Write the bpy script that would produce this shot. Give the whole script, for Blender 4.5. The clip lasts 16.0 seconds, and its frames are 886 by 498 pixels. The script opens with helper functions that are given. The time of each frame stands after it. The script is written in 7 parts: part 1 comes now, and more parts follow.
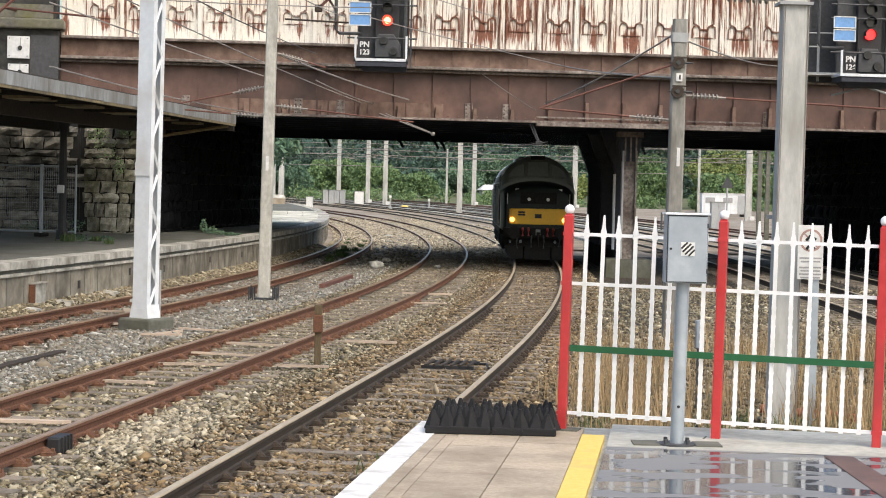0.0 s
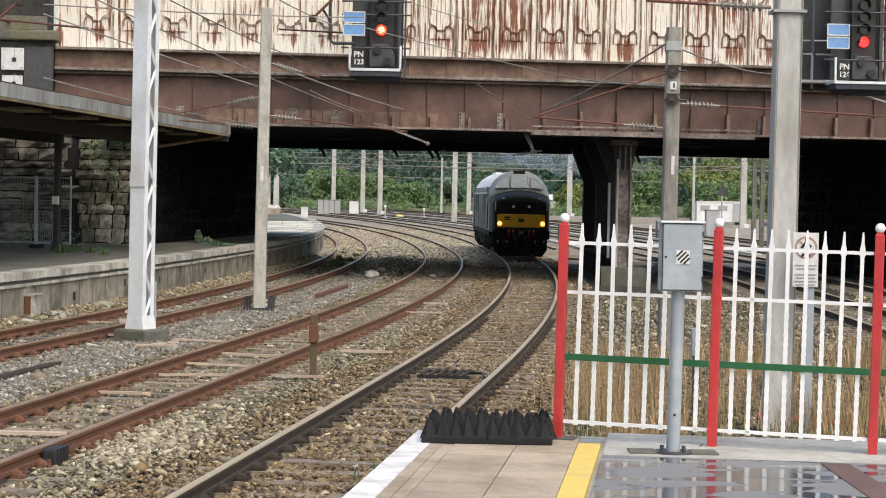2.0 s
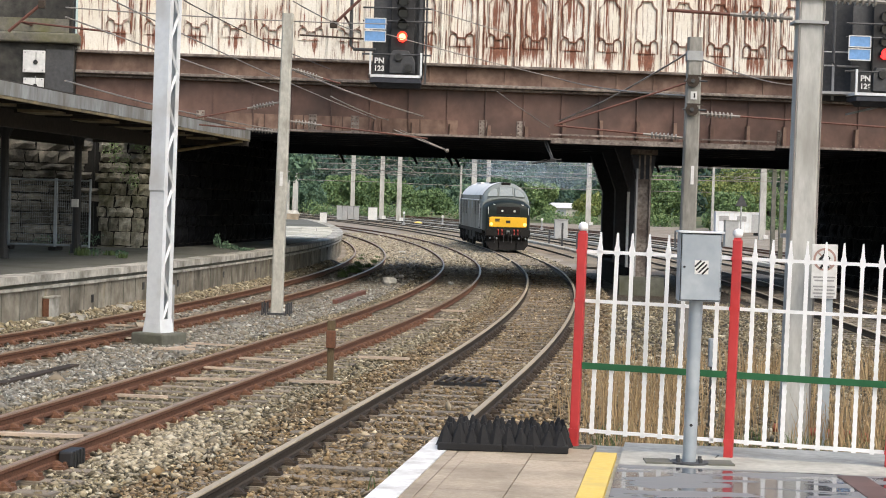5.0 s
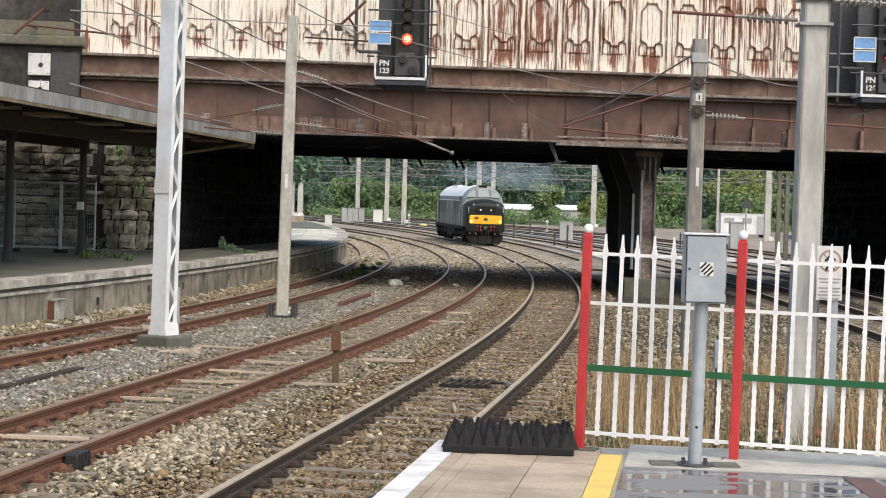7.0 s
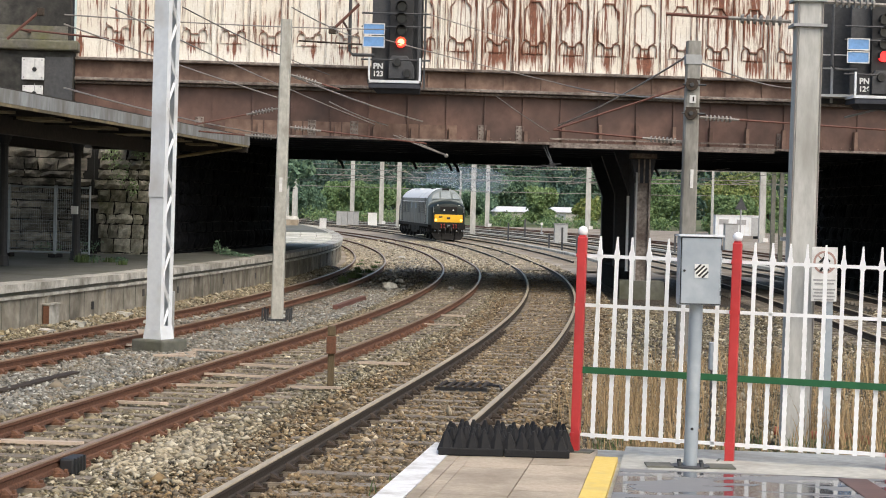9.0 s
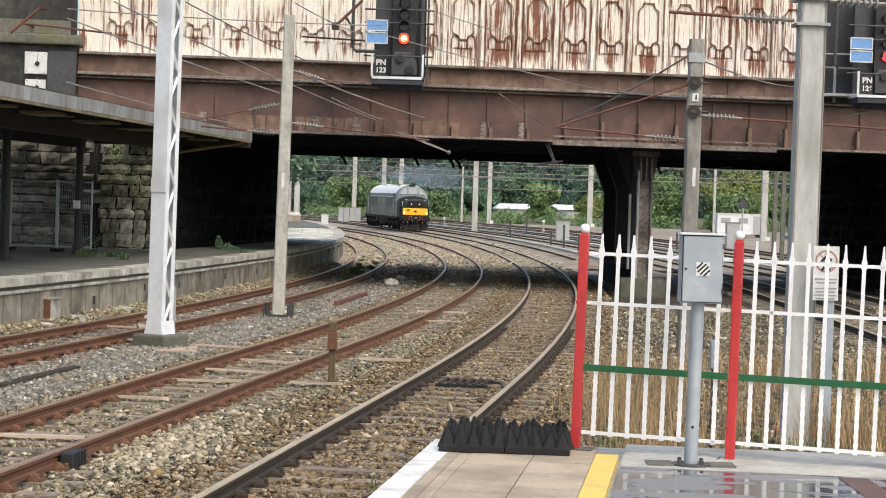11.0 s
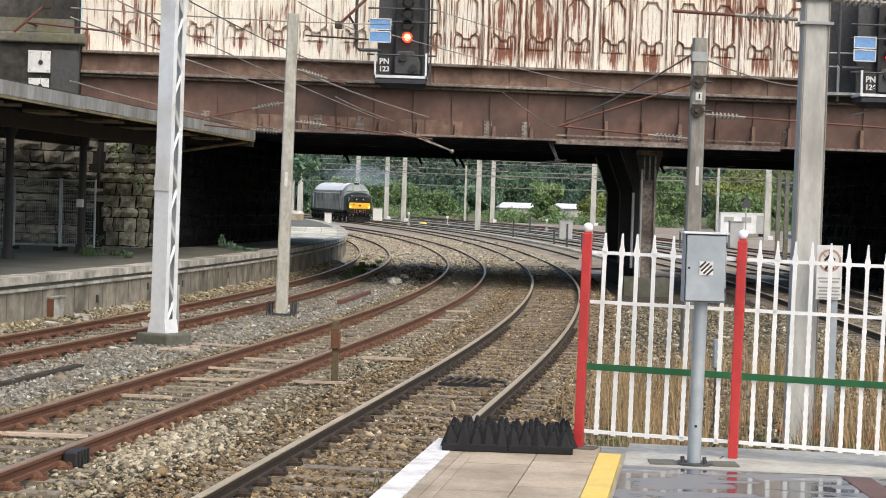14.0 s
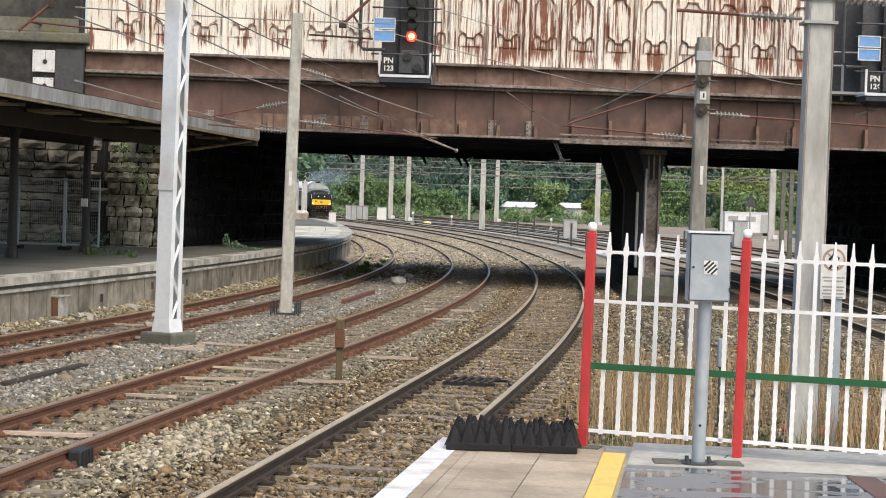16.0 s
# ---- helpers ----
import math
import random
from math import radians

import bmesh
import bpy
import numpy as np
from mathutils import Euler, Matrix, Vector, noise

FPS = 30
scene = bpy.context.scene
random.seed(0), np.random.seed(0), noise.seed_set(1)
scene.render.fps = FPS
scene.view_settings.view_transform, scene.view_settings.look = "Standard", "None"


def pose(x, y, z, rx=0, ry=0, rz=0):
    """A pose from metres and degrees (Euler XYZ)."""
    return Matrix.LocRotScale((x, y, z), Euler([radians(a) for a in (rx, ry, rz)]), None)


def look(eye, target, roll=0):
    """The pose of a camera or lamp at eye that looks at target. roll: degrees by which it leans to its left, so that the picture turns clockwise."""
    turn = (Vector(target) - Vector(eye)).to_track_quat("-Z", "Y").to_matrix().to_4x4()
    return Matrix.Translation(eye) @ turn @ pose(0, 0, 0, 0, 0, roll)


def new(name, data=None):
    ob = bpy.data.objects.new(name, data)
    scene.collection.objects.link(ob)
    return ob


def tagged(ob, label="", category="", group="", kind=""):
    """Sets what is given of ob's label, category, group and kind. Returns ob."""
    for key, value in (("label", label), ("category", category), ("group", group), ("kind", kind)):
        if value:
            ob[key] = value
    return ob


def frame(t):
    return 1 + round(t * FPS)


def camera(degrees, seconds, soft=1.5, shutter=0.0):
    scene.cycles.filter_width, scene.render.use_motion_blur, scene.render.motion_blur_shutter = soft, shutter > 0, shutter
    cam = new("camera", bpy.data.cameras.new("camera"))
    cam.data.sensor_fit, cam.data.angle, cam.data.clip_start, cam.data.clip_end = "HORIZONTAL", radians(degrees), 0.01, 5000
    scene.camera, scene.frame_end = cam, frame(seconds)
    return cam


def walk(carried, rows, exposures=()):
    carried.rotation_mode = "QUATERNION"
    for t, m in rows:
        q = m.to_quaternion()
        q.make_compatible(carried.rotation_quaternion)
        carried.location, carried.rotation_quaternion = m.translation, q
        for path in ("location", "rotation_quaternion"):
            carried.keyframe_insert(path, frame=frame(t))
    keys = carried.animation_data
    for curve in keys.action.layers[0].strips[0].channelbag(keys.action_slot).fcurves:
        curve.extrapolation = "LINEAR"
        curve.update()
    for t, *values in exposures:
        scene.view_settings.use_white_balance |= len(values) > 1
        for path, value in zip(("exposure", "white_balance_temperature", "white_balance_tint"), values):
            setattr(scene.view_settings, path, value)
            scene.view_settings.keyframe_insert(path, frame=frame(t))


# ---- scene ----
EYE_Z = 2.55
cam = camera(25.25, 16.0, soft=1.0)
TURNS = [(0, -0.022, -1.747, 1.327), (0.5, 0.032, -1.664, 1.335), (1, -0.007, -1.620, 1.179), (1.5, -0.084, -1.538, 1.079),
         (2, -0.156, -1.474, 1.027), (2.5, -0.146, -1.382, 1.114), (3, -0.128, -1.324, 1.232), (3.5, 0.0, -1.326, 1.400),
         (4, 0.114, -1.271, 1.573), (6.5, 0.603, -1.289, 1.680), (7, 0.528, -1.219, 1.626), (7.5, 0.456, -1.172, 1.571),
         (8, 0.409, -1.186, 1.509), (8.5, 0.408, -1.184, 1.373), (9, 0.378, -1.133, 1.384), (11.5, 0.444, -1.315, 1.780),
         (12, 0.469, -1.390, 1.783), (12.5, 0.485, -1.384, 1.861), (13, 0.491, -1.346, 1.796), (13.5, 0.484, -1.306, 1.761),
         (14, 0.516, -1.265, 1.769), (14.5, 0.600, -1.186, 1.799), (15, 0.664, -1.162, 1.826), (15.5, 0.696, -1.225, 1.799),
         (16, 0.637, -1.289, 1.761)]
walk(cam, [(t, pose(0, 0, EYE_Z, 90 + tilt, 0, turn) @ pose(0, 0, 0, 0, 0, lean)) for t, turn, tilt, lean in TURNS],
     exposures=[(0, 0.73), (0.5, 0.71), (1, 0.60), (1.5, 0.62), (2, 0.58), (3, 0.52), (3.5, 0.61), (4, 0.60), (6.5, 0.63), (7, 0.60), (7.5, 0.56), (8.5, 0.59), (9, 0.56),
                (11.5, 0.65), (12.5, 0.65), (13, 0.56), (13.5, 0.57), (14, 0.60), (15, 0.57), (16, 0.62)])

# ---- world and sun: a bright overcast day ----
world = bpy.data.worlds.new("overcast_sky")
scene.world = world
world.use_nodes = True
wt = world.node_tree
sky = wt.nodes.new("ShaderNodeTexSky")
sky.sky_type, sky.sun_disc = "NISHITA", False
sky.sun_elevation, sky.sun_rotation = radians(50), radians(148)
sky.air_density, sky.dust_density, sky.ozone_density = 1.2, 4.0, 0.6
wt.links.new(sky.outputs[0], wt.nodes["Background"].inputs[0])
wt.nodes["Background"].inputs[1].default_value = 0.15
sun = new("sun", bpy.data.lights.new("sun", "SUN"))
sun.data.energy, sun.data.angle, sun.data.color = 0.75, radians(40), (1.0, 0.95, 0.83)
sun.matrix_world = look((15, -24, 34), (0, 0, 0))


# ---- materials ----
def nodes(name):
    m = bpy.data.materials.new(name)
    m.use_nodes = True
    t = m.node_tree
    return m, t, t.nodes["Principled BSDF"]


def coords(t, space, scale):
    src = t.nodes.new("ShaderNodeTexCoord").outputs["Object"] if space == "object" else t.nodes.new("ShaderNodeNewGeometry").outputs["Position"]
    mp = t.nodes.new("ShaderNodeMapping")
    mp.inputs["Scale"].default_value = scale
    t.links.new(src, mp.inputs[0])
    return mp.outputs[0]


def noise_of(t, vec, scale, detail=5, rough=0.6):
    n = t.nodes.new("ShaderNodeTexNoise")
    n.inputs["Scale"].default_value, n.inputs["Detail"].default_value, n.inputs["Roughness"].default_value = scale, detail, rough
    t.links.new(vec, n.inputs["Vector"])
    return n.outputs[0]


def ramp(t, fac, stops):
    r = t.nodes.new("ShaderNodeValToRGB")
    while len(r.color_ramp.elements) < len(stops):
        r.color_ramp.elements.new(0.5)
    for e, (p, c) in zip(r.color_ramp.elements, stops):
        e.position, e.color = p, (*c, 1) if len(c) == 3 else c
    t.links.new(fac, r.inputs[0])
    return r.outputs[0]


def mix(t, fac, a, b, mode="MIX"):
    n = t.nodes.new("ShaderNodeMix")
    n.data_type, n.blend_type = "RGBA", mode
    for sock, v in ((n.inputs[0], fac), (n.inputs[6], a), (n.inputs[7], b)):
        if isinstance(v, (int, float)):
            sock.default_value = v
        elif isinstance(v, tuple):
            sock.default_value = (*v, 1)
        else:
            t.links.new(v, sock)
    return n.outputs[2]


def bump(t, b, height, strength, dist=0.02):
    n = t.nodes.new("ShaderNodeBump")
    n.inputs["Strength"].default_value, n.inputs["Distance"].default_value = strength, dist
    t.links.new(height, n.inputs["Height"])
    t.links.new(n.outputs[0], b.inputs["Normal"])


def surf(name, c1, c2, rough=0.8, metal=0.0, big=0.6, small=14.0, stain=None, amount=0.35, relief=0.3, stretch=(1, 1, 1), space="world", vary=0.0, dist=0.02, shine=0.5):
    """Two colours mixed at two scales, a stain with a shape of its own, and fine relief."""
    m, t, b = nodes(name)
    v = coords(t, space, stretch)
    fine, broad = noise_of(t, v, small, 6), noise_of(t, v, big, 4)
    c = mix(t, ramp(t, fine, [(0.3, (0, 0, 0)), (0.7, (1, 1, 1))]), c1, c2)
    if stain:
        c = mix(t, ramp(t, broad, [(0.62 - amount * 0.5, (0, 0, 0)), (0.72, (1, 1, 1))]), c, stain)
    else:
        c = mix(t, ramp(t, broad, [(0.3, (0, 0, 0)), (0.7, (0.35, 0.35, 0.35))]), c, tuple(x * 0.6 for x in c1))
    if vary:
        oi = t.nodes.new("ShaderNodeObjectInfo")
        c = mix(t, 1.0, c, ramp(t, oi.outputs["Random"], [(0, (1 - vary,) * 3), (1, (1 + vary * 0.3,) * 3)]), "MULTIPLY")
    t.links.new(c, b.inputs["Base Color"])
    b.inputs["Roughness"].default_value, b.inputs["Metallic"].default_value = rough, metal
    b.inputs["Specular IOR Level"].default_value = shine
    bump(t, b, fine, relief, dist)
    return m


def rust_paint(name, edge=0.0):
    """Flaking cream paint over rust that runs down in streaks, most below the cast ornaments and in the middle of the span."""
    m, t, b = nodes(name)

    def calc(op, *v):
        n = t.nodes.new("ShaderNodeMath")
        n.operation = op
        for s, x in zip(n.inputs, v):
            if isinstance(x, (int, float)):
                s.default_value = x
            else:
                t.links.new(x, s)
        return n.outputs[0]

    def span(x, a0, a1, b0, b1):
        n = t.nodes.new("ShaderNodeMapRange")
        n.interpolation_type = "SMOOTHSTEP"
        for s, v in zip(n.inputs[1:5], (a0, a1, b0, b1)):
            s.default_value = v
        t.links.new(x, n.inputs[0])
        return n.outputs[0]

    v = coords(t, "world", (1, 1, 1))
    sep = t.nodes.new("ShaderNodeSeparateXYZ")
    t.links.new(v, sep.inputs[0])
    streak = noise_of(t, coords(t, "world", (9.0, 1.0, 0.5)), 1.0, 4, 0.7)
    thin, broad, fine = noise_of(t, coords(t, "world", (30.0, 1.0, 0.8)), 1.0, 3), noise_of(t, v, 0.45, 3), noise_of(t, v, 16, 6)
    along = calc("DIVIDE", calc("SUBTRACT", sep.outputs[0], 0.025), 0.9917)
    across = calc("ABSOLUTE", calc("SUBTRACT", calc("FRACT", calc("ADD", calc("DIVIDE", calc("SUBTRACT", along, 6.01), 1.21), 50.5)), 0.5))
    under = calc("MULTIPLY", span(across, 0.33, 0.12, 0.0, 1.0), calc("MULTIPLY", span(sep.outputs[2], 8.0, 7.5, 0.0, 1.0), span(sep.outputs[2], 7.0, 7.55, 0.1, 1.0)))
    inside = calc("MULTIPLY", span(across, 0.2, 0.1, 0.0, 1.0), span(sep.outputs[2], 8.3, 8.9, 0.0, 1.0))
    middle = calc("ADD", calc("MULTIPLY", span(sep.outputs[0], -1.4, 0.2, 0.0, 1.0), span(sep.outputs[0], 5.6, 4.2, 0.0, 1.0)), calc("MULTIPLY", span(sep.outputs[0], 7.0, 8.4, 0.0, 1.0), 0.75))
    amount = calc("ADD", calc("ADD", streak, calc("MULTIPLY", broad, 0.45)), calc("ADD", calc("MULTIPLY", calc("MULTIPLY", under, 0.2), calc("SUBTRACT", 1.0, calc("MULTIPLY", middle, 0.5))), calc("ADD", calc("MULTIPLY", middle, 0.07), calc("ADD", calc("MULTIPLY", calc("MULTIPLY", inside, middle), 0.09), edge))))
    cream = mix(t, ramp(t, fine, [(0.35, (0, 0, 0)), (0.75, (1, 1, 1))]), (0.74, 0.70, 0.61), (0.86, 0.84, 0.78))
    cream = mix(t, ramp(t, broad, [(0.4, (0, 0, 0)), (0.75, (0.5, 0.5, 0.5))]), cream, (0.64, 0.54, 0.39))
    rusty = mix(t, ramp(t, fine, [(0.3, (0, 0, 0)), (0.7, (1, 1, 1))]), (0.10, 0.032, 0.02), (0.27, 0.088, 0.042))
    c = mix(t, ramp(t, amount, [(0.80, (0, 0, 0)), (0.85, (0.35, 0.35, 0.35)), (0.89, (0.97, 0.97, 0.97))]), cream, rusty)
    c = mix(t, ramp(t, calc("ADD", thin, calc("MULTIPLY", middle, 0.05)), [(0.59, (0, 0, 0)), (0.65, (0.85, 0.85, 0.85))]), c, mix(t, fine, (0.09, 0.035, 0.02), (0.25, 0.115, 0.06)))
    if edge:
        # raised edges rust through in runs: everywhere in the middle and to the east, elsewhere about the feet
        feet = calc("MULTIPLY", span(sep.outputs[2], 7.62, 7.8, 0.0, 1.0), span(sep.outputs[2], 8.22, 8.08, 0.0, 1.0))
        worn = calc("ADD", calc("MULTIPLY", span(along, -1.6, 0.0, 0.0, 1.0), 0.2), calc("MULTIPLY", feet, 0.2))
        patchy = calc("ADD", noise_of(t, coords(t, "world", (5.0, 1.0, 2.2)), 1.0, 4, 0.7), worn)
        c = mix(t, ramp(t, patchy, [(0.56, (0.06, 0.06, 0.06)), (0.72, (0.85, 0.85, 0.85))]), c, mix(t, fine, (0.075, 0.028, 0.016), (0.24, 0.085, 0.04)))
    t.links.new(c, b.inputs["Base Color"])
    b.inputs["Roughness"].default_value = 0.75
    bump(t, b, fine, 0.3, 0.02)
    return m


def plain(name, c, rough=0.5, metal=0.0, emit=0.0, alpha=1.0):
    m, t, b = nodes(name)
    n = noise_of(t, coords(t, "object", (1, 1, 1)), 9, 5)
    t.links.new(mix(t, ramp(t, n, [(0.35, (0, 0, 0)), (0.7, (1, 1, 1))]), c, tuple(x * 0.78 for x in c)), b.inputs["Base Color"])
    b.inputs["Roughness"].default_value, b.inputs["Metallic"].default_value = rough, metal
    b.inputs["Alpha"].default_value = alpha
    if emit:
        b.inputs["Emission Color"].default_value, b.inputs["Emission Strength"].default_value = (*c, 1), emit
    return m


def stone_heap(name, tones, rough=0.9, tint=(0.20, 0.14, 0.075), warm=(1.0, 0.965, 0.87)):
    """Loose stones, each of its own tone."""
    m, t, b = nodes(name)
    g = t.nodes.new("ShaderNodeNewGeometry")
    c = ramp(t, g.outputs["Random Per Island"], [(i / (len(tones) - 1), tuple(v * w for v, w in zip(x, warm))) for i, x in enumerate(tones)])
    broad = noise_of(t, coords(t, "world", (1, 1, 1)), 0.35, 4)
    c = mix(t, ramp(t, broad, [(0.4, (0, 0, 0)), (0.65, (0.42, 0.42, 0.42))]), c, tint)
    t.links.new(c, b.inputs["Base Color"])
    b.inputs["Roughness"].default_value = rough
    bump(t, b, noise_of(t, coords(t, "world", (1, 1, 1)), 60, 3), 0.3, 0.01)
    return m


def ground_mix(name):
    """Ballast beds, with a fine stony grain, brown with brake dust in places."""
    m, t, b = nodes(name)
    v = coords(t, "world", (1, 1, 1))
    vor = t.nodes.new("ShaderNodeTexVoronoi")
    vor.inputs["Scale"].default_value = 15
    t.links.new(v, vor.inputs["Vector"])
    # near-black tones paint the shade in the gaps between loose stones
    c = ramp(t, vor.outputs["Color"], [(0.15, (0.008, 0.006, 0.004)), (0.5, (0.028, 0.022, 0.014)), (0.85, (0.12, 0.10, 0.07))])
    c = mix(t, ramp(t, noise_of(t, v, 0.3, 4), [(0.4, (0, 0, 0)), (0.65, (0.3, 0.3, 0.3))]), c, (0.10, 0.07, 0.04))
    t.links.new(c, b.inputs["Base Color"])
    b.inputs["Roughness"].default_value = 0.95
    bump(t, b, vor.outputs["Distance"], 0.9, 0.04)
    return m


def wet_paving(name):
    """Grey asphalt with wet, shining patches and dried rims."""
    m, t, b = nodes(name)
    v = coords(t, "world", (0.8, 2.2, 1))
    w = noise_of(t, v, 2.3, 2, 0.45)
    fine = noise_of(t, coords(t, "world", (1, 1, 1)), 90, 4)
    dry = mix(t, fine, (0.165, 0.162, 0.158), (0.25, 0.245, 0.236))
    wet = mix(t, fine, (0.05, 0.054, 0.06), (0.085, 0.09, 0.098))
    c = mix(t, ramp(t, w, [(0.52, (0, 0, 0)), (0.53, (1, 1, 1))]), wet, dry)
    c = mix(t, ramp(t, w, [(0.505, (0, 0, 0)), (0.52, (0.8, 0.8, 0.8)), (0.535, (0, 0, 0))]), c, (0.06, 0.06, 0.062))
    t.links.new(c, b.inputs["Base Color"])
    t.links.new(ramp(t, w, [(0.50, (0.06, 0.06, 0.06)), (0.54, (0.6, 0.6, 0.6))]), b.inputs["Roughness"])
    b.inputs["Specular IOR Level"].default_value = 0.8
    bump(t, b, fine, 0.05, 0.003)
    return m


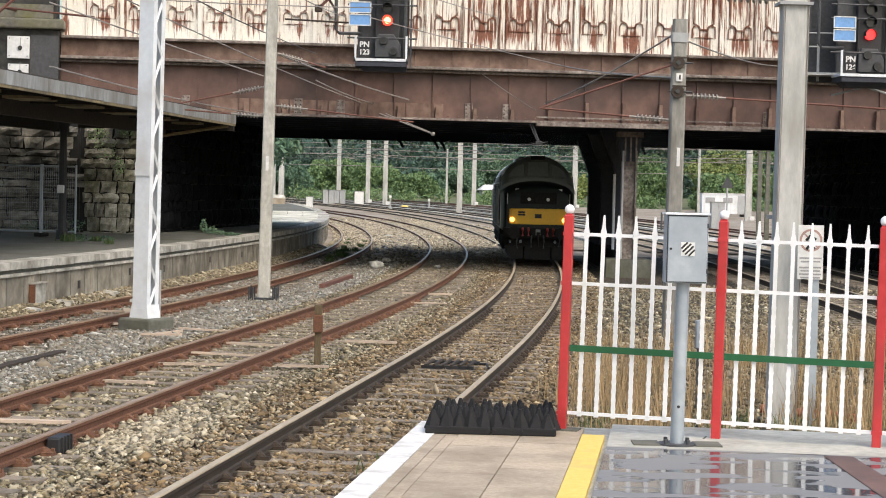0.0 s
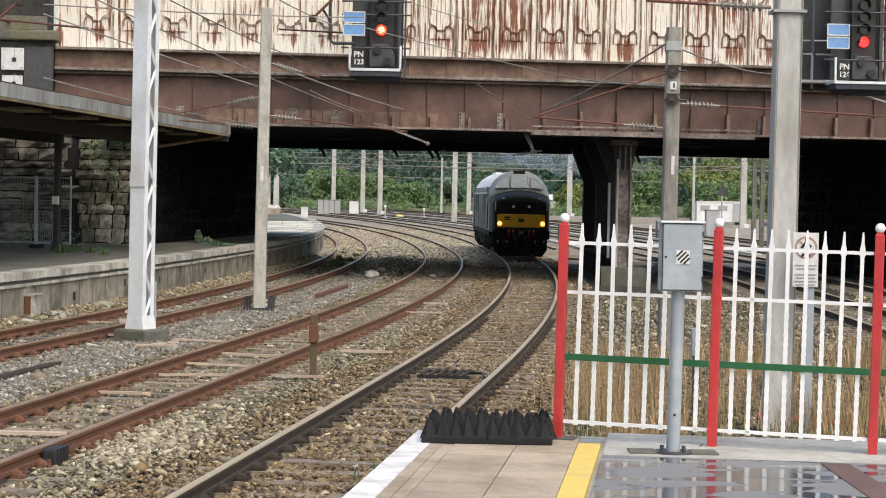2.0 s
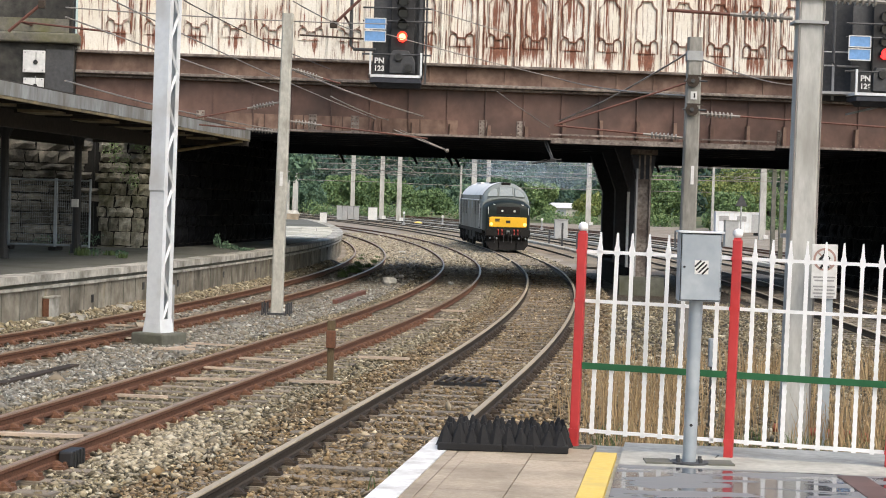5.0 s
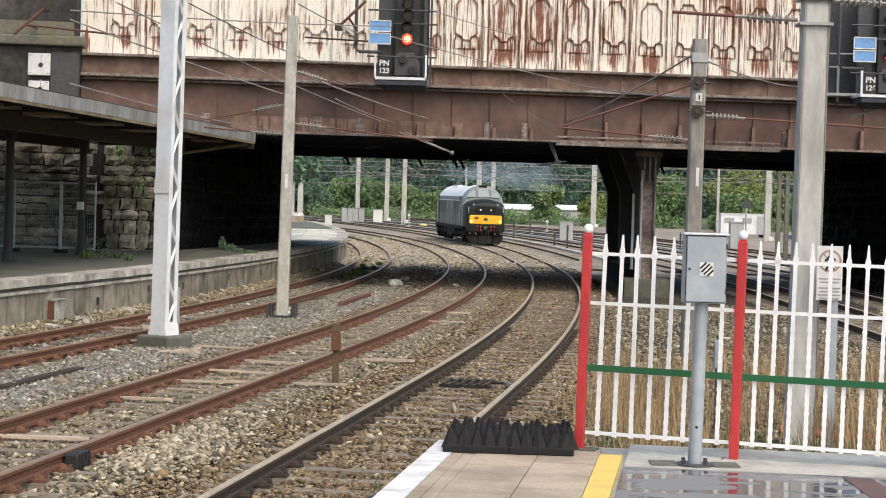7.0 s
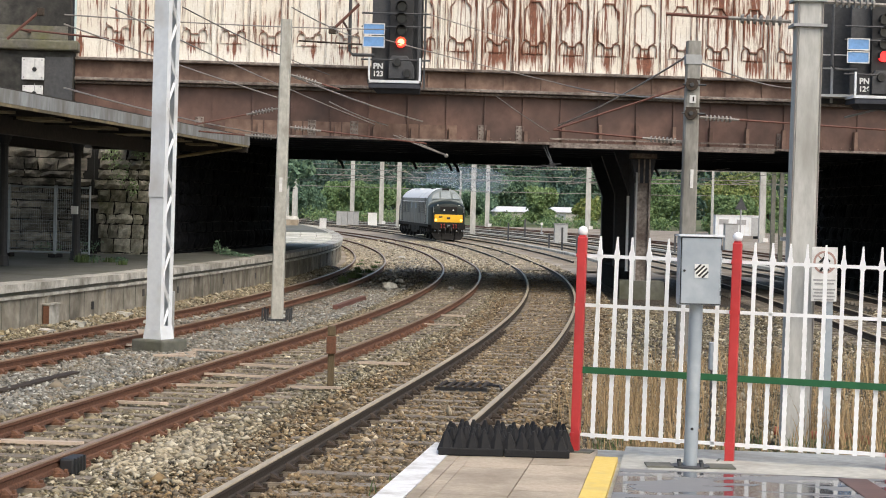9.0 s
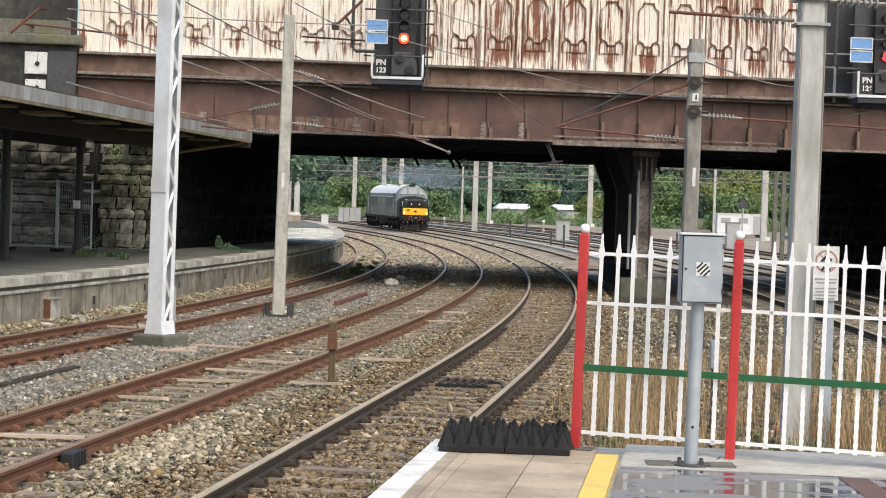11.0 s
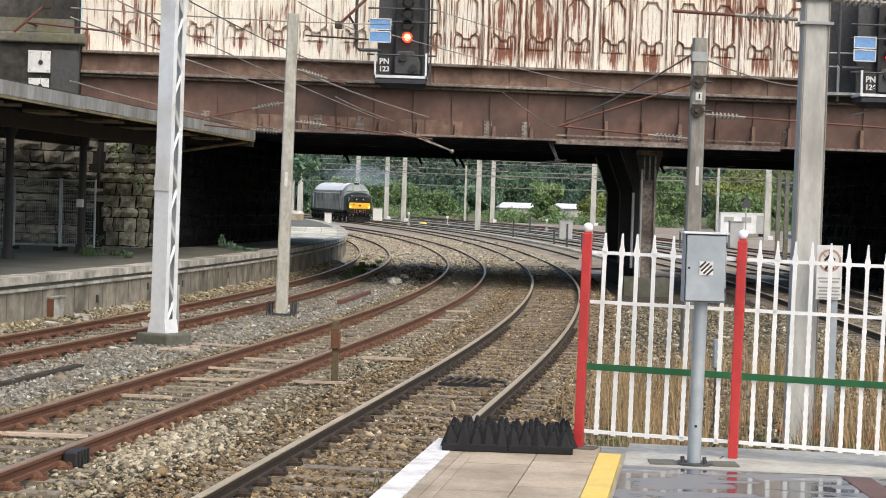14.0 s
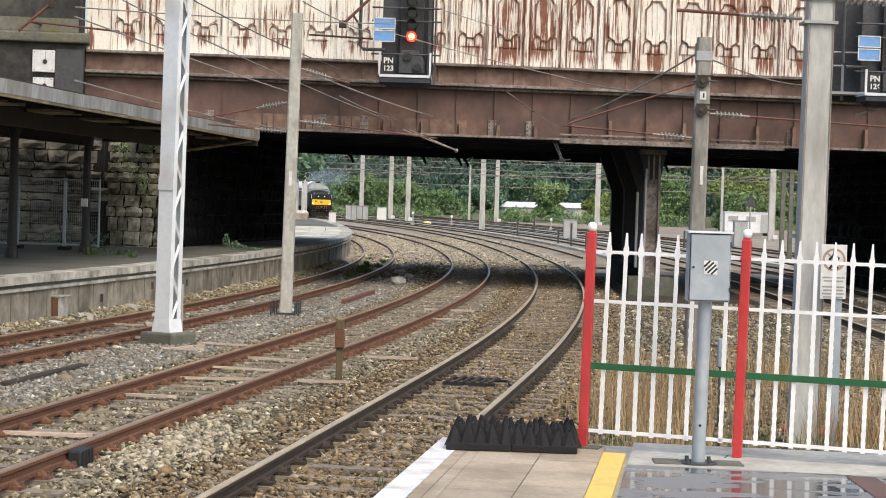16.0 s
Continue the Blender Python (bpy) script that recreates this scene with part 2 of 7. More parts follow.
M = dict(
    ballast=stone_heap("ballast_stone", [(0.022, 0.016, 0.01), (0.33, 0.235, 0.125), (0.06, 0.042, 0.024), (0.46, 0.37, 0.24), (0.15, 0.1, 0.055), (0.26, 0.215, 0.16), (0.035, 0.029, 0.022), (0.64, 0.56, 0.43)]),
    ballast_mix=stone_heap("mixed_ballast_stone", [(0.022, 0.02, 0.013), (0.33, 0.285, 0.185), (0.065, 0.056, 0.036), (0.52, 0.475, 0.36), (0.16, 0.13, 0.08), (0.30, 0.275, 0.215), (0.04, 0.036, 0.028), (0.68, 0.64, 0.53)], tint=(0.24, 0.185, 0.115)),
    ballast_pale=stone_heap("pale_ballast_stone", [(0.04, 0.034, 0.024), (0.45, 0.4, 0.3), (0.12, 0.1, 0.07), (0.58, 0.53, 0.43), (0.25, 0.215, 0.15), (0.6, 0.56, 0.47)], tint=(0.38, 0.33, 0.235)),
    old_wood=surf("olive_brown_timber", (0.085, 0.06, 0.032), (0.16, 0.12, 0.062), 0.9, 0, 2, 10, relief=0.4, stretch=(8, 8, 1), space="object"),
    ballast_grey=stone_heap("grey_ballast_stone", [(0.04, 0.038, 0.034), (0.28, 0.265, 0.235), (0.10, 0.095, 0.085), (0.44, 0.42, 0.38), (0.16, 0.15, 0.132), (0.30, 0.24, 0.17), (0.07, 0.066, 0.06), (0.62, 0.6, 0.56)], tint=(0.22, 0.19, 0.14), warm=(1.0, 1.02, 0.98)),
    bed=ground_mix("ballast_bed"),
    yard_brown=surf("brown_yard_ballast", (0.20, 0.16, 0.105), (0.38, 0.315, 0.225), 0.95, 0, 0.3, 6, (0.11, 0.085, 0.056), 0.35, 0.7),
    yard=surf("pale_yard_ballast", (0.22, 0.19, 0.15), (0.42, 0.375, 0.305), 0.95, 0, 0.22, 3, (0.20, 0.145, 0.095), 0.45, 0.6),
    rail_rust=surf("rusted_rail", (0.10, 0.042, 0.022), (0.19, 0.084, 0.044), 0.85, 0.0, 1.5, 30, relief=0.4),
    rail_brown=surf("brown_rail", (0.028, 0.019, 0.012), (0.060, 0.041, 0.026), 0.75, 0.0, 1.5, 30, relief=0.3),
    # worn heads whose polished sheen is painted in as pale tan
    rail_top=surf("worn_rail_head_sheen", (0.36, 0.295, 0.205), (0.53, 0.445, 0.32), 0.45, 0.0, 1.0, 30, relief=0.05, shine=0.25),
    rail_top_dull=surf("rusty_rail_head", (0.22, 0.135, 0.08), (0.34, 0.23, 0.145), 0.35, 0.0, 2, 40, relief=0.2),
    chair=surf("rusted_chair", (0.095, 0.043, 0.025), (0.23, 0.115, 0.065), 0.9, 0, 3, 25, relief=0.5),
    sleeper=surf("weathered_timber", (0.20, 0.165, 0.125), (0.38, 0.32, 0.245), 0.9, 0, 1.2, 9, relief=0.5, stretch=(1, 9, 9), space="object", vary=0.35),
    timber_new=surf("pale_broken_timber", (0.48, 0.37, 0.27), (0.62, 0.52, 0.42), 0.85, 0, 2, 12, relief=0.4, stretch=(1, 8, 8), space="object", vary=0.2),
    concrete=surf("weathered_concrete", (0.38, 0.375, 0.33), (0.54, 0.53, 0.47), 0.85, 0, 2.2, 14, (0.29, 0.275, 0.235), 0.3, 0.3, (1.1, 1.1, 0.6)),
    concrete_dirty=surf("grimy_grey_concrete", (0.20, 0.195, 0.175), (0.36, 0.35, 0.315), 0.88, 0, 1.2, 8, (0.13, 0.122, 0.105), 0.45, 0.3, (1.4, 1.4, 0.45)),
    concrete_pale=surf("pale_smooth_concrete", (0.38, 0.38, 0.355), (0.53, 0.53, 0.50), 0.8, 0, 1.4, 10, (0.30, 0.295, 0.265), 0.3, 0.2, (1.4, 1.4, 0.4)),
    plat_wall=surf("stained_concrete_wall", (0.20, 0.175, 0.13), (0.40, 0.37, 0.305), 0.9, 0, 1.0, 3.5, (0.07, 0.058, 0.042), 0.48, 0.6, (1.0, 1.0, 0.9)),
    flag=surf("mossy_mottled_flagstones_lit", (0.62, 0.60, 0.52), (0.84, 0.82, 0.74), 0.9, 0, 0.75, 3, (0.21, 0.21, 0.10), 0.42, 0.4, vary=0.15),
    coping=surf("pale_coping", (0.40, 0.385, 0.34), (0.70, 0.675, 0.605), 0.85, 0, 1.4, 5, (0.16, 0.148, 0.11), 0.5, 0.3),
    plat_top=surf("old_platform_surface", (0.10, 0.10, 0.085), (0.175, 0.17, 0.145), 0.9, 0, 0.6, 6, (0.075, 0.08, 0.045), 0.45, 0.3),
    slab=surf("tan_paving_slab", (0.40, 0.325, 0.235), (0.53, 0.445, 0.335), 0.8, 0, 2.2, 30, (0.27, 0.215, 0.15), 0.4, 0.2, vary=0.16),
    wet=wet_paving("wet_asphalt"),
    white_line=surf("worn_white_paint", (0.72, 0.71, 0.68), (0.84, 0.83, 0.80), 0.6, 0, 4.5, 25, (0.46, 0.43, 0.38), 0.3, 0.2),
    yellow_line=surf("worn_yellow_paint", (0.74, 0.52, 0.09), (0.80, 0.60, 0.16), 0.55, 0, 3.0, 20, (0.62, 0.46, 0.15), 0.2, 0.25),
    girder=surf("rust_brown_girder_paint", (0.105, 0.055, 0.042), (0.185, 0.105, 0.08), 0.6, 0, 0.55, 3, (0.05, 0.029, 0.024), 0.46, 0.25, (0.9, 1, 0.8)),
    girder_light=surf("faded_brown_girder_paint", (0.13, 0.077, 0.056), (0.27, 0.18, 0.135), 0.75, 0, 0.8, 4, (0.085, 0.048, 0.036), 0.42, 0.3, (1.0, 1, 0.9)),
    ledge=surf("grimy_ledge", (0.11, 0.088, 0.074), (0.36, 0.315, 0.275), 0.85, 0, 1.3, 9, (0.06, 0.042, 0.034), 0.45, 0.5),
    blue_black=surf("blue_black_steel", (0.032, 0.035, 0.045), (0.052, 0.056, 0.070), 0.85, 0, 0.5, 8, relief=0.3),
    parapet=rust_paint("rust_streaked_cream_paint"),
    parapet_edge=rust_paint("rusted_raised_edges", 0.09),
    stone=surf("dark_rock_faced_stone", (0.09, 0.087, 0.078), (0.44, 0.41, 0.34), 0.95, 0, 0.6, 3.0, (0.035, 0.036, 0.032), 0.42, 1.0, vary=0.55, dist=0.08),
    stone_soot=surf("grimy_dressed_stone", (0.03, 0.03, 0.028), (0.115, 0.11, 0.095), 0.95, 0, 0.55, 3, (0.014, 0.014, 0.014), 0.55, 0.8, dist=0.04),
    # blacker than soot alone: the shade under the bridge is in this colour
    stone_dark=surf("shade_black_sooty_stone", (0.005, 0.0055, 0.007), (0.010, 0.011, 0.0135), 1.0, 0, 0.7, 6, relief=0.7, dist=0.04, shine=0.12),
    stone_pale=surf("pale_rubble_stone", (0.14, 0.13, 0.105), (0.56, 0.53, 0.44), 0.95, 0, 1.0, 4.5, (0.09, 0.095, 0.045), 0.45, 1.0, vary=0.55, dist=0.06),
    mortar=surf("dark_mortar", (0.009, 0.009, 0.009), (0.018, 0.018, 0.017), 0.95, 0, 1, 20, relief=0.3),
    mossy=surf("mossy_stone", (0.11, 0.105, 0.09), (0.19, 0.18, 0.15), 0.95, 0, 0.8, 8, (0.13, 0.13, 0.045), 0.35, 0.6),
    fascia=surf("grey_canopy_fascia", (0.26, 0.27, 0.27), (0.42, 0.43, 0.43), 0.75, 0, 1.6, 10, (0.16, 0.15, 0.12), 0.5, 0.2, (1, 1, 0.3)),
    fascia_edge=surf("yellowed_timber_and_light", (0.26, 0.20, 0.10), (0.38, 0.31, 0.17), 0.8, 0, 1.4, 12, (0.09, 0.075, 0.05), 0.5, 0.2),
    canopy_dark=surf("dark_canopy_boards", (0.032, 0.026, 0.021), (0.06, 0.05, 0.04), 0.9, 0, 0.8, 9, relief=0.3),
    rooflight=plain("dirty_rooflight", (0.55, 0.50, 0.40), 0.4),
    white_steel=surf("white_painted_steel", (0.66, 0.69, 0.72), (0.74, 0.77, 0.79), 0.5, 0, 0.8, 10, (0.55, 0.55, 0.54), 0.2, 0.1),
    white_fence=surf("white_fence_paint", (0.82, 0.82, 0.82), (0.88, 0.88, 0.88), 0.45, 0, 2, 15, (0.70, 0.69, 0.66), 0.15, 0.1),
    red_fence=surf("red_fence_paint", (0.47, 0.03, 0.032), (0.55, 0.05, 0.05), 0.42, 0, 2, 12, (0.38, 0.04, 0.04), 0.25, 0.1),
    green_fence=surf("green_strip_paint", (0.012, 0.105, 0.035), (0.02, 0.13, 0.048), 0.5, 0, 2, 12, relief=0.1),
    galv=surf("galvanised_steel", (0.36, 0.41, 0.45), (0.46, 0.50, 0.53), 0.5, 0.35, 2.5, 9, (0.29, 0.33, 0.37), 0.4, 0.15, space="object"),
    black_rubber=surf("black_rubber", (0.009, 0.009, 0.01), (0.016, 0.016, 0.017), 0.9, 0, 3, 20, relief=0.2),
    black=surf("matt_black_paint", (0.014, 0.014, 0.015), (0.026, 0.026, 0.027), 0.6, 0, 2, 12, relief=0.15),
    dark_steel=surf("dark_grey_steel", (0.05, 0.052, 0.056), (0.085, 0.087, 0.09), 0.6, 0.2, 1.5, 10, relief=0.2),
    grey_paint=surf("grey_painted_steel", (0.34, 0.35, 0.35), (0.44, 0.45, 0.45), 0.6, 0, 1.5, 10, relief=0.15),
    white_plate=plain("white_enamel", (0.74, 0.74, 0.72), 0.4),
    blue_plate=plain("blue_enamel", (0.17, 0.36, 0.68), 0.45),
    ink=plain("black_ink", (0.02, 0.02, 0.02), 0.6),
    ink_grey=plain("grey_print", (0.35, 0.35, 0.35), 0.6),
    red_ring=plain("faded_red_print", (0.42, 0.27, 0.23), 0.6),
    red_lens=plain("lit_red_lens", (1.0, 0.03, 0.015), 0.3, 0, 3.0),
    lens_core=plain("lit_red_core", (1.0, 0.30, 0.10), 0.3, 0, 5.0),
    red_dim=plain("lit_red_lens_seen_aslant", (1.0, 0.02, 0.02), 0.3, 0, 2.2),
    dark_lens=plain("unlit_lens", (0.02, 0.022, 0.025), 0.2),
    wire=plain("overhead_wire", (0.12, 0.10, 0.09), 0.55, 0.4),
    wire_pale=plain("weathered_wire", (0.34, 0.31, 0.28), 0.6, 0.3),
    insulator=surf("grey_glazed_insulator", (0.20, 0.185, 0.165), (0.32, 0.30, 0.27), 0.4, 0, 5, 15, relief=0.1),
    rust_tube=surf("rusted_tube", (0.12, 0.05, 0.037), (0.19, 0.085, 0.062), 0.8, 0, 3, 20, relief=0.3),
    red_pipe=surf("dull_orange_red_pipe", (0.36, 0.10, 0.055), (0.46, 0.15, 0.085), 0.6, 0, 3, 14, relief=0.1),
    bark=surf("bark", (0.06, 0.048, 0.036), (0.11, 0.09, 0.07), 0.95, 0, 1, 8, relief=0.6),
)


# ---- mesh helpers ----
class Shape:
    """Collects vertices and faces of one mesh."""

    def __init__(self):
        self.v, self.f = [], []

    def add(self, verts, faces):
        n = len(self.v)
        self.v += [tuple(p) for p in verts]
        self.f += [tuple(i + n for i in f) for f in faces]
        return self

    def box(self, c, s, m=None):
        x, y, z = (a / 2 for a in s)
        p = [Vector((c[0] + i * x, c[1] + j * y, c[2] + k * z)) for i in (-1, 1) for j in (-1, 1) for k in (-1, 1)]
        if m is not None:
            p = [m @ q for q in p]
        return self.add(p, [(0, 1, 3, 2), (4, 6, 7, 5), (0, 4, 5, 1), (2, 3, 7, 6), (0, 2, 6, 4), (1, 5, 7, 3)])

    def rod(self, a, b, r, r2=None, n=8):
        a, b = Vector(a), Vector(b)
        q = (b - a).to_track_quat("Z", "Y")
        r2 = r if r2 is None else r2
        p = []
        for base, rad in ((a, r), (b, r2)):
            p += [base + q @ Vector((rad * math.cos(2 * math.pi * i / n), rad * math.sin(2 * math.pi * i / n), 0)) for i in range(n)]
        f = [(i, (i + 1) % n, n + (i + 1) % n, n + i) for i in range(n)]
        return self.add(p, f + [tuple(range(n - 1, -1, -1)), tuple(range(n, 2 * n))])

    def tube(self, pts, r, n=5):
        """One bent pipe through the points."""
        pts = [Vector(p) for p in pts]
        rows = []
        for i, p in enumerate(pts):
            d = (pts[min(i + 1, len(pts) - 1)] - pts[max(i - 1, 0)]).normalized()
            side = d.cross(Vector((0, 0, 1)))
            side = side.normalized() if side.length > 0.05 else Vector((1, 0, 0))
            up = side.cross(d)
            rows.append([p + side * (r * math.cos(2 * math.pi * k / n)) + up * (r * math.sin(2 * math.pi * k / n)) for k in range(n)])
        return self.loft(rows)

    def ball(self, c, r, n=10, squash=1.0):
        p, f, rings = [(c[0], c[1], c[2] + r * squash)], [], max(4, n // 2)
        for j in range(1, rings):
            a = math.pi * j / rings
            p += [(c[0] + r * math.sin(a) * math.cos(2 * math.pi * i / n), c[1] + r * math.sin(a) * math.sin(2 * math.pi * i / n), c[2] + r * squash * math.cos(a)) for i in range(n)]
        p.append((c[0], c[1], c[2] - r * squash))
        f += [(0, 1 + i, 1 + (i + 1) % n) for i in range(n)]
        for j in range(rings - 2):
            f += [(1 + j * n + i, 1 + (j + 1) * n + i, 1 + (j + 1) * n + (i + 1) % n, 1 + j * n + (i + 1) % n) for i in range(n)]
        k = 1 + (rings - 2) * n
        f += [(len(p) - 1, k + (i + 1) % n, k + i) for i in range(n)]
        return self.add(p, f)

    def loft(self, sections, closed=True, caps=True):
        n = len(sections[0])
        p = [q for s in sections for q in s]
        f = []
        for j in range(len(sections) - 1):
            for i in range(n if closed else n - 1):
                k = (i + 1) % n
                f.append((j * n + i, j * n + k, (j + 1) * n + k, (j + 1) * n + i))
        if caps:
            f += [tuple(range(n - 1, -1, -1)), tuple(range((len(sections) - 1) * n, len(sections) * n))]
        return self.add(p, f)

    def prism(self, outline, y0, y1):
        """An outline in x and z, drawn out along y."""
        return self.loft([[(x, y0, z) for x, z in outline], [(x, y1, z) for x, z in outline]])


def part(name, shape, material, parent=None, label="", m=None, bevel=0.0, smooth=False):
    me = bpy.data.meshes.new(name)
    me.from_pydata(shape.v, [], shape.f)
    bm = bmesh.new()
    bm.from_mesh(me)
    bmesh.ops.recalc_face_normals(bm, faces=bm.faces)
    bm.to_mesh(me)
    bm.free()
    me.materials.append(M[material] if isinstance(material, str) else material)
    if smooth:
        me.polygons.foreach_set("use_smooth", [True] * len(me.polygons))
        me.set_sharp_from_angle(angle=radians(40))
    ob = new(name, me)
    ob.parent = parent
    if m is not None:
        ob.matrix_basis = m
    if bevel:
        b = ob.modifiers.new("bevel", "BEVEL")
        b.width, b.segments, b.limit_method = bevel, 2, "ANGLE"
    return tagged(ob, label)


def piece(name, mesh, parent, m):
    ob = new(name, mesh)
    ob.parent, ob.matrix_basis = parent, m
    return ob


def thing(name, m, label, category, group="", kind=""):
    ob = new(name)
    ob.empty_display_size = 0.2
    ob.matrix_basis = m
    return tagged(ob, label, category, group, kind)


def mesh_of(name, shape, material):
    me = bpy.data.meshes.new(name)
    me.from_pydata(shape.v, [], shape.f)
    me.materials.append(M[material])
    return me


# ---- the lie of the land and of the lines ----
def rise(y):
    """The lines climb gently beyond the bridge."""
    return 0.0068 * max(0.0, math.hypot(max(y - 88, 0), 8) - 14) if y > 88 else 0.0


class Line:
    """A line of rails: straight at first, then bending to the left."""

    def __init__(self, x0, heading, start, ease, radius, length=330):
        self.p, x, y, th = [], x0, 0.0, heading
        for s in range(length + 1):
            self.p.append((x, y, th))
            k = min(max((s + 0.5 - start) / ease, 0), 1) / radius
            th -= k
            x, y = x + math.sin(th + k / 2), y + math.cos(th + k / 2)

    def at(self, s, off=0.0):
        s = min(max(s, 0.0), len(self.p) - 1.001)
        i, u = int(s), s - int(s)
        a, b = self.p[i], self.p[i + 1]
        x, y, th = (a[j] + (b[j] - a[j]) * u for j in range(3))
        return Vector((x + off * math.cos(th), y - off * math.sin(th), rise(y))), th

    def near(self, y):
        return min(range(len(self.p)), key=lambda i: abs(self.p[i][1] - y))


MAIN = Line(-3.535, 0.125, 27.86, 2.3, 445.8)
SECOND = Line(-7.157, 0.124, 36.4, 1.5, 366)
BAY = Line(-13.15, 0.170, 19.2, 11.1, 349)
FOURTH = Line(8.9, 0.028, 62, 12, 480)
FIFTH = Line(12.6, 0.028, 64, 12, 486)
CENTRE = Line(5.4, 0.028, 62, 12, 474)
SIXTH = Line(16.2, 0.028, 64, 12, 490)
SEVENTH = Line(19.8, 0.028, 66, 12, 494)

PLAT = 0.93


def build_ground():
    s = Shape()
    xs = [-400, -200, -100, -60, -30, -15, 0, 15, 30, 60, 100, 200, 400]
    ys = [-60, -20, 0, 20, 40, 60, 80, 95, 110, 130, 160, 200, 260, 330, 420, 600, 900, 1400]
    pts = [(x, y, rise(min(y, 300)) - 0.27) for y in ys for x in xs]
    n = len(xs)
    s.add(pts, [(j * n + i, j * n + i + 1, (j + 1) * n + i + 1, (j + 1) * n + i) for j in range(len(ys) - 1) for i in range(n - 1)])
    tagged(part("ground", s, "bed"), "stony ballast ground between the railway lines", "ground", kind="structure")
    s = Shape()
    xs = [-32, -16, 0, 20, 45]
    ys = [86 + 8 * i for i in range(19)]
    s.add([(x, y, rise(y) - (0.3 if y < 90 else 0.125)) for y in ys for x in xs], [(j * 5 + i, j * 5 + i + 1, (j + 1) * 5 + i + 1, (j + 1) * 5 + i) for j in range(18) for i in range(4)])
    tagged(part("yard_ground", s, "yard"), "pale ballast of the railway yard beyond the bridge", "ground", kind="structure")
    for line, half in ((MAIN, 1.35), (CENTRE, 1.5), (FOURTH, 1.6), (FIFTH, 1.6), (SIXTH, 1.6)):
        s = Shape()
        rng = random.Random(int(half * 100))
        rows = [91 + 2.5 * i for i in range(70)]
        for q in rows:
            for side in (-1, 0, 1):
                p = line.at(q, side * (half + rng.uniform(-0.2, 0.2)))[0]
                s.v.append((p.x, p.y, p.z - 0.112 + (0.02 if side == 0 else -0.008)))
        s.f += [(3 * i + k, 3 * i + k + 1, 3 * i + k + 4, 3 * i + k + 3) for i in range(len(rows) - 1) for k in (0, 1)]
        tagged(part("track_bed", s, "yard_brown"), "brown dirty ballast bed of a yard line", "ground", kind="structure")


def scatter(name, material, label, count, spot, size, seed):
    """Loose stones lying on the ground, as one heap."""
    rng = np.random.default_rng(seed)
    base = np.array([(1, 0, 0), (-1, 0, 0), (0, 1, 0), (0, -1, 0), (0, 0, 1), (0, 0, -1)], float)
    tri = np.array([(0, 2, 4), (2, 1, 4), (1, 3, 4), (3, 0, 4), (2, 0, 5), (1, 2, 5), (3, 1, 5), (0, 3, 5)])
    xy, z = spot(rng, count)
    k = len(xy)
    r = size * rng.lognormal(0, 0.35, k)
    v = base[None] * (0.62 + 0.6 * rng.random((k, 6, 1)))
    v = v + rng.normal(0, 0.24, (k, 6, 3))
    a, e = rng.random(k) * 6.283, rng.normal(0, 0.8, k)
    ca, sa, ce, se = np.cos(a), np.sin(a), np.cos(e), np.sin(e)
    v *= (r[:, None] * np.stack([1.0 + 0.6 * rng.random(k), 0.62 + 0.35 * rng.random(k), 0.5 + 0.2 * rng.random(k)], 1))[:, None, :]
    y2, z2 = v[..., 1] * ce[:, None] - v[..., 2] * se[:, None], v[..., 1] * se[:, None] + v[..., 2] * ce[:, None]
    x2 = v[..., 0]
    v = np.stack([x2 * ca[:, None] - y2 * sa[:, None] + xy[:, :1], x2 * sa[:, None] + y2 * ca[:, None] + xy[:, 1:], z2 + z[:, None] + r[:, None] * 0.15], -1)
    f = (tri[None] + 6 * np.arange(k)[:, None, None]).reshape(-1, 3)
    me = bpy.data.meshes.new(name)
    me.vertices.add(k * 6)
    me.vertices.foreach_set("co", v.reshape(-1))
    me.loops.add(f.size)
    me.loops.foreach_set("vertex_index", f.reshape(-1))
    me.polygons.add(len(f))
    me.polygons.foreach_set("loop_start", np.arange(0, f.size, 3))
    me.update(calc_edges=True)
    me.validate()
    me.materials.append(M[material])
    return tagged(new(name, me), label, "ballast", kind="stuff")


RAIL = [(-0.033, 0), (0.033, 0), (0.036, -0.008), (0.036, -0.045), (0.018, -0.06), (0.016, -0.112), (0.034, -0.126), (0.035, -0.16), (-0.035, -0.16), (-0.034, -0.126), (-0.016, -0.112), (-0.018, -0.06), (-0.036, -0.045), (-0.036, -0.008)]


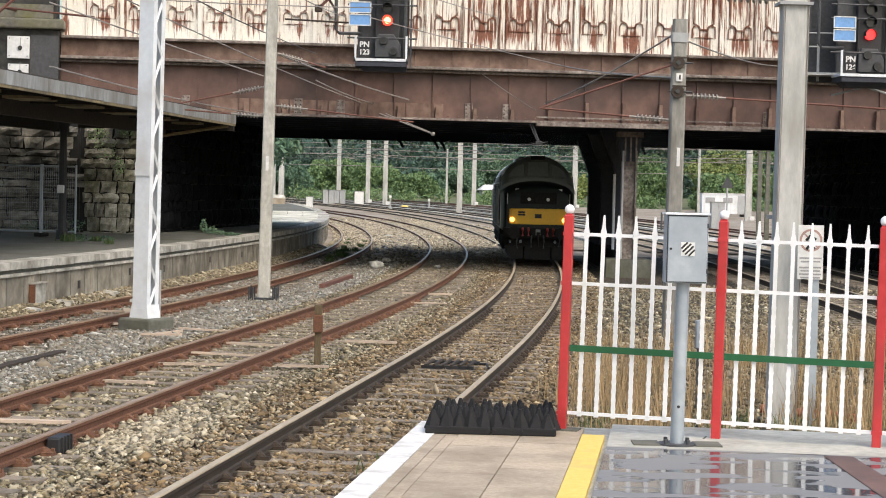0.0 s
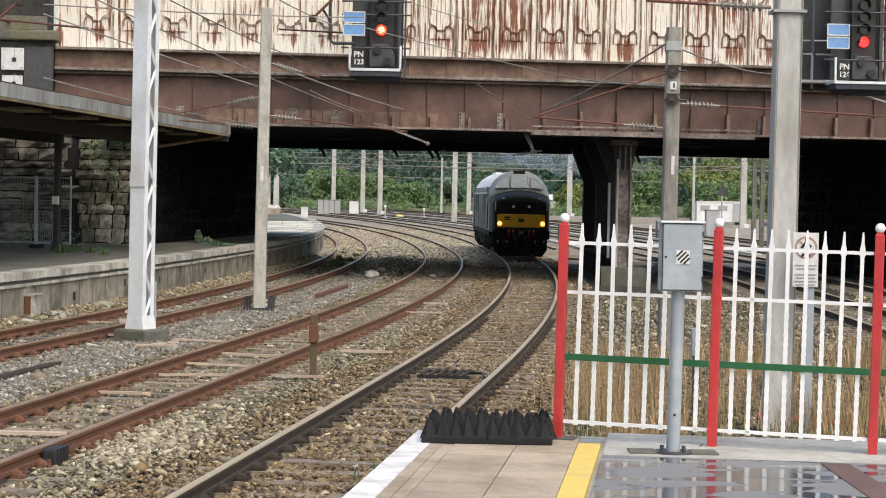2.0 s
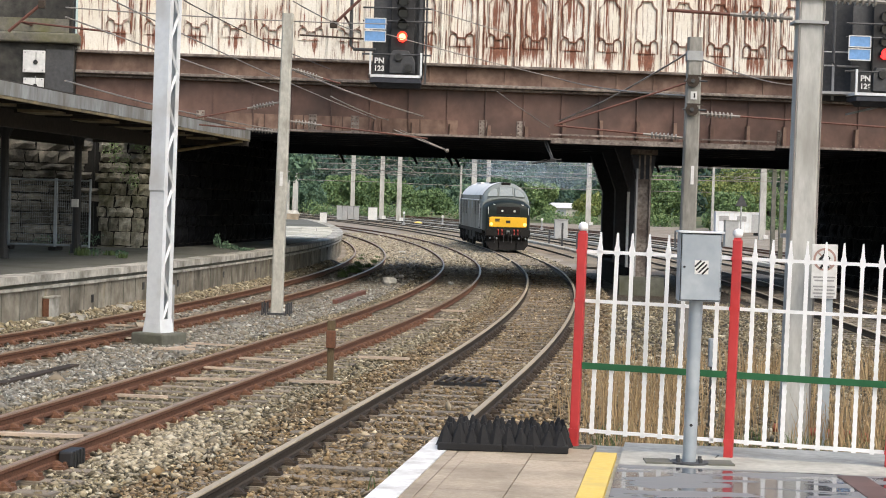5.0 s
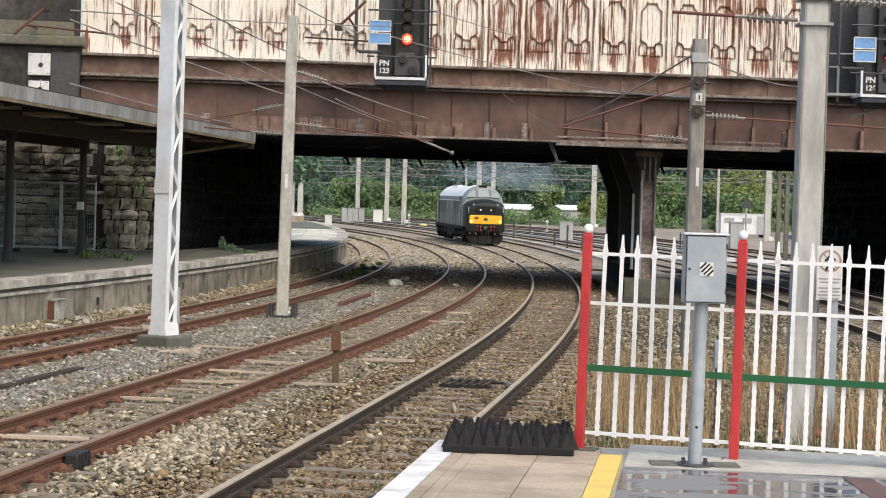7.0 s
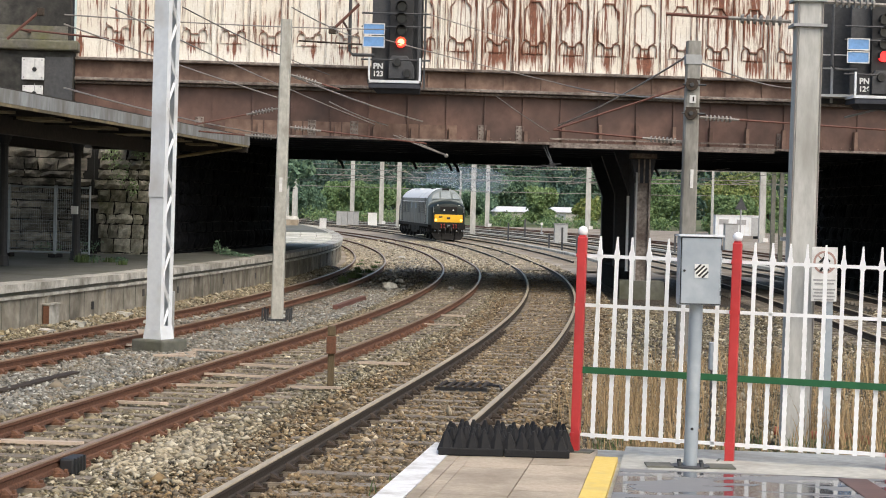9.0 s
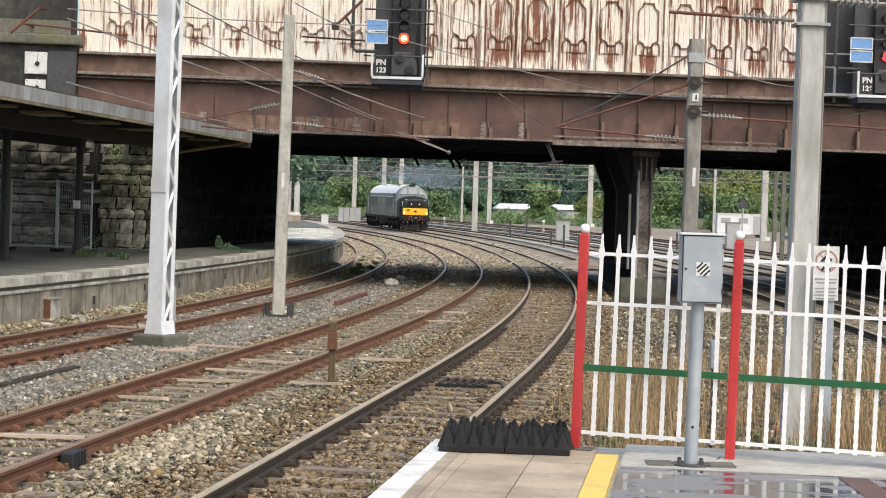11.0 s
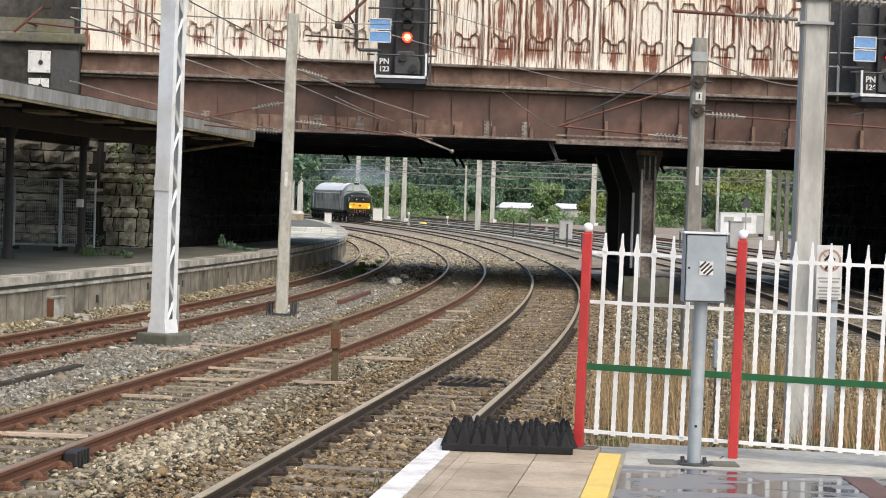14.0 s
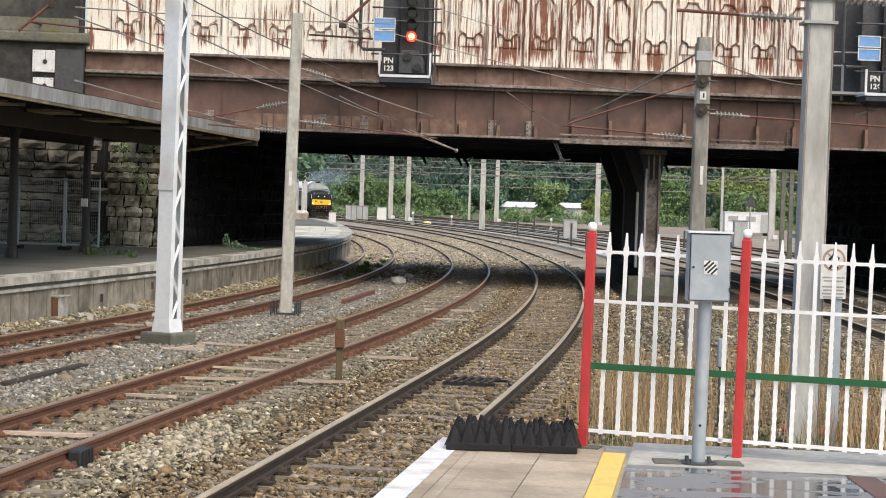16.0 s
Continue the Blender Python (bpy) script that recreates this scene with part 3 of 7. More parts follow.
def build_track(line, s0, s1, body, top, label, chairs, sleepers_to, gauge=0.753, lift=0.0):
    chair_mat = "chair" if body == "rail_rust" else "rail_brown"
    tr = thing("railway_track", pose(0, 0, 0), label, "railway track", kind="structure")
    for side in (-1, 1):
        foot, head = [], []
        for s in [s0 + i * (s1 - s0) / 150 for i in range(151)]:
            p, th = line.at(s, side * gauge)
            u = Vector((math.cos(th), -math.sin(th), 0))
            foot.append([p + u * x + Vector((0, 0, z + lift)) for x, z in RAIL])
            head.append([p + u * x + Vector((0, 0, z + lift)) for x, z in ((-0.030, 0.004), (0.030, 0.004), (0.0375, -0.005), (0.0375, -0.014), (-0.0375, -0.014), (-0.0375, -0.005))])
        rail = part("rail", Shape().loft(foot), body, tr)
        part("rail_head", Shape().loft(head), top, rail, "worn running surface")
    sl = mesh_of("sleeper", Shape().box((0, 0, 0), (2.6, 0.25, 0.12)), "sleeper")
    ch = Shape().box((0, 0, 0.018), (0.3, 0.15, 0.036))
    for e in (-1, 1):
        low = [(e * 0.03, -0.06, 0.034), (e * 0.12, -0.05, 0.034), (e * 0.12, 0.05, 0.034), (e * 0.03, 0.06, 0.034)]
        mid = [(e * 0.03, -0.055, 0.06), (e * 0.095, -0.045, 0.055), (e * 0.095, 0.045, 0.055), (e * 0.03, 0.055, 0.06)]
        top_of = [(e * 0.03, -0.045, 0.083), (e * 0.062, -0.035, 0.078), (e * 0.062, 0.035, 0.078), (e * 0.03, 0.045, 0.083)]
        ch.loft([low, mid, top_of])
        ch.box((e * 0.125, 0.035 * e, 0.05), (0.035, 0.035, 0.04))
    ch = mesh_of("chair", ch, chair_mat)
    s, rng = s0, random.Random(int(s0 * 7 + s1))
    while s < sleepers_to:
        p, th = line.at(s)
        sp = piece("sleeper", sl, tr, pose(p.x, p.y, p.z - 0.256 + lift + rng.uniform(-0.008, 0.008), 0, 0, -math.degrees(th) + rng.uniform(-0.8, 0.8)))
        if chairs and s < chairs:
            for side in (-1, 1):
                piece("rail_chair", ch, sp, pose(side * gauge, 0, 0.06))
        s += 0.74
    return tr


def build_tracks():
    build_track(MAIN, 2, 320, "rail_brown", "rail_top", "curving main line with bright worn rail heads", 45, 130)
    build_track(SECOND, 8, 320, "rail_rust", "rail_top_dull", "rusty bullhead line on weathered timber sleepers", 48, 130)
    build_track(BAY, 16, 150, "rail_rust", "rail_top_dull", "rusty line beside the old platform", 52, 70)
    build_track(FOURTH, 20, 320, "rail_brown", "rail_top", "line beyond the platform fence passing under the bridge", 0, 120)
    build_track(FIFTH, 25, 320, "rail_brown", "rail_top", "outer line beyond the platform fence", 0, 80)
    build_track(CENTRE, 104, 320, "rail_brown", "rail_top", "yard line between the running lines", 0, 150)
    build_track(SIXTH, 96, 300, "rail_brown", "rail_top", "far yard line", 0, 0)
    build_track(SEVENTH, 96, 300, "rail_rust", "rail_top_dull", "rusty far siding", 0, 0)


def build_stones():
    def beds(lines, near, far, half, raise_by=0.0, dense_near=True):
        def spot(rng, n):
            line = lines
            u = rng.random(n)
            s = near * (far / near) ** u if dense_near else near + (far - near) * u
            o = (rng.random(n) * 2 - 1) * half
            p = np.array([line.p[int(a)] for a in s])
            fr = s - np.floor(s)
            x = p[:, 0] + np.sin(p[:, 2]) * fr + o * np.cos(p[:, 2])
            y = p[:, 1] + np.cos(p[:, 2]) * fr - o * np.sin(p[:, 2])
            z = np.full(n, -0.255 + raise_by) + rng.random(n) ** 0.6 * 0.065 - 0.008
            in_four = (np.abs(np.abs(o) - 0.753) < 0.13)
            z = np.where(in_four, -0.265, z)
            keep = (x < -0.75 + 0.12 * (y - 10.75)) | (y > 14.6)
            return np.stack([x, y], 1)[keep], z[keep]
        return spot

    scatter("ballast_stones", "ballast", "brown and grey crushed ballast stones", 88000, beds(MAIN, 11, 100, 1.85, 0.0), 0.027, 1)
    scatter("ballast_stones", "ballast_mix", "brown and grey crushed ballast stones", 80000, beds(SECOND, 15, 100, 1.75, -0.008), 0.028, 2)
    scatter("ballast_stones", "ballast_grey", "grey crushed ballast stones", 30000, beds(BAY, 26, 100, 1.7), 0.031, 3)

    def cess(rng, n):
        y = 20 * (80 / 20) ** rng.random(n)
        a = np.array([[SECOND.at(SECOND.near(q), -1.6)[0].x, BAY.at(BAY.near(q), 1.4)[0].x] for q in range(15, 90)])
        i = (y - 15).astype(int)
        x = a[i, 0] + (a[i, 1] - a[i, 0]) * rng.random(n)
        return np.stack([x, y], 1), np.full(n, -0.235) + rng.random(n) * 0.05

    scatter("ballast_stones", "ballast_grey", "grey crushed stones between the lines", 52000, cess, 0.031, 4)

    def right(rng, n):
        y = 14.2 * (60 / 14.2) ** rng.random(n)
        x0 = np.array([MAIN.at(MAIN.near(q), 1.7)[0].x for q in range(10, 65)])[(y - 10).astype(int)]
        return np.stack([x0 + rng.random(n) * 9.5, y], 1), np.full(n, -0.24) + rng.random(n) * 0.03

    scatter("ballast_stones", "ballast_mix", "weedy brown ballast behind the fence", 42000, right, 0.034, 5)

    def yard(rng, n):
        y = 80 * (150 / 80) ** rng.random(n)
        a = np.array([[BAY.at(BAY.near(q), -1.2)[0].x, MAIN.at(MAIN.near(q), 1.6)[0].x, rise(q)] for q in range(79, 152)])
        i = (y - 79).astype(int)
        x = a[i, 0] + (a[i, 1] - a[i, 0]) * rng.random(n)
        return np.stack([x, y], 1), a[i, 2] - 0.14 - 0.1 * np.clip((92 - y) / 6, 0, 1) + rng.random(n) * 0.02

    scatter("yard_stones", "ballast_pale", "grey and brown stones of the yard tracks", 26000, yard, 0.05, 7)

    rows = []
    for k in range(46):
        p, th = BAY.at(24 + k * 1.4)
        u = Vector((math.cos(th), -math.sin(th), 0))
        rows.append([p + u * x + Vector((0, 0, z)) for x, z in ((-1.52, 0.03), (-1.2, -0.05), (-0.92, -0.24), (-1.52, -0.3))])
    tagged(part("stone_bank", Shape().loft(rows), "bed"), "bank of stones heaped along the platform face", "ground", kind="structure")

    def foot(rng, n):
        q, o = 26 + 58 * rng.random(n), rng.random(n)
        p = np.array([BAY.p[int(a)] for a in q])
        fr, off = q - np.floor(q), -1.48 + 0.62 * o
        return np.stack([p[:, 0] + np.sin(p[:, 2]) * fr + off * np.cos(p[:, 2]), p[:, 1] + np.cos(p[:, 2]) * fr - off * np.sin(p[:, 2])], 1), 0.04 - 0.28 * o ** 1.6 + rng.random(n) * 0.03

    scatter("ballast_stones", "ballast_mix", "brown stones heaped along the platform face", 14000, foot, 0.036, 8)

    def tipped(rng, n):
        p, th = SECOND.at(22.0, 1.3)
        o, q = rng.normal(0, 0.34, n), rng.normal(0, 1.2, n)
        return np.stack([p.x + o * math.cos(th) + q * math.sin(th), p.y - o * math.sin(th) + q * math.cos(th)], 1), np.full(n, -0.21) + rng.random(n) * 0.03

    scatter("fresh_ballast_stones", "ballast_pale", "pale freshly tipped ballast beside the rusty rail", 2600, tipped, 0.029, 6)


# ---- platforms ----
def edge_x(y):
    return -0.47 + 0.12 * (y - 10.75)


def build_near_platform():
    s = Shape()
    far = 14.0
    o = [(edge_x(-12), -12), (14, -12), (14, far - 1.2), (3.2, far - 0.55), (edge_x(far), far)]
    s.loft([[(x, y, -0.3) for x, y in o], [(x, y, PLAT - 0.03) for x, y in o]])
    tagged(part("platform_base", s, "concrete"), "concrete platform body", "platform", kind="structure")
    fl = thing("platform_surface", pose(0, 0, 0), "platform paving with tan slabs, painted lines and wet asphalt", "platform", kind="structure")
    d = Vector((0.12, 1, 0)).normalized()
    nrm = Vector((d.y, -d.x, 0))

    def strip(name, a, b, y0, y1, z, mat, parent=fl, label=""):
        q = Shape()
        p = [Vector((edge_x(y), y, 0)) + nrm * w for y, w in ((y0, a), (y0, b), (y1, b), (y1, a))]
        q.loft([[v + Vector((0, 0, PLAT - 0.03)) for v in p], [v + Vector((0, 0, z)) for v in p]])
        return part(name, q, mat, parent, label)

    strip("white_edge", 0.0, 0.17, -12, 13.72, PLAT + 0.003, "white_line", label="worn white edge line")
    strip("edge_strip", 0.175, 0.25, -12, 13.9, PLAT, "slab")
    strip("edge_strip", 0.254, 0.33, -12, 13.9, PLAT - 0.002, "slab")
    # two rows of slabs
    y = 13.72
    while y > 7:
        for a, b, sh in ((0.335, 0.735, 0.0), (0.742, 1.13, 0.25)):
            top = min(y + sh, 13.72)
            strip("paving_slab", a, b, y - 1.196 + sh, top - 0.004, PLAT + random.uniform(-0.0015, 0.0015), "slab")
        y -= 1.2
    strip("yellow_line", 1.135, 1.285, -12, 13.3, PLAT + 0.003, "yellow_line", label="worn yellow safety line")
    strip("asphalt", 1.315, 13, -12, 12.75, PLAT - 0.001, "wet", label="grey asphalt with wet patches")
    strip("concrete_margin", 1.315, 13, 12.754, 13.95, PLAT, "concrete", label="pale dry concrete along the fence")
    q = Shape()
    p = [(2.42, 12.35), (2.60, 12.33), (2.62, 10.0), (2.42, 10.0)]
    q.loft([[(x, yy, PLAT - 0.02) for x, yy in p], [(x, yy, PLAT + 0.004) for x, yy in p]])
    part("drain_cover", q, "girder", fl, "rusty brown drain channel cover")


def build_far_platform():
    """The disused platform on the other side of the bay line."""
    pl = thing("far_platform", pose(0, 0, 0), "old disused platform with stained concrete face and pale coping", "platform", kind="structure")
    ss = [20 + i * 1.5 for i in range(int((188 - 20) / 1.5))]

    def sweep(name, prof, mat, s_list, label=""):
        rows = []
        for s in s_list:
            p, th = BAY.at(s)
            u = Vector((math.cos(th), -math.sin(th), 0))
            w = 1.0 if s < 96 else max(0.25, 1 - (s - 96) / 70)
            rows.append([p + u * (-1.5 + (x if x > -1.2 else -1.2 + (x + 1.2) * w)) + Vector((0, 0, z)) for x, z in prof])
        return part(name, Shape().loft(rows), mat, pl, label)

    sweep("platform_wall", [(0, -0.35), (0, PLAT - 0.16), (-0.3, PLAT - 0.16), (-0.3, -0.35)], "plat_wall", ss, "stained concrete platform face")
    sweep("platform_top", [(-0.45, PLAT - 0.14), (-0.45, PLAT - 0.012), (-9, PLAT - 0.012), (-9, PLAT - 0.14)], "plat_top", ss, "weathered platform surface with weeds")
    sweep("string_course", [(0.05, PLAT - 0.29), (0.05, PLAT - 0.235), (-0.02, PLAT - 0.225), (-0.02, PLAT - 0.31)], "coping", ss)
    # dark strip painted where the overhanging coping shades the wall
    sweep("drip_groove", [(0.012, PLAT - 0.223), (0.012, PLAT - 0.158), (-0.02, PLAT - 0.158), (-0.02, PLAT - 0.223)], "plat_top", ss, "dark strip painting the shade under the coping")
    # coping stones and wall panels one by one
    for s in [22 + i * 1.0 for i in range(125)]:
        p, th = BAY.at(s, -1.5)
        m = pose(p.x, p.y, p.z + PLAT - 0.08, 0, 0, -math.degrees(th))
        if s == 22:
            cop = mesh_of("coping_stone", Shape().box((-0.2, 0, 0), (0.56, 0.985, 0.15)), "coping")
            pil = mesh_of("wall_pier", Shape().prism([(-0.02, -0.95), (0.02, -0.95), (0.025, -0.42), (0.06, -0.22), (-0.02, -0.22)], -0.07, 0.07), "plat_wall")
        piece("coping_stone", cop, pl, m @ pose(0, 0, random.uniform(-0.006, 0.006)))
        if s < 110:
            if s == 22:
                seam = mesh_of("wall_joint", Shape().box((0.0, 0.5, -0.55), (0.012, 0.022, 0.66)), "plat_top")
            piece("wall_joint", seam, pl, m)
        if s < 110 and int(s) % 4 == 0:
            piece("wall_pier", pil, pl, m)
    # flags made paler to paint the light on the end beyond the bridge
    for i in range(15):
        for j in range(3):
            p, th = BAY.at(87 + i * 2.05, -2.4 - j * 0.85)
            part("paving_flag", Shape().box((0, 0, 0), (0.82, 2.0, 0.03)), "flag", pl, m=pose(p.x, p.y, p.z + PLAT + random.uniform(-0.004, 0.004), 0, 0, -math.degrees(th)))
    # black patches paint the shaded depth of weep holes in the face
    for s, z in ((47.2, 0.42), (50.6, 0.36), (56.3, 0.40), (61.5, 0.38), (43.1, 0.30)):
        p, th = BAY.at(s, -1.498)
        part("weep_hole", Shape().box((0, 0, 0), (0.02, 0.16, 0.17)), "ink", pl, m=pose(p.x, p.y, z, 0, 0, -math.degrees(th)))
    p, th = BAY.at(40.1, -1.42)
    b = thing("wall_cabinet", pose(p.x, p.y, 0.06, 0, 0, -math.degrees(th)), "tan box with a rusted end against the platform face", "cabinet")
    part("case", Shape().box((0, 0, 0.2), (0.14, 0.62, 0.40)), "coping", b, bevel=0.01)
    part("end_plate", Shape().box((0, -0.318, 0.2), (0.13, 0.012, 0.36)), "rail_rust", b, "rusted end plate")
    part("lid", Shape().box((0.01, 0, 0.41), (0.18, 0.66, 0.025)), "coping", b)


# ---- the bridge ----
BY, BF = 64.0, 84.0     # near and far faces, at x = 3
SKEW = 7.4              # the bridge crosses the lines at a slant, its west end nearer
TILT = math.tan(radians(SKEW))


def face_y(x, y=BY):
    """Where the slanting bridge stands at this x."""
    return y + (x - 3.0) * TILT


SOFFIT = 4.74


def build_bridge():
    br = thing("road_bridge", pose(3 - 3 * math.cos(radians(SKEW)), BY - 3 * math.sin(radians(SKEW)), 0, 0, 0, SKEW), "brown riveted steel road bridge with rust-streaked cream parapet", "bridge", kind="structure")
    x0, x1 = -12.2, 22.0
    w, cx = x1 - x0, (x0 + x1) / 2
    part("web_plate", Shape().box((cx, 0.15, 5.56), (w, 0.3, 1.58)), "girder", br, "brown painted girder web")
    part("bottom_flange", Shape().box((cx, 0.02, SOFFIT + 0.03), (w, 0.62, 0.07)), "ledge", br, "grimy bottom flange")
    part("cornice", Shape().box((cx, -0.08, 6.38), (w, 0.7, 0.10)).box((cx, 0.0, 6.28), (w, 0.5, 0.08)), "ledge", br, "grimy projecting ledge", bevel=0.02)
    part("upper_band", Shape().box((cx, 0.18, 6.71), (w, 0.4, 0.56)), "girder_light", br, "faded brown upper band")
    part("upper_ledge", Shape().box((cx, 0.02, 7.02), (w, 0.62, 0.09)), "ledge", br, bevel=0.02)
    # stiffeners and plate joints
    x = x0 + 0.6
    while x < x1:
        part("stiffener", Shape().box((x, -0.03, 5.54), (0.05, 0.08, 1.45)), "girder", br)
        x += 1.24
    for x in [x0 + 0.9 + 1.22 * i for i in range(28)]:
        tall = 0.62 if x > 4 else (0.34 if x < 2.2 else 0.5)
        g = Shape().prism([(-0.06, 4.8), (0.06, 4.8), (0.05, 4.8 + tall), (-0.05, 4.8 + tall)], -0.22, -0.02)
        part("gusset", g, "girder_light", br, m=pose(x, 0, 0))
        part("band_strap", Shape().box((x + 0.5, -0.04, 6.71), (0.05, 0.06, 0.5)), "girder_light", br)
    for i in range(6):
        part("repair_plate", Shape().box((-6.9 + i * 1.24, -0.014, 5.03), (1.2, 0.03, 0.48)), "girder_light", br, "paler riveted repair plate")
    for i in range(9):
        part("rivet_strip", Shape().box((3.6 + i * 1.24, -0.32, 4.76), (1.16, 0.02, 0.06)), "ledge", br)
    for x in (-8.3, -4.75, -3.4, 0.72, 1.95, 10.6):
        sp = part("splice_plate", Shape().box((x, -0.03, 5.06), (0.26, 0.04, 0.5)), "ledge", br, "grimy riveted splice plate", bevel=0.008)
        heads = Shape()
        for dx in (-0.075, 0.075):
            for dz in (-0.19, -0.065, 0.065, 0.19):
                heads.ball((x + dx, -0.052, 5.06 + dz), 0.028, 6, 0.9)
        part("rivet_heads", heads, "girder", sp)
    rivets = Shape()
    for k in range(108):
        rivets.ball((x0 + 0.3 + k * 0.315, -0.012, 4.88), 0.026, 6, 0.9)
    tagged(part("rivet_row", rivets, "girder_light", br, "row of rivet heads"), kind="stuff")
    # service pipe and walkway angle below the right span
    part("hung_beam", Shape().box((6.6, -0.25, 4.68), (7.4, 0.3, 0.09)).box((6.6, -0.3, 4.92), (7.4, 0.05, 0.05)), "ledge", br, "grey steel walkway beam")
    part("far_girder", Shape().box((cx, BF - BY, 5.42), (w, 0.5, 1.8)), "blue_black", br)
    part("deck", Shape().box((cx, (BF - BY) / 2, 5.75), (w, BF - BY - 0.5, 0.7)), "blue_black", br, "blue-black underside")
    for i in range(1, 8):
        part("cross_girder", Shape().box((cx, i * 2.45, 5.15), (w, 0.32, 0.6)), "blue_black", br)
    for x, z in ((-2.35, 4.3), (2.5, 4.28), (0.7, 4.35), (2.2, 4.32), (9.4, 4.3), (10.2, 4.3), (11.1, 4.33)):
        part("hanging_insulator", Shape().tube([(x - 0.25, BF - BY - 0.4, 4.62), (x - 0.05, BF - BY - 0.4, z + 0.12), (x + 0.06, BF - BY - 0.4, z - 0.12)], 0.06, 6), "black", br)
    # parapet of cast panels with seams, cartouches and horseshoe feet
    part("parapet", Shape().box((cx, 0.2, 8.6), (w, 0.16, 3.1)), "parapet", br, "rust-streaked cream painted parapet")

    def frame_of(outline, t, closed=True):
        s = Shape()
        pts = outline + outline[:1] if closed else outline
        for (ax, az), (bx, bz) in zip(pts[:-1], pts[1:]):
            d = Vector((bx - ax, 0, bz - az)).normalized()
            nn = Vector((-d.z, 0, d.x)) * t / 2
            e = d * t * 0.4
            q = [Vector((ax, 0, az)) - e + nn, Vector((bx, 0, bz)) + e + nn, Vector((bx, 0, bz)) + e - nn, Vector((ax, 0, az)) - e - nn]
            s.loft([[p + Vector((0, 0.04, 0)) for p in q], [p + Vector((0, -0.035, 0)) for p in q]])
        return s

    ring = mesh_of("cartouche", frame_of([(-0.12, 0), (0.12, 0), (0.16, 0.1), (0.33, 0.2), (0.33, 1.15), (0.2, 1.3), (0.16, 1.42), (-0.16, 1.42), (-0.2, 1.3), (-0.33, 1.15), (-0.33, 0.2), (-0.16, 0.1)], 0.045), "parapet_edge")
    arch = mesh_of("horseshoe", frame_of([(-0.12, -0.24), (-0.12, 0.04), (-0.07, 0.13), (0.03, 0.17), (0.11, 0.12), (0.13, 0.0), (0.13, -0.24)], 0.035, False), "parapet_edge")
    rib = mesh_of("rib", Shape().box((0, -0.02, 0), (0.03, 0.05, 3.1)), "parapet_edge")
    flat = mesh_of("pilaster", Shape().box((0, -0.02, 0), (0.13, 0.05, 3.1)), "parapet")
    foot = mesh_of("panel_line", Shape().box((0, -0.01, 0), (0.62, 0.03, 0.025)), "parapet_edge")
    rng2 = random.Random(3)
    for i in range(-15, 13):
        x = 6.01 + 1.21 * i
        if x < x0 + 0.4:
            continue
        piece("cartouche", ring, br, pose(x, 0.1, 7.93))
        for dx in (-0.26, 0.26):
            piece("horseshoe", arch, br, pose(x + dx, 0.1, 7.9))
        piece("panel_line", foot, br, pose(x + rng2.uniform(-0.03, 0.03), 0.11, 7.66 + rng2.uniform(-0.01, 0.01)))
        piece("pilaster", flat, br, pose(x + 0.605, 0.1, 8.6))
        for dx in (-0.5, 0.5, 0.66):
            piece("rib", rib, br, pose(x + dx + rng2.uniform(-0.02, 0.02), 0.11, 8.6))


def build_pier():
    pr = thing("bridge_column", pose(6.18, 66.2, 0), "dark riveted steel bridge column with flared capital", "column", kind="structure")
    part("shaft", Shape().box((0, 0, 1.9), (0.36, 0.36, 4.1)), "ledge", pr)
    for x in (-0.22, 0.22):
        part("flange", Shape().box((x, -0.08, 1.9), (0.06, 0.46, 4.1)), "grey_paint" if x < 0 else "ledge", pr)
    part("capital", Shape().loft([[(-0.25, -0.25, 3.6), (0.25, -0.25, 3.6), (0.25, 0.25, 3.6), (-0.25, 0.25, 3.6)], [(-0.40, -0.3, 4.4), (0.40, -0.3, 4.4), (0.40, 0.3, 4.4), (-0.40, 0.3, 4.4)]]), "blue_black", pr)
    part("cap_plate", Shape().box((0, -0.05, 4.5), (0.86, 0.7, 0.16)), "ledge", pr)
    for dx in (-0.16, 0.02, 0.2):
        part("capital_rib", Shape().box((dx, -0.3, 4.0), (0.05, 0.14, 0.8)), "ledge", pr)
    part("plinth", Shape().box((0, 0.2, -0.1), (1.5, 1.6, 0.9)), "plat_top", pr, "concrete plinth", bevel=0.03)
    pr2 = thing("bridge_pier", pose(6.35, 75.5, 0), "blue-black steel trestle with haunched head under the bridge", "bridge pier", kind="structure")
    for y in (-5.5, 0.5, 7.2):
        part("post", Shape().box((0, y, 2.2), (0.62, 0.7, 5.2)), "blue_black", pr2)
        part("haunch", Shape().loft([[(-0.31, y - 0.3, 3.3), (0.31, y - 0.3, 3.3), (0.31, y + 0.3, 3.3), (-0.31, y + 0.3, 3.3)], [(-0.85, y - 0.3, 4.75), (0.6, y - 0.3, 4.75), (0.6, y + 0.3, 4.75), (-0.85, y + 0.3, 4.75)]]), "blue_black", pr2)
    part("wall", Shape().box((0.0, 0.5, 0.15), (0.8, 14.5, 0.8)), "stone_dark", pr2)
    part("conduit", Shape().rod((-0.35, -5.9, 0.5), (-0.35, -5.9, 3.2), 0.05, n=8), "white_steel", pr2, "pale conduit")


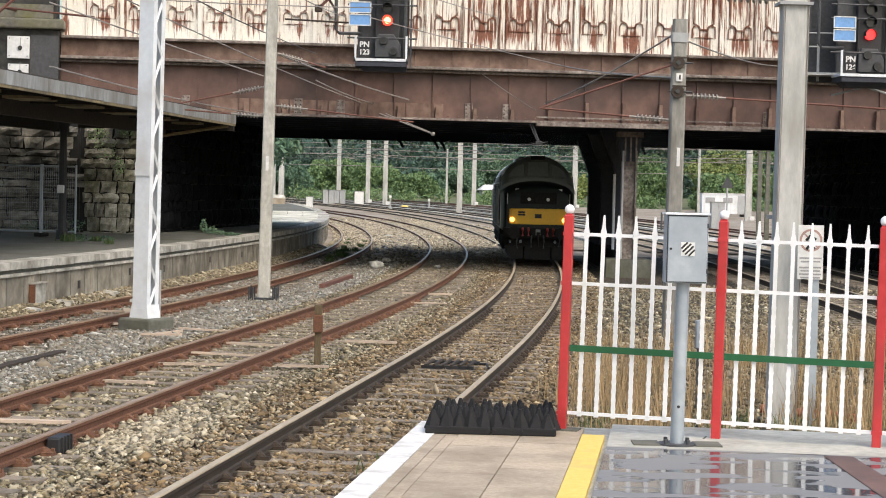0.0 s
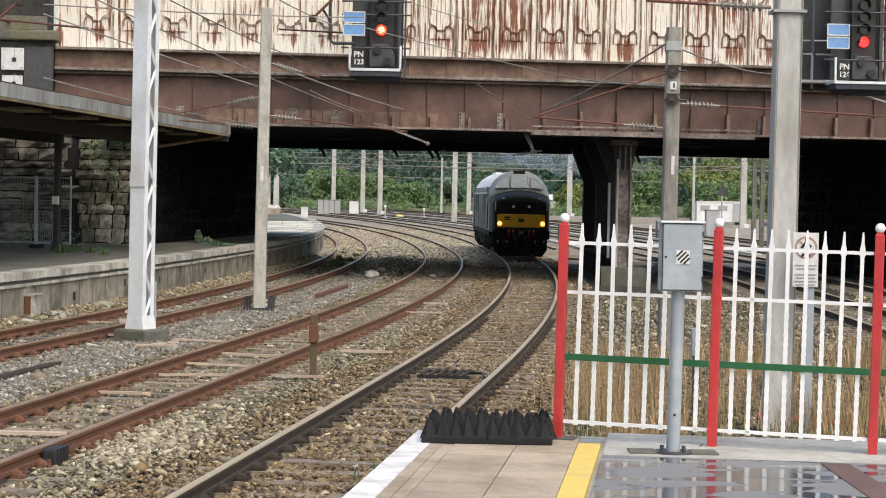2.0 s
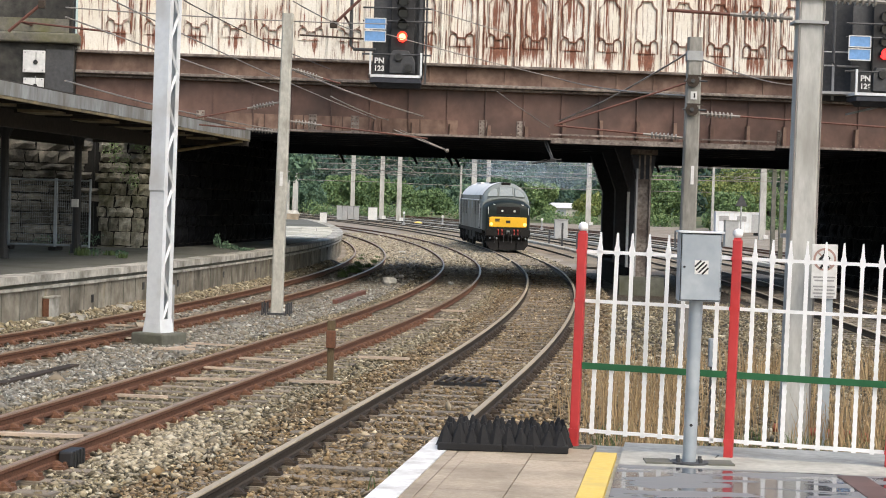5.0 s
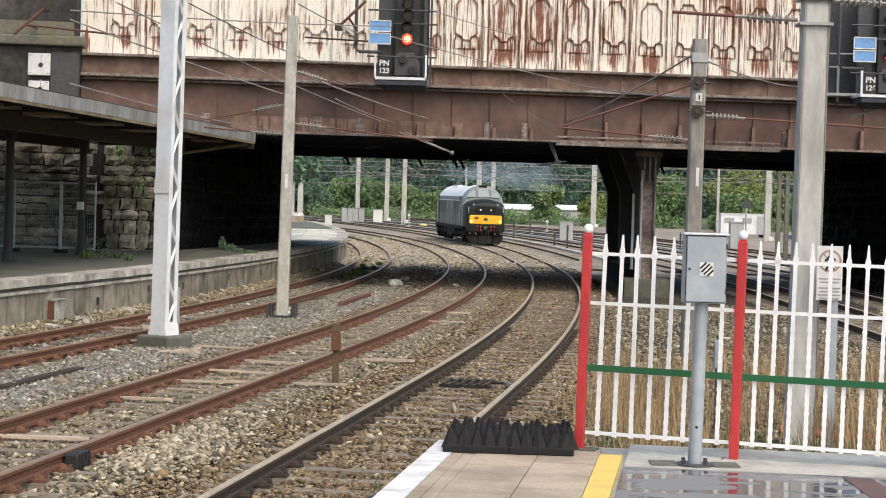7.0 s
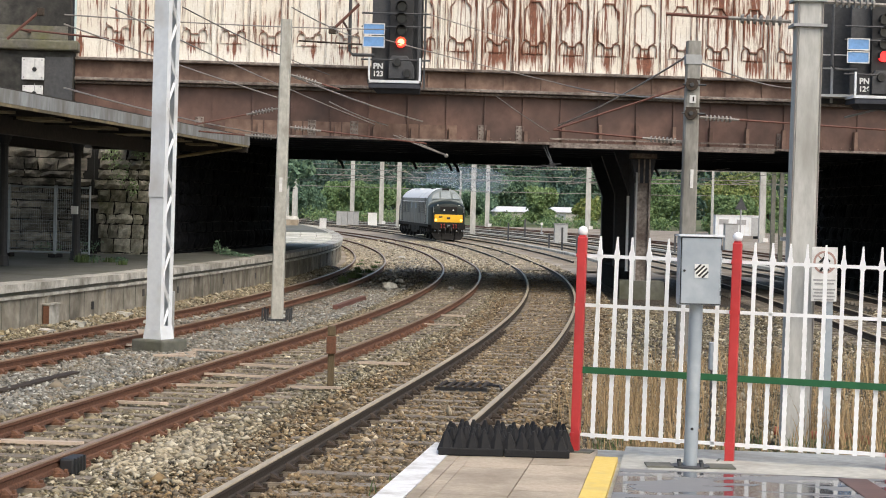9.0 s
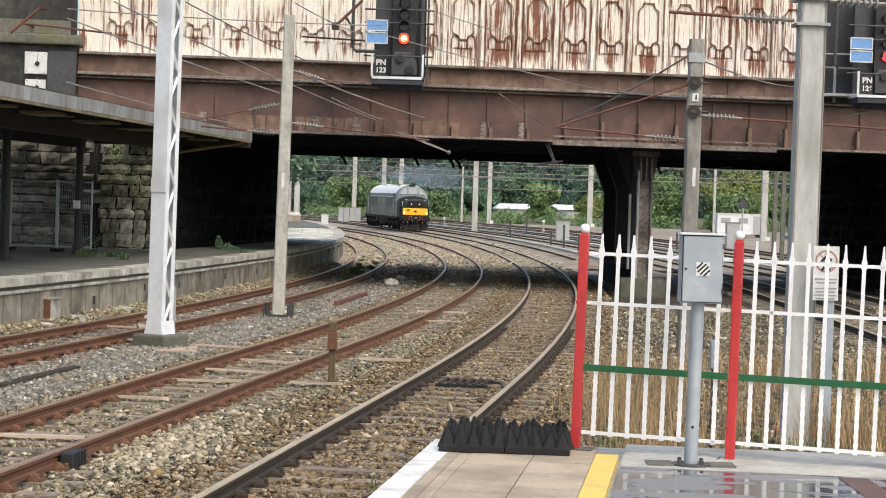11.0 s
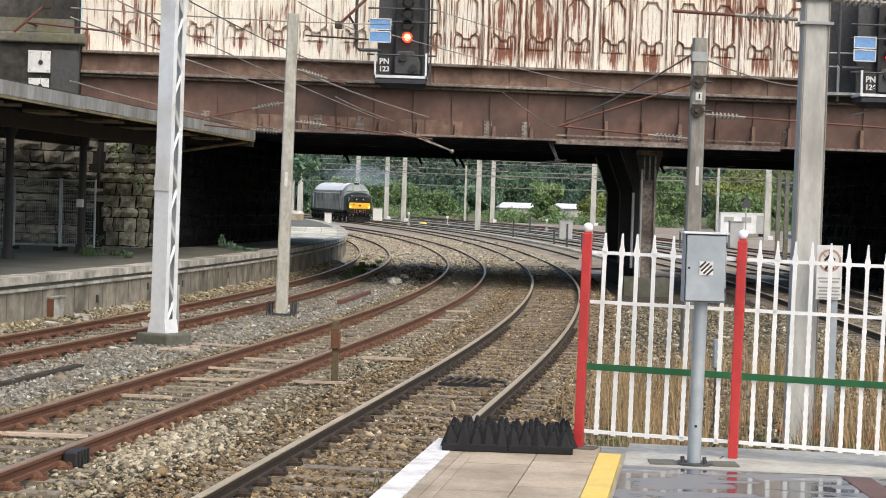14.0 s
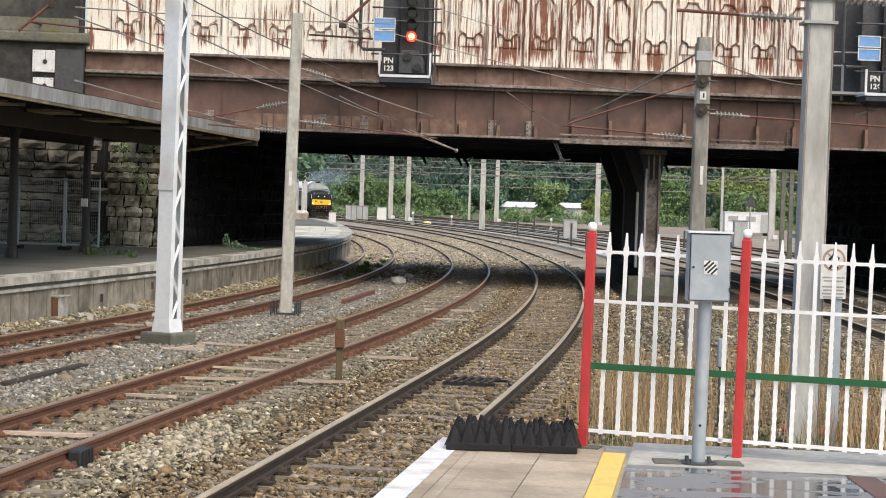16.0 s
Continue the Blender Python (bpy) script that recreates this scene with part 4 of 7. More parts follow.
def stone_wall(name, label, length, height, m, mat, course=0.42, seed=1, back=0.6, longest=1.05):
    """A wall of rock-faced blocks, each its own; it runs along x and faces -y."""
    w = thing(name, m, label, "wall", kind="structure")
    part("core", Shape().box((length / 2, back / 2 + 0.03, height / 2), (length, back, height)), "mortar", w)
    rng = random.Random(seed)
    meshes = {}

    def block(bl, h):
        key = (round(bl, 1), round(h, 2))
        if key not in meshes:
            bl, h = key
            j = lambda: rng.uniform(0, 0.15)
            nx, nz, pts = 4, 3, []
            for b in range(nz):
                for a in range(nx):
                    u, v = a / (nx - 1) - 0.5, b / (nz - 1) - 0.5
                    rim = a in (0, nx - 1) or b in (0, nz - 1)
                    pts.append((u * (bl - 0.02) + rng.uniform(-0.03, 0.03), -0.015 - (j() * 0.35 if rim else 0.03 + j()), v * (h - 0.015) + rng.uniform(-0.025, 0.025)))
            n = len(pts)
            edge = [0, 1, 2, 3, 7, 11, 10, 9, 8, 4]
            pts += [(pts[e][0], 0.04, pts[e][2]) for e in edge]
            f = [(b * nx + a, b * nx + a + 1, (b + 1) * nx + a + 1, (b + 1) * nx + a) for b in range(nz - 1) for a in range(nx - 1)]
            f += [(e, n + q, n + (q + 1) % 10, edge[(q + 1) % 10]) for q, e in enumerate(edge)]
            s = Shape().add(pts, f)
            meshes[key] = mesh_of("stone", s, mat)
        return meshes[key]

    z = 0.0
    while z < height - 0.1:
        h = round(course * rng.choice((0.7, 0.85, 1.0, 1.15)), 2)
        x = rng.uniform(0, 0.3)
        while x < length - 0.5:
            bl = round(rng.uniform(0.3, longest), 1)
            piece("stone", block(bl, h - 0.02), w, pose(x + bl / 2, rng.uniform(-0.015, 0.02), z + h / 2))
            x += bl + 0.015
        z += h
    return w


def build_abutments():
    # left: sooty wall with the under-bridge shade in its colour, and the rubble face beside it
    dx, dy = 2.0, BF - BY
    ang = math.degrees(math.atan2(dy, dx))
    part_len = math.hypot(dx, dy)
    stone_wall("wall_west_abutment", "sooty stone abutment under the bridge, its shade in the colour", part_len, 4.6, pose(-9.3, face_y(-9.3), 0.6, 0, 0, ang), "stone_dark", 0.5, 3)
    stone_wall("wall_west_face", "dark rock-faced stone wall behind the old platform", 8.7, 4.3, pose(-20.0, face_y(-20.0) - 0.35, 0.7, 0, 0, SKEW), "stone", 0.34, 5)
    stone_wall("wall_west_quoin", "pale rubble stones where the wall meets the bridge", 2.35, 4.3, pose(-11.36, face_y(-11.36) - 0.36, 0.7, 0, 0, SKEW), "stone_pale", 0.38, 6, longest=0.5)
    stone_wall("wall_east_abutment", "sooty stone abutment beyond the outer line, its shade in the colour", dy, 5.2, pose(15.4, face_y(15.4, BF), -0.2, 0, 0, -90), "stone_dark", 0.5, 7)
    stone_wall("wall_east_face", "dark stone pilaster at the bridge end", 6.0, 4.7, pose(15.0, face_y(15.0) - 0.4, -0.2, 0, 0, SKEW), "stone", 0.42, 9)
    # masonry pier that ends the parapet
    pier = thing("end_pier", pose(-14.25, face_y(-14.3) - 0.2, 0, 0, 0, SKEW), "mossy dark stone pier at the end of the parapet", "stone pier", kind="structure")
    part("shaft", Shape().box((0, 0.4, 5.9), (4.4, 1.6, 2.6)), "stone_soot", pier, bevel=0.04)
    part("cornice", Shape().box((0, 0.3, 7.35), (4.7, 1.9, 0.32)), "mossy", pier, "mossy weathered cornice", bevel=0.06)
    part("top_block", Shape().box((0, 0.5, 8.9), (4.2, 1.5, 2.9)), "stone_soot", pier, bevel=0.04)
    part("moss_band", Shape().box((0.2, -0.3, 7.75), (3.6, 0.12, 0.42)), "mossy", pier, "yellow-green moss")
    # flat dark plate paints the shade of a recessed panel
    part("dark_recess", Shape().box((1.75, -0.42, 6.3), (0.85, 0.06, 1.4)), "dark_steel", pier)


# ---- the fence ----
def build_fence():
    """White spear-topped palisade between red posts, with a green strip."""
    p0, p1 = Vector((0.84, 13.41, PLAT)), Vector((2.86, 12.86, PLAT))
    d = (p1 - p0) / 2
    bay = d.length
    f = thing("platform_fence", pose(*p0, 0, 0.7, math.degrees(math.atan2(d.y, d.x))), "white spear-topped steel fence with red posts and a green strip", "fence")
    wavy = Shape()
    rows = []
    for k in range(60):
        z = 0.10 + k * (1.31 - 0.10) / 59
        w = 0.0125 + (0.003 if k % 3 == 0 and z < 0.95 else 0.0)
        rows.append([(-w, -0.009, z), (w, -0.009, z), (w, 0.009, z), (-w, 0.009, z)])
    for w, z in ((0.019, 1.32), (0.018, 1.36), (0.011, 1.385), (0.005, 1.47)):
        rows.append([(-w, -0.009, z), (w, -0.009, z), (w, 0.009, z), (-w, 0.009, z)])
    me = mesh_of("pale", wavy.loft(rows), "white_fence")
    rng = random.Random(2)
    for k in range(5):
        x = k * bay
        post = part("post", Shape().box((x, 0, 0.73), (0.060, 0.060, 1.46)), "red_fence", f, "red steel post", bevel=0.006)
        part("finial", Shape().ball((x, 0, 1.50), 0.034, 14), "white_fence", post, "white ball", smooth=True)
        part("collar", Shape().box((x, 0, 1.462), (0.045, 0.045, 0.02)), "red_fence", post)
        part("foot_plate", Shape().box((x + 0.02, 0, 0.006), (0.2, 0.16, 0.012)), "plat_top", post, "grey foot patch")
        for z in (0.12, 1.0, 1.335):
            part("bracket", Shape().box((x, -0.022, z), (0.068, 0.02, 0.024)), "red_fence", post)
        if k == 4:
            break
        for z in (0.12, 1.0, 1.335):
            part("rail", Shape().box((x + bay / 2, 0.004, z), (bay - 0.07, 0.026, 0.022)), "white_fence", f, "white rail")
        for i in range(8):
            piece("pale", me, f, pose(x + 0.116 + i * (bay - 0.232) / 7, 0, 0, 0, rng.uniform(-0.35, 0.35), 0))
        part("green_strip", Shape().box((x + bay / 2, -0.022, 0.562), (bay - 0.075, 0.012, 0.044)), "green_fence", f, "dark green painted strip")


def build_mat():
    """Rubber anti-trespass mat with rows of pointed spikes."""
    mt = thing("spiked_mat", pose(-0.09, 13.02, PLAT + 0.002, 0, 0, -1.5), "black rubber anti-trespass mat with pointed spikes", "rubber mat")
    for x in (0.22, 0.655):
        part("base", Shape().box((x, 0.36, 0.025), (0.43, 0.72, 0.05)), "black_rubber", mt, bevel=0.008)
    rng = random.Random(6)
    sp = [mesh_of("spike", Shape().rod((0, 0, 0.03), (rng.uniform(-0.008, 0.008), 0, h), 0.066, 0.010, 6), "black_rubber") for h in (0.14, 0.155, 0.17)]
    for j in range(7):
        for i in range(10):
            piece("spike", rng.choice(sp), mt, pose(0.06 + i * 0.083 + (0.035 if j % 2 else 0), 0.06 + j * 0.103, 0, rng.uniform(-4, 4), rng.uniform(-4, 4), rng.uniform(0, 60)))


def build_control_box():
    b = thing("control_box", pose(1.545, 12.75, PLAT), "galvanised control box on a round steel pole", "control box")
    part("pole", Shape().rod((0, 0, 0), (0.012, 0, 1.05), 0.044, n=18), "galv", b, smooth=True)
    part("base_plate", Shape().rod((0, 0, 0), (0, 0, 0.012), 0.13, n=16), "dark_steel", b)
    for a in range(4):
        part("bolt", Shape().rod((0.1 * math.cos(a * 1.57 + 0.7), 0.1 * math.sin(a * 1.57 + 0.7), 0.01), (0.1 * math.cos(a * 1.57 + 0.7), 0.1 * math.sin(a * 1.57 + 0.7), 0.04), 0.013, n=6), "dark_steel", b)
    for x in (-0.2, 0.2):
        part("repair_patch", Shape().box((x, 0.02, 0.004), (0.17, 0.22, 0.012)), "plat_top", b)
    part("pole_hole", Shape().rod((0, -0.046, 0.25), (0, -0.04, 0.25), 0.01, n=8), "ink", b)
    body = part("body", Shape().box((0.02, -0.02, 1.27), (0.27, 0.16, 0.44)), "galv", b, bevel=0.008)
    # black sheet stands in for the shaded gap around the door
    part("gasket", Shape().box((0.021, -0.101, 1.27), (0.258, 0.006, 0.428)), "ink", b)
    door = part("door", Shape().box((0.022, -0.11, 1.27), (0.25, 0.014, 0.42)), "galv", b, bevel=0.004)
    part("hood", Shape().box((0.02, -0.03, 1.495), (0.29, 0.2, 0.012)), "white_steel", b)
    part("label_plate", Shape().box((0.025, -0.119, 1.27), (0.088, 0.004, 0.088)), "white_plate", door, "white plate with black stripes")
    for k in range(4):
        part("stripe", Shape().box((0, 0, 0), (0.085 - abs(k - 1.5) * 0.02, 0.004, 0.011)), "ink", door, m=pose(0.025 + (k - 1.5) * 0.0155, -0.123, 1.27 + (1.5 - k) * 0.0155, 0, -45, 0))
    for z in (1.13, 1.42):
        part("hinge", Shape().box((0.15, -0.11, z), (0.012, 0.02, 0.03)), "dark_steel", door)
    part("lock", Shape().rod((-0.085, -0.125, 1.27), (-0.085, -0.115, 1.27), 0.008, n=8), "ink", door)


# ---- the locomotive ----
def paint(name, c1, c2, rough=0.45, shine=0.5):
    return surf(name, c1, c2, rough, 0, 1.2, 12, relief=0.08, space="object", shine=shine)


M.update(
    loco_green=paint("dark_green_loco_paint", (0.005, 0.011, 0.009), (0.010, 0.018, 0.015), 0.5, 0.3),
    loco_side=surf("dusty_grey_green_loco_side", (0.19, 0.192, 0.168), (0.29, 0.29, 0.255), 0.75, 0, 0.8, 8, (0.15, 0.148, 0.13), 0.35, 0.1, (1, 1, 0.5), "object"),
    loco_cab=paint("pale_grey_green_cab_paint", (0.20, 0.23, 0.22), (0.28, 0.305, 0.295)),
    loco_roof=surf("pale_grey_loco_roof", (0.84, 0.84, 0.82), (0.9, 0.9, 0.88), 0.7, 0, 0.5, 7, (0.6, 0.6, 0.58), 0.12, 0.1, (1, 1, 1), "object"),
    loco_yellow=paint("warning_yellow_paint", (0.80, 0.45, 0.014), (0.87, 0.51, 0.02)),
    loco_black=surf("grimy_black_running_gear", (0.011, 0.0105, 0.01), (0.024, 0.022, 0.02), 0.75, 0, 2, 12, relief=0.3, space="object", shine=0.2),
    # opaque grey-blue colour paints the sky's reflection in the panes
    loco_glass=plain("sky_tinted_glass", (0.27, 0.31, 0.32), 0.55),
    loco_lamp=plain("lit_headlamp", (1.0, 0.50, 0.12), 0.3, 0, 2.0),
    loco_tail=plain("orange_marker_glow", (0.9, 0.22, 0.08), 0.3, 0, 1.2),
    loco_red=paint("red_pipe_paint", (0.34, 0.03, 0.025), (0.42, 0.05, 0.04)),
    loco_white=plain("off_white_marker", (0.66, 0.66, 0.62), 0.4),
    grille=paint("dark_grille", (0.03, 0.034, 0.034), (0.05, 0.055, 0.054)),
)


def hull(w, base, eave, top, n=18, crown=1.95):
    """A body section: upright sides and a rounded roof."""
    pts = [(-w, base), (-w, eave)]
    for i in range(1, n):
        a = math.pi * (1 - i / n)
        cx = abs(math.cos(a)) ** (2 / crown) * (1 if math.cos(a) > 0 else -1)
        pts.append((w * cx, eave + (top - eave) * abs(math.sin(a)) ** (2 / crown)))
    return pts + [(w, eave), (w, base)]


def build_loco():
    lo = thing("diesel_locomotive", pose(0, 0, 0), "dark green diesel locomotive with yellow nose panel and pale roof", "locomotive")
    W, base, eave, top = 1.335, 1.12, 2.68, 3.85

    def sec(y, w=W, b=base, e=eave, t=top):
        return [(x, y, z) for x, z in hull(w, b, e, t)]

    body = part("body", Shape().loft([sec(-7.45), sec(7.45)]), "loco_side", lo, "dusty dark grey-green bodyside", smooth=True)
    n = 14
    roof = []
    for y in (-7.2, 7.0):
        roof.append([(x * 1.008, y, z + 0.012) for x, z in hull(W, base, eave, top)[3:-3]])
    r0 = Shape()
    k = len(roof[0])
    r0.add(roof[0] + roof[1], [(i, i + 1, k + i + 1, k + i) for i in range(k - 1)])
    part("roof", r0, "loco_roof", lo, "pale grey roof", smooth=True)
    part("roof_walkway", Shape().box((0, 1.6, 3.82), (0.9, 4.4, 0.06)).box((0, -3.4, 3.82), (1.1, 3.0, 0.08)), "loco_roof", lo)
    part("roof_fan", Shape().rod((0, 4.2, 3.77), (0, 4.2, 3.85), 0.62, n=20), "grille", lo, "dark round roof fan")
    part("exhaust_port", Shape().box((0, -0.6, 3.82), (0.5, 0.9, 0.12)), "loco_black", lo)
    for y in (2.2, 0.2, -2.0):
        part("roof_hatch", Shape().box((-0.62, y, 3.6), (0.5, 1.2, 0.05)), "grille", lo, m=pose(0, 0, 0))
    for e in (1, -1):
        def s2(y, w, b, ev, t):
            p = [(x, y * e, z) for x, z in hull(w, b, ev, t)]
            return p
        # cab with raked screen, then the nose
        cab = part("cab", Shape().loft([s2(7.44, W * 1.002, base, eave, top), s2(7.62, W * 0.998, base, eave, top - 0.10), s2(8.0, W * 0.985, base, 2.62, 2.98)]), "loco_cab", lo, "grey-green cab front", smooth=True)
        part("nose", Shape().loft([s2(7.95, W * 0.99, base, 2.42, 2.92), s2(8.6, W * 0.975, base, 2.40, 2.88), s2(9.1, W * 0.94, base, 2.36, 2.82), s2(9.3, W * 0.90, base, 2.28, 2.72), s2(9.36, W * 0.86, base + 0.02, 2.22, 2.64)]), "loco_green", lo, "dark green rounded nose", smooth=True)
        # pale brow line at the nose's rear edge
        brow = [(x * 1.012, z + 0.02) for x, z in hull(W * 0.985, base, 2.42, 2.93)[1:-1]]
        bs = Shape().loft([[(x * k, 8.0 * e + dy, (z - 1.6) * k + 1.6) for k, dy in ((1.0, -0.05), (1.0, 0.05), (1.035, 0.05), (1.035, -0.05))] for x, z in brow])
        part("brow_band", bs, "loco_cab", cab, "pale grey band")
        for pane in (((-1.06, 3.04), (-0.50, 3.06), (-0.50, 3.53), (-0.72, 3.46), (-0.93, 3.30)), ((-0.40, 3.07), (0.40, 3.07), (0.35, 3.60), (-0.35, 3.60)), ((0.50, 3.06), (1.06, 3.04), (0.93, 3.30), (0.72, 3.46), (0.50, 3.53))):
            q = [(x, (8.04 - (z - 2.98) / 0.78 * 0.40) * e, z) for x, z in pane]
            part("windscreen", Shape().loft([q, [(x, y + 0.03 * e, z) for x, y, z in q]]), "loco_glass", cab, "cab window")
            fr = Shape()
            for a, b in zip(q, q[1:] + q[:1]):
                fr.rod((a[0], a[1] + 0.02 * e, a[2]), (b[0], b[1] + 0.02 * e, b[2]), 0.028, n=4)
            part("window_frame", fr, "loco_cab", cab)
        part("horn_box", Shape().box((0, 7.5 * e, 3.76), (0.52, 0.3, 0.16)), "loco_black", cab, "black box over the cab", bevel=0.02)
        yy = 9.37 * e
        part("warning_panel", Shape().box((0, yy, 1.62), (1.98, 0.05, 0.57)).box((-1.0, yy - 0.1 * e, 1.62), (0.1, 0.22, 0.53)).box((1.0, yy - 0.1 * e, 1.62), (0.1, 0.22, 0.53)), "loco_yellow", lo, "yellow warning panel", bevel=0.03)
        part("panel_badge", Shape().box((0, yy + 0.035 * e, 1.64), (0.24, 0.02, 0.15)), "ink", lo, "dark badge")
        part("number_panel", Shape().box((0.60 * e, yy + 0.035 * e, 1.68), (0.26, 0.02, 0.06)).box((0.60 * e, yy + 0.035 * e, 1.77), (0.26, 0.02, 0.06)), "ink", lo, "dark number bars")
        part("headcode_panel", Shape().box((0, yy - 0.01 * e, 2.28), (1.32, 0.05, 0.42)), "loco_black", lo, "dark headcode panel", bevel=0.03)
        for x in (-0.34, 0.34):
            part("marker_lamp", Shape().rod((x, yy, 2.24), (x, yy + 0.05 * e, 2.24), 0.062, n=12), "loco_white", lo, "round white marker")
        for x in (-0.78, 0.78):
            part("lamp_bracket", Shape().box((x, yy - 0.10 * e, 2.52), (0.13, 0.10, 0.21)), "loco_white", lo, "white marker plate")
        for x in (-0.94, 0.94):
            lamp = part("headlamp", Shape().rod((x, yy, 1.5), (x, yy + 0.07 * e, 1.5), 0.09, n=14), "loco_lamp" if e > 0 else "loco_white", lo, "lit round lamp" if e > 0 else "unlit lamp")
        part("buffer_beam", Shape().box((0, 9.25 * e, 1.02), (2.5, 0.36, 0.38)), "loco_black", lo, bevel=0.02)
        part("skirt", Shape().box((0, 9.0 * e, 0.66), (2.1, 0.2, 0.42)), "loco_black", lo, bevel=0.03)
        for x in (-0.87, 0.87):
            bf = part("buffer", Shape().rod((x, 9.4 * e, 1.05), (x, 9.85 * e, 1.05), 0.1, n=12), "loco_black", lo)
            part("buffer_head", Shape().rod((x, 9.85 * e, 1.05), (x, 9.9 * e, 1.05), 0.23, n=18), "loco_black", bf)
        part("coupling", Shape().box((0, 9.6 * e, 1.0), (0.12, 0.4, 0.14)).rod((0, 9.75 * e, 0.95), (0, 9.75 * e, 0.55), 0.035), "loco_black", lo)
        for x in (-0.55, -0.34, 0.34, 0.55):
            part("brake_pipe", Shape().tube([(x, 9.44 * e, 1.2), (x, 9.58 * e, 1.14), (x, 9.56 * e, 0.92)], 0.04, 6), "loco_red", lo, "red air pipe")
        for x, z in ((-0.2, 0.62), (0.22, 0.66), (-0.72, 0.7), (0.7, 0.62)):
            part("hose", Shape().tube([(x, 9.42 * e, 0.95), (x * 1.1, 9.5 * e, z + 0.1), (x * 1.05, 9.45 * e, z - 0.15)], 0.028, 6), "dark_steel", lo, "dark hose")
        part("coupling_hook", Shape().box((0, 9.55 * e, 1.06), (0.16, 0.22, 0.2)), "loco_cab", lo)
        for x in (-1.12, 1.12):
            part("cab_step", Shape().box((x, 8.9 * e, 0.72), (0.12, 0.3, 0.04)).box((x, 8.9 * e, 0.5), (0.12, 0.3, 0.04)).box((x, 9.04 * e, 0.75), (0.1, 0.03, 0.6)), "loco_black", lo)
            part("nose_handrail", Shape().tube([(x, 9.33 * e, 2.05), (x, 9.42 * e, 2.1), (x, 9.42 * e, 2.45)], 0.02, 5), "loco_white", lo)
        part("nose_door_seam", Shape().box((0, 9.385 * e, 1.98), (0.02, 0.02, 0.05)), "ink", lo)
        # black block added to deepen the shade beneath the nose
        part("headstock", Shape().box((0, 8.75 * e, 0.36), (1.9, 0.3, 0.5)), "loco_black", lo)
        for a, b in ((-1.16, -0.52), (-0.46, 0.46), (0.52, 1.16)):
            cut = 0.22 if a < -1 else 0.0
            cut2 = 0.22 if b > 1 else 0.0
            part("snowplough", Shape().loft([[(a + cut, y * e, 0.07), (b - cut2, y * e, 0.07), (b, (y - 0.08) * e, 0.36), (b, (y - 0.12) * e, 0.56), (a, (y - 0.12) * e, 0.56), (a, (y - 0.08) * e, 0.36)] for y in (9.3, 9.36)]), "loco_black", lo, "grimy black snowplough blade")
        for x in (-1.0, -0.62, 0.62, 1.0):
            part("air_cock", Shape().rod((x, 9.42 * e, 0.74), (x, 9.5 * e, 0.70), 0.045, n=8), "galv", lo, "bright metal pipe end")
        for sd in (-1, 1):
            part("cab_door", Shape().box((sd * 1.35, 6.55 * e, 2.15), (0.03, 0.62, 1.9)), "grille", lo, bevel=0.01)
            part("door_handrail", Shape().rod((sd * 1.4, 6.95 * e, 1.3), (sd * 1.4, 6.95 * e, 2.6), 0.025, n=6), "loco_white", lo)
            part("cab_side_window", Shape().box((sd * 1.35, 7.2 * e, 2.62), (0.03, 0.5, 0.5)), "loco_glass", lo, bevel=0.02)
    for sd in (-1, 1):
        for y, w, z, h in ((5.0, 1.1, 2.35, 0.8), (3.2, 1.0, 2.35, 0.8), (-3.0, 1.2, 2.35, 0.8), (-5.0, 1.2, 2.35, 0.8)):
            gr = part("side_grille", Shape().box((sd * 1.35, y, z), (0.03, w, h)), "grille", lo, bevel=0.01)
            for i in range(5):
                part("slat", Shape().box((sd * 1.37, y, z - h / 2 + 0.1 + i * h / 5.5), (0.02, w * 0.94, 0.05)), "loco_side", gr)
        for y in (1.5, -0.9):
            part("side_window", Shape().box((sd * 1.35, y, 2.5), (0.03, 0.55, 0.45)), "loco_glass", lo, bevel=0.02)
        for y in (6.1, 4.1, 2.35, 0.3, -1.9, -4.0, -6.0):
            part("body_rib", Shape().box((sd * 1.348, y, 1.95), (0.02, 0.04, 1.5)), "loco_side", lo)
        for k, y in enumerate((2.6, 0.2, -2.4)):
            part("battery_box", Shape().box((sd * 1.12, y, 0.82), (0.34, 1.1, 0.42)), "loco_black", lo, bevel=0.03)
        part("cantrail_line", Shape().box((sd * 1.35, 0, 2.82), (0.02, 14.6, 0.05)), "loco_roof", lo)
        part("solebar", Shape().box((sd * 1.30, 0, 1.06), (0.1, 16.4, 0.2)), "loco_black", lo)
        part("fuel_tank", Shape().box((sd * 0.85, 0, 0.72), (0.8, 3.4, 0.62)), "loco_black", lo, bevel=0.06)
    wheels = []
    for e in (1, -1):
        bog = part("bogie", Shape().box((-1.12, 5.64 * e, 0.68), (0.14, 5.4, 0.24)).box((1.12, 5.64 * e, 0.68), (0.14, 5.4, 0.24)).box((0, 5.64 * e, 0.7), (2.2, 0.5, 0.3)), "loco_black", lo, "grimy bogie frame", bevel=0.02)
        for k in (-1.9, 0.05, 2.05):
            y = 5.64 * e + k
            for sd in (-1, 1):
                part("axlebox", Shape().box((sd * 1.17, y, 0.57), (0.16, 0.36, 0.34)).rod((sd * 1.17, y - 0.36, 0.6), (sd * 1.17, y - 0.36, 0.92), 0.1, n=8).rod((sd * 1.17, y + 0.36, 0.6), (sd * 1.17, y + 0.36, 0.92), 0.1, n=8), "loco_black", bog)
            axle = part("wheelset", Shape().rod((-0.8, 0, 0), (0.8, 0, 0), 0.09, n=8), "loco_black", lo, m=pose(0, y, 0.575))
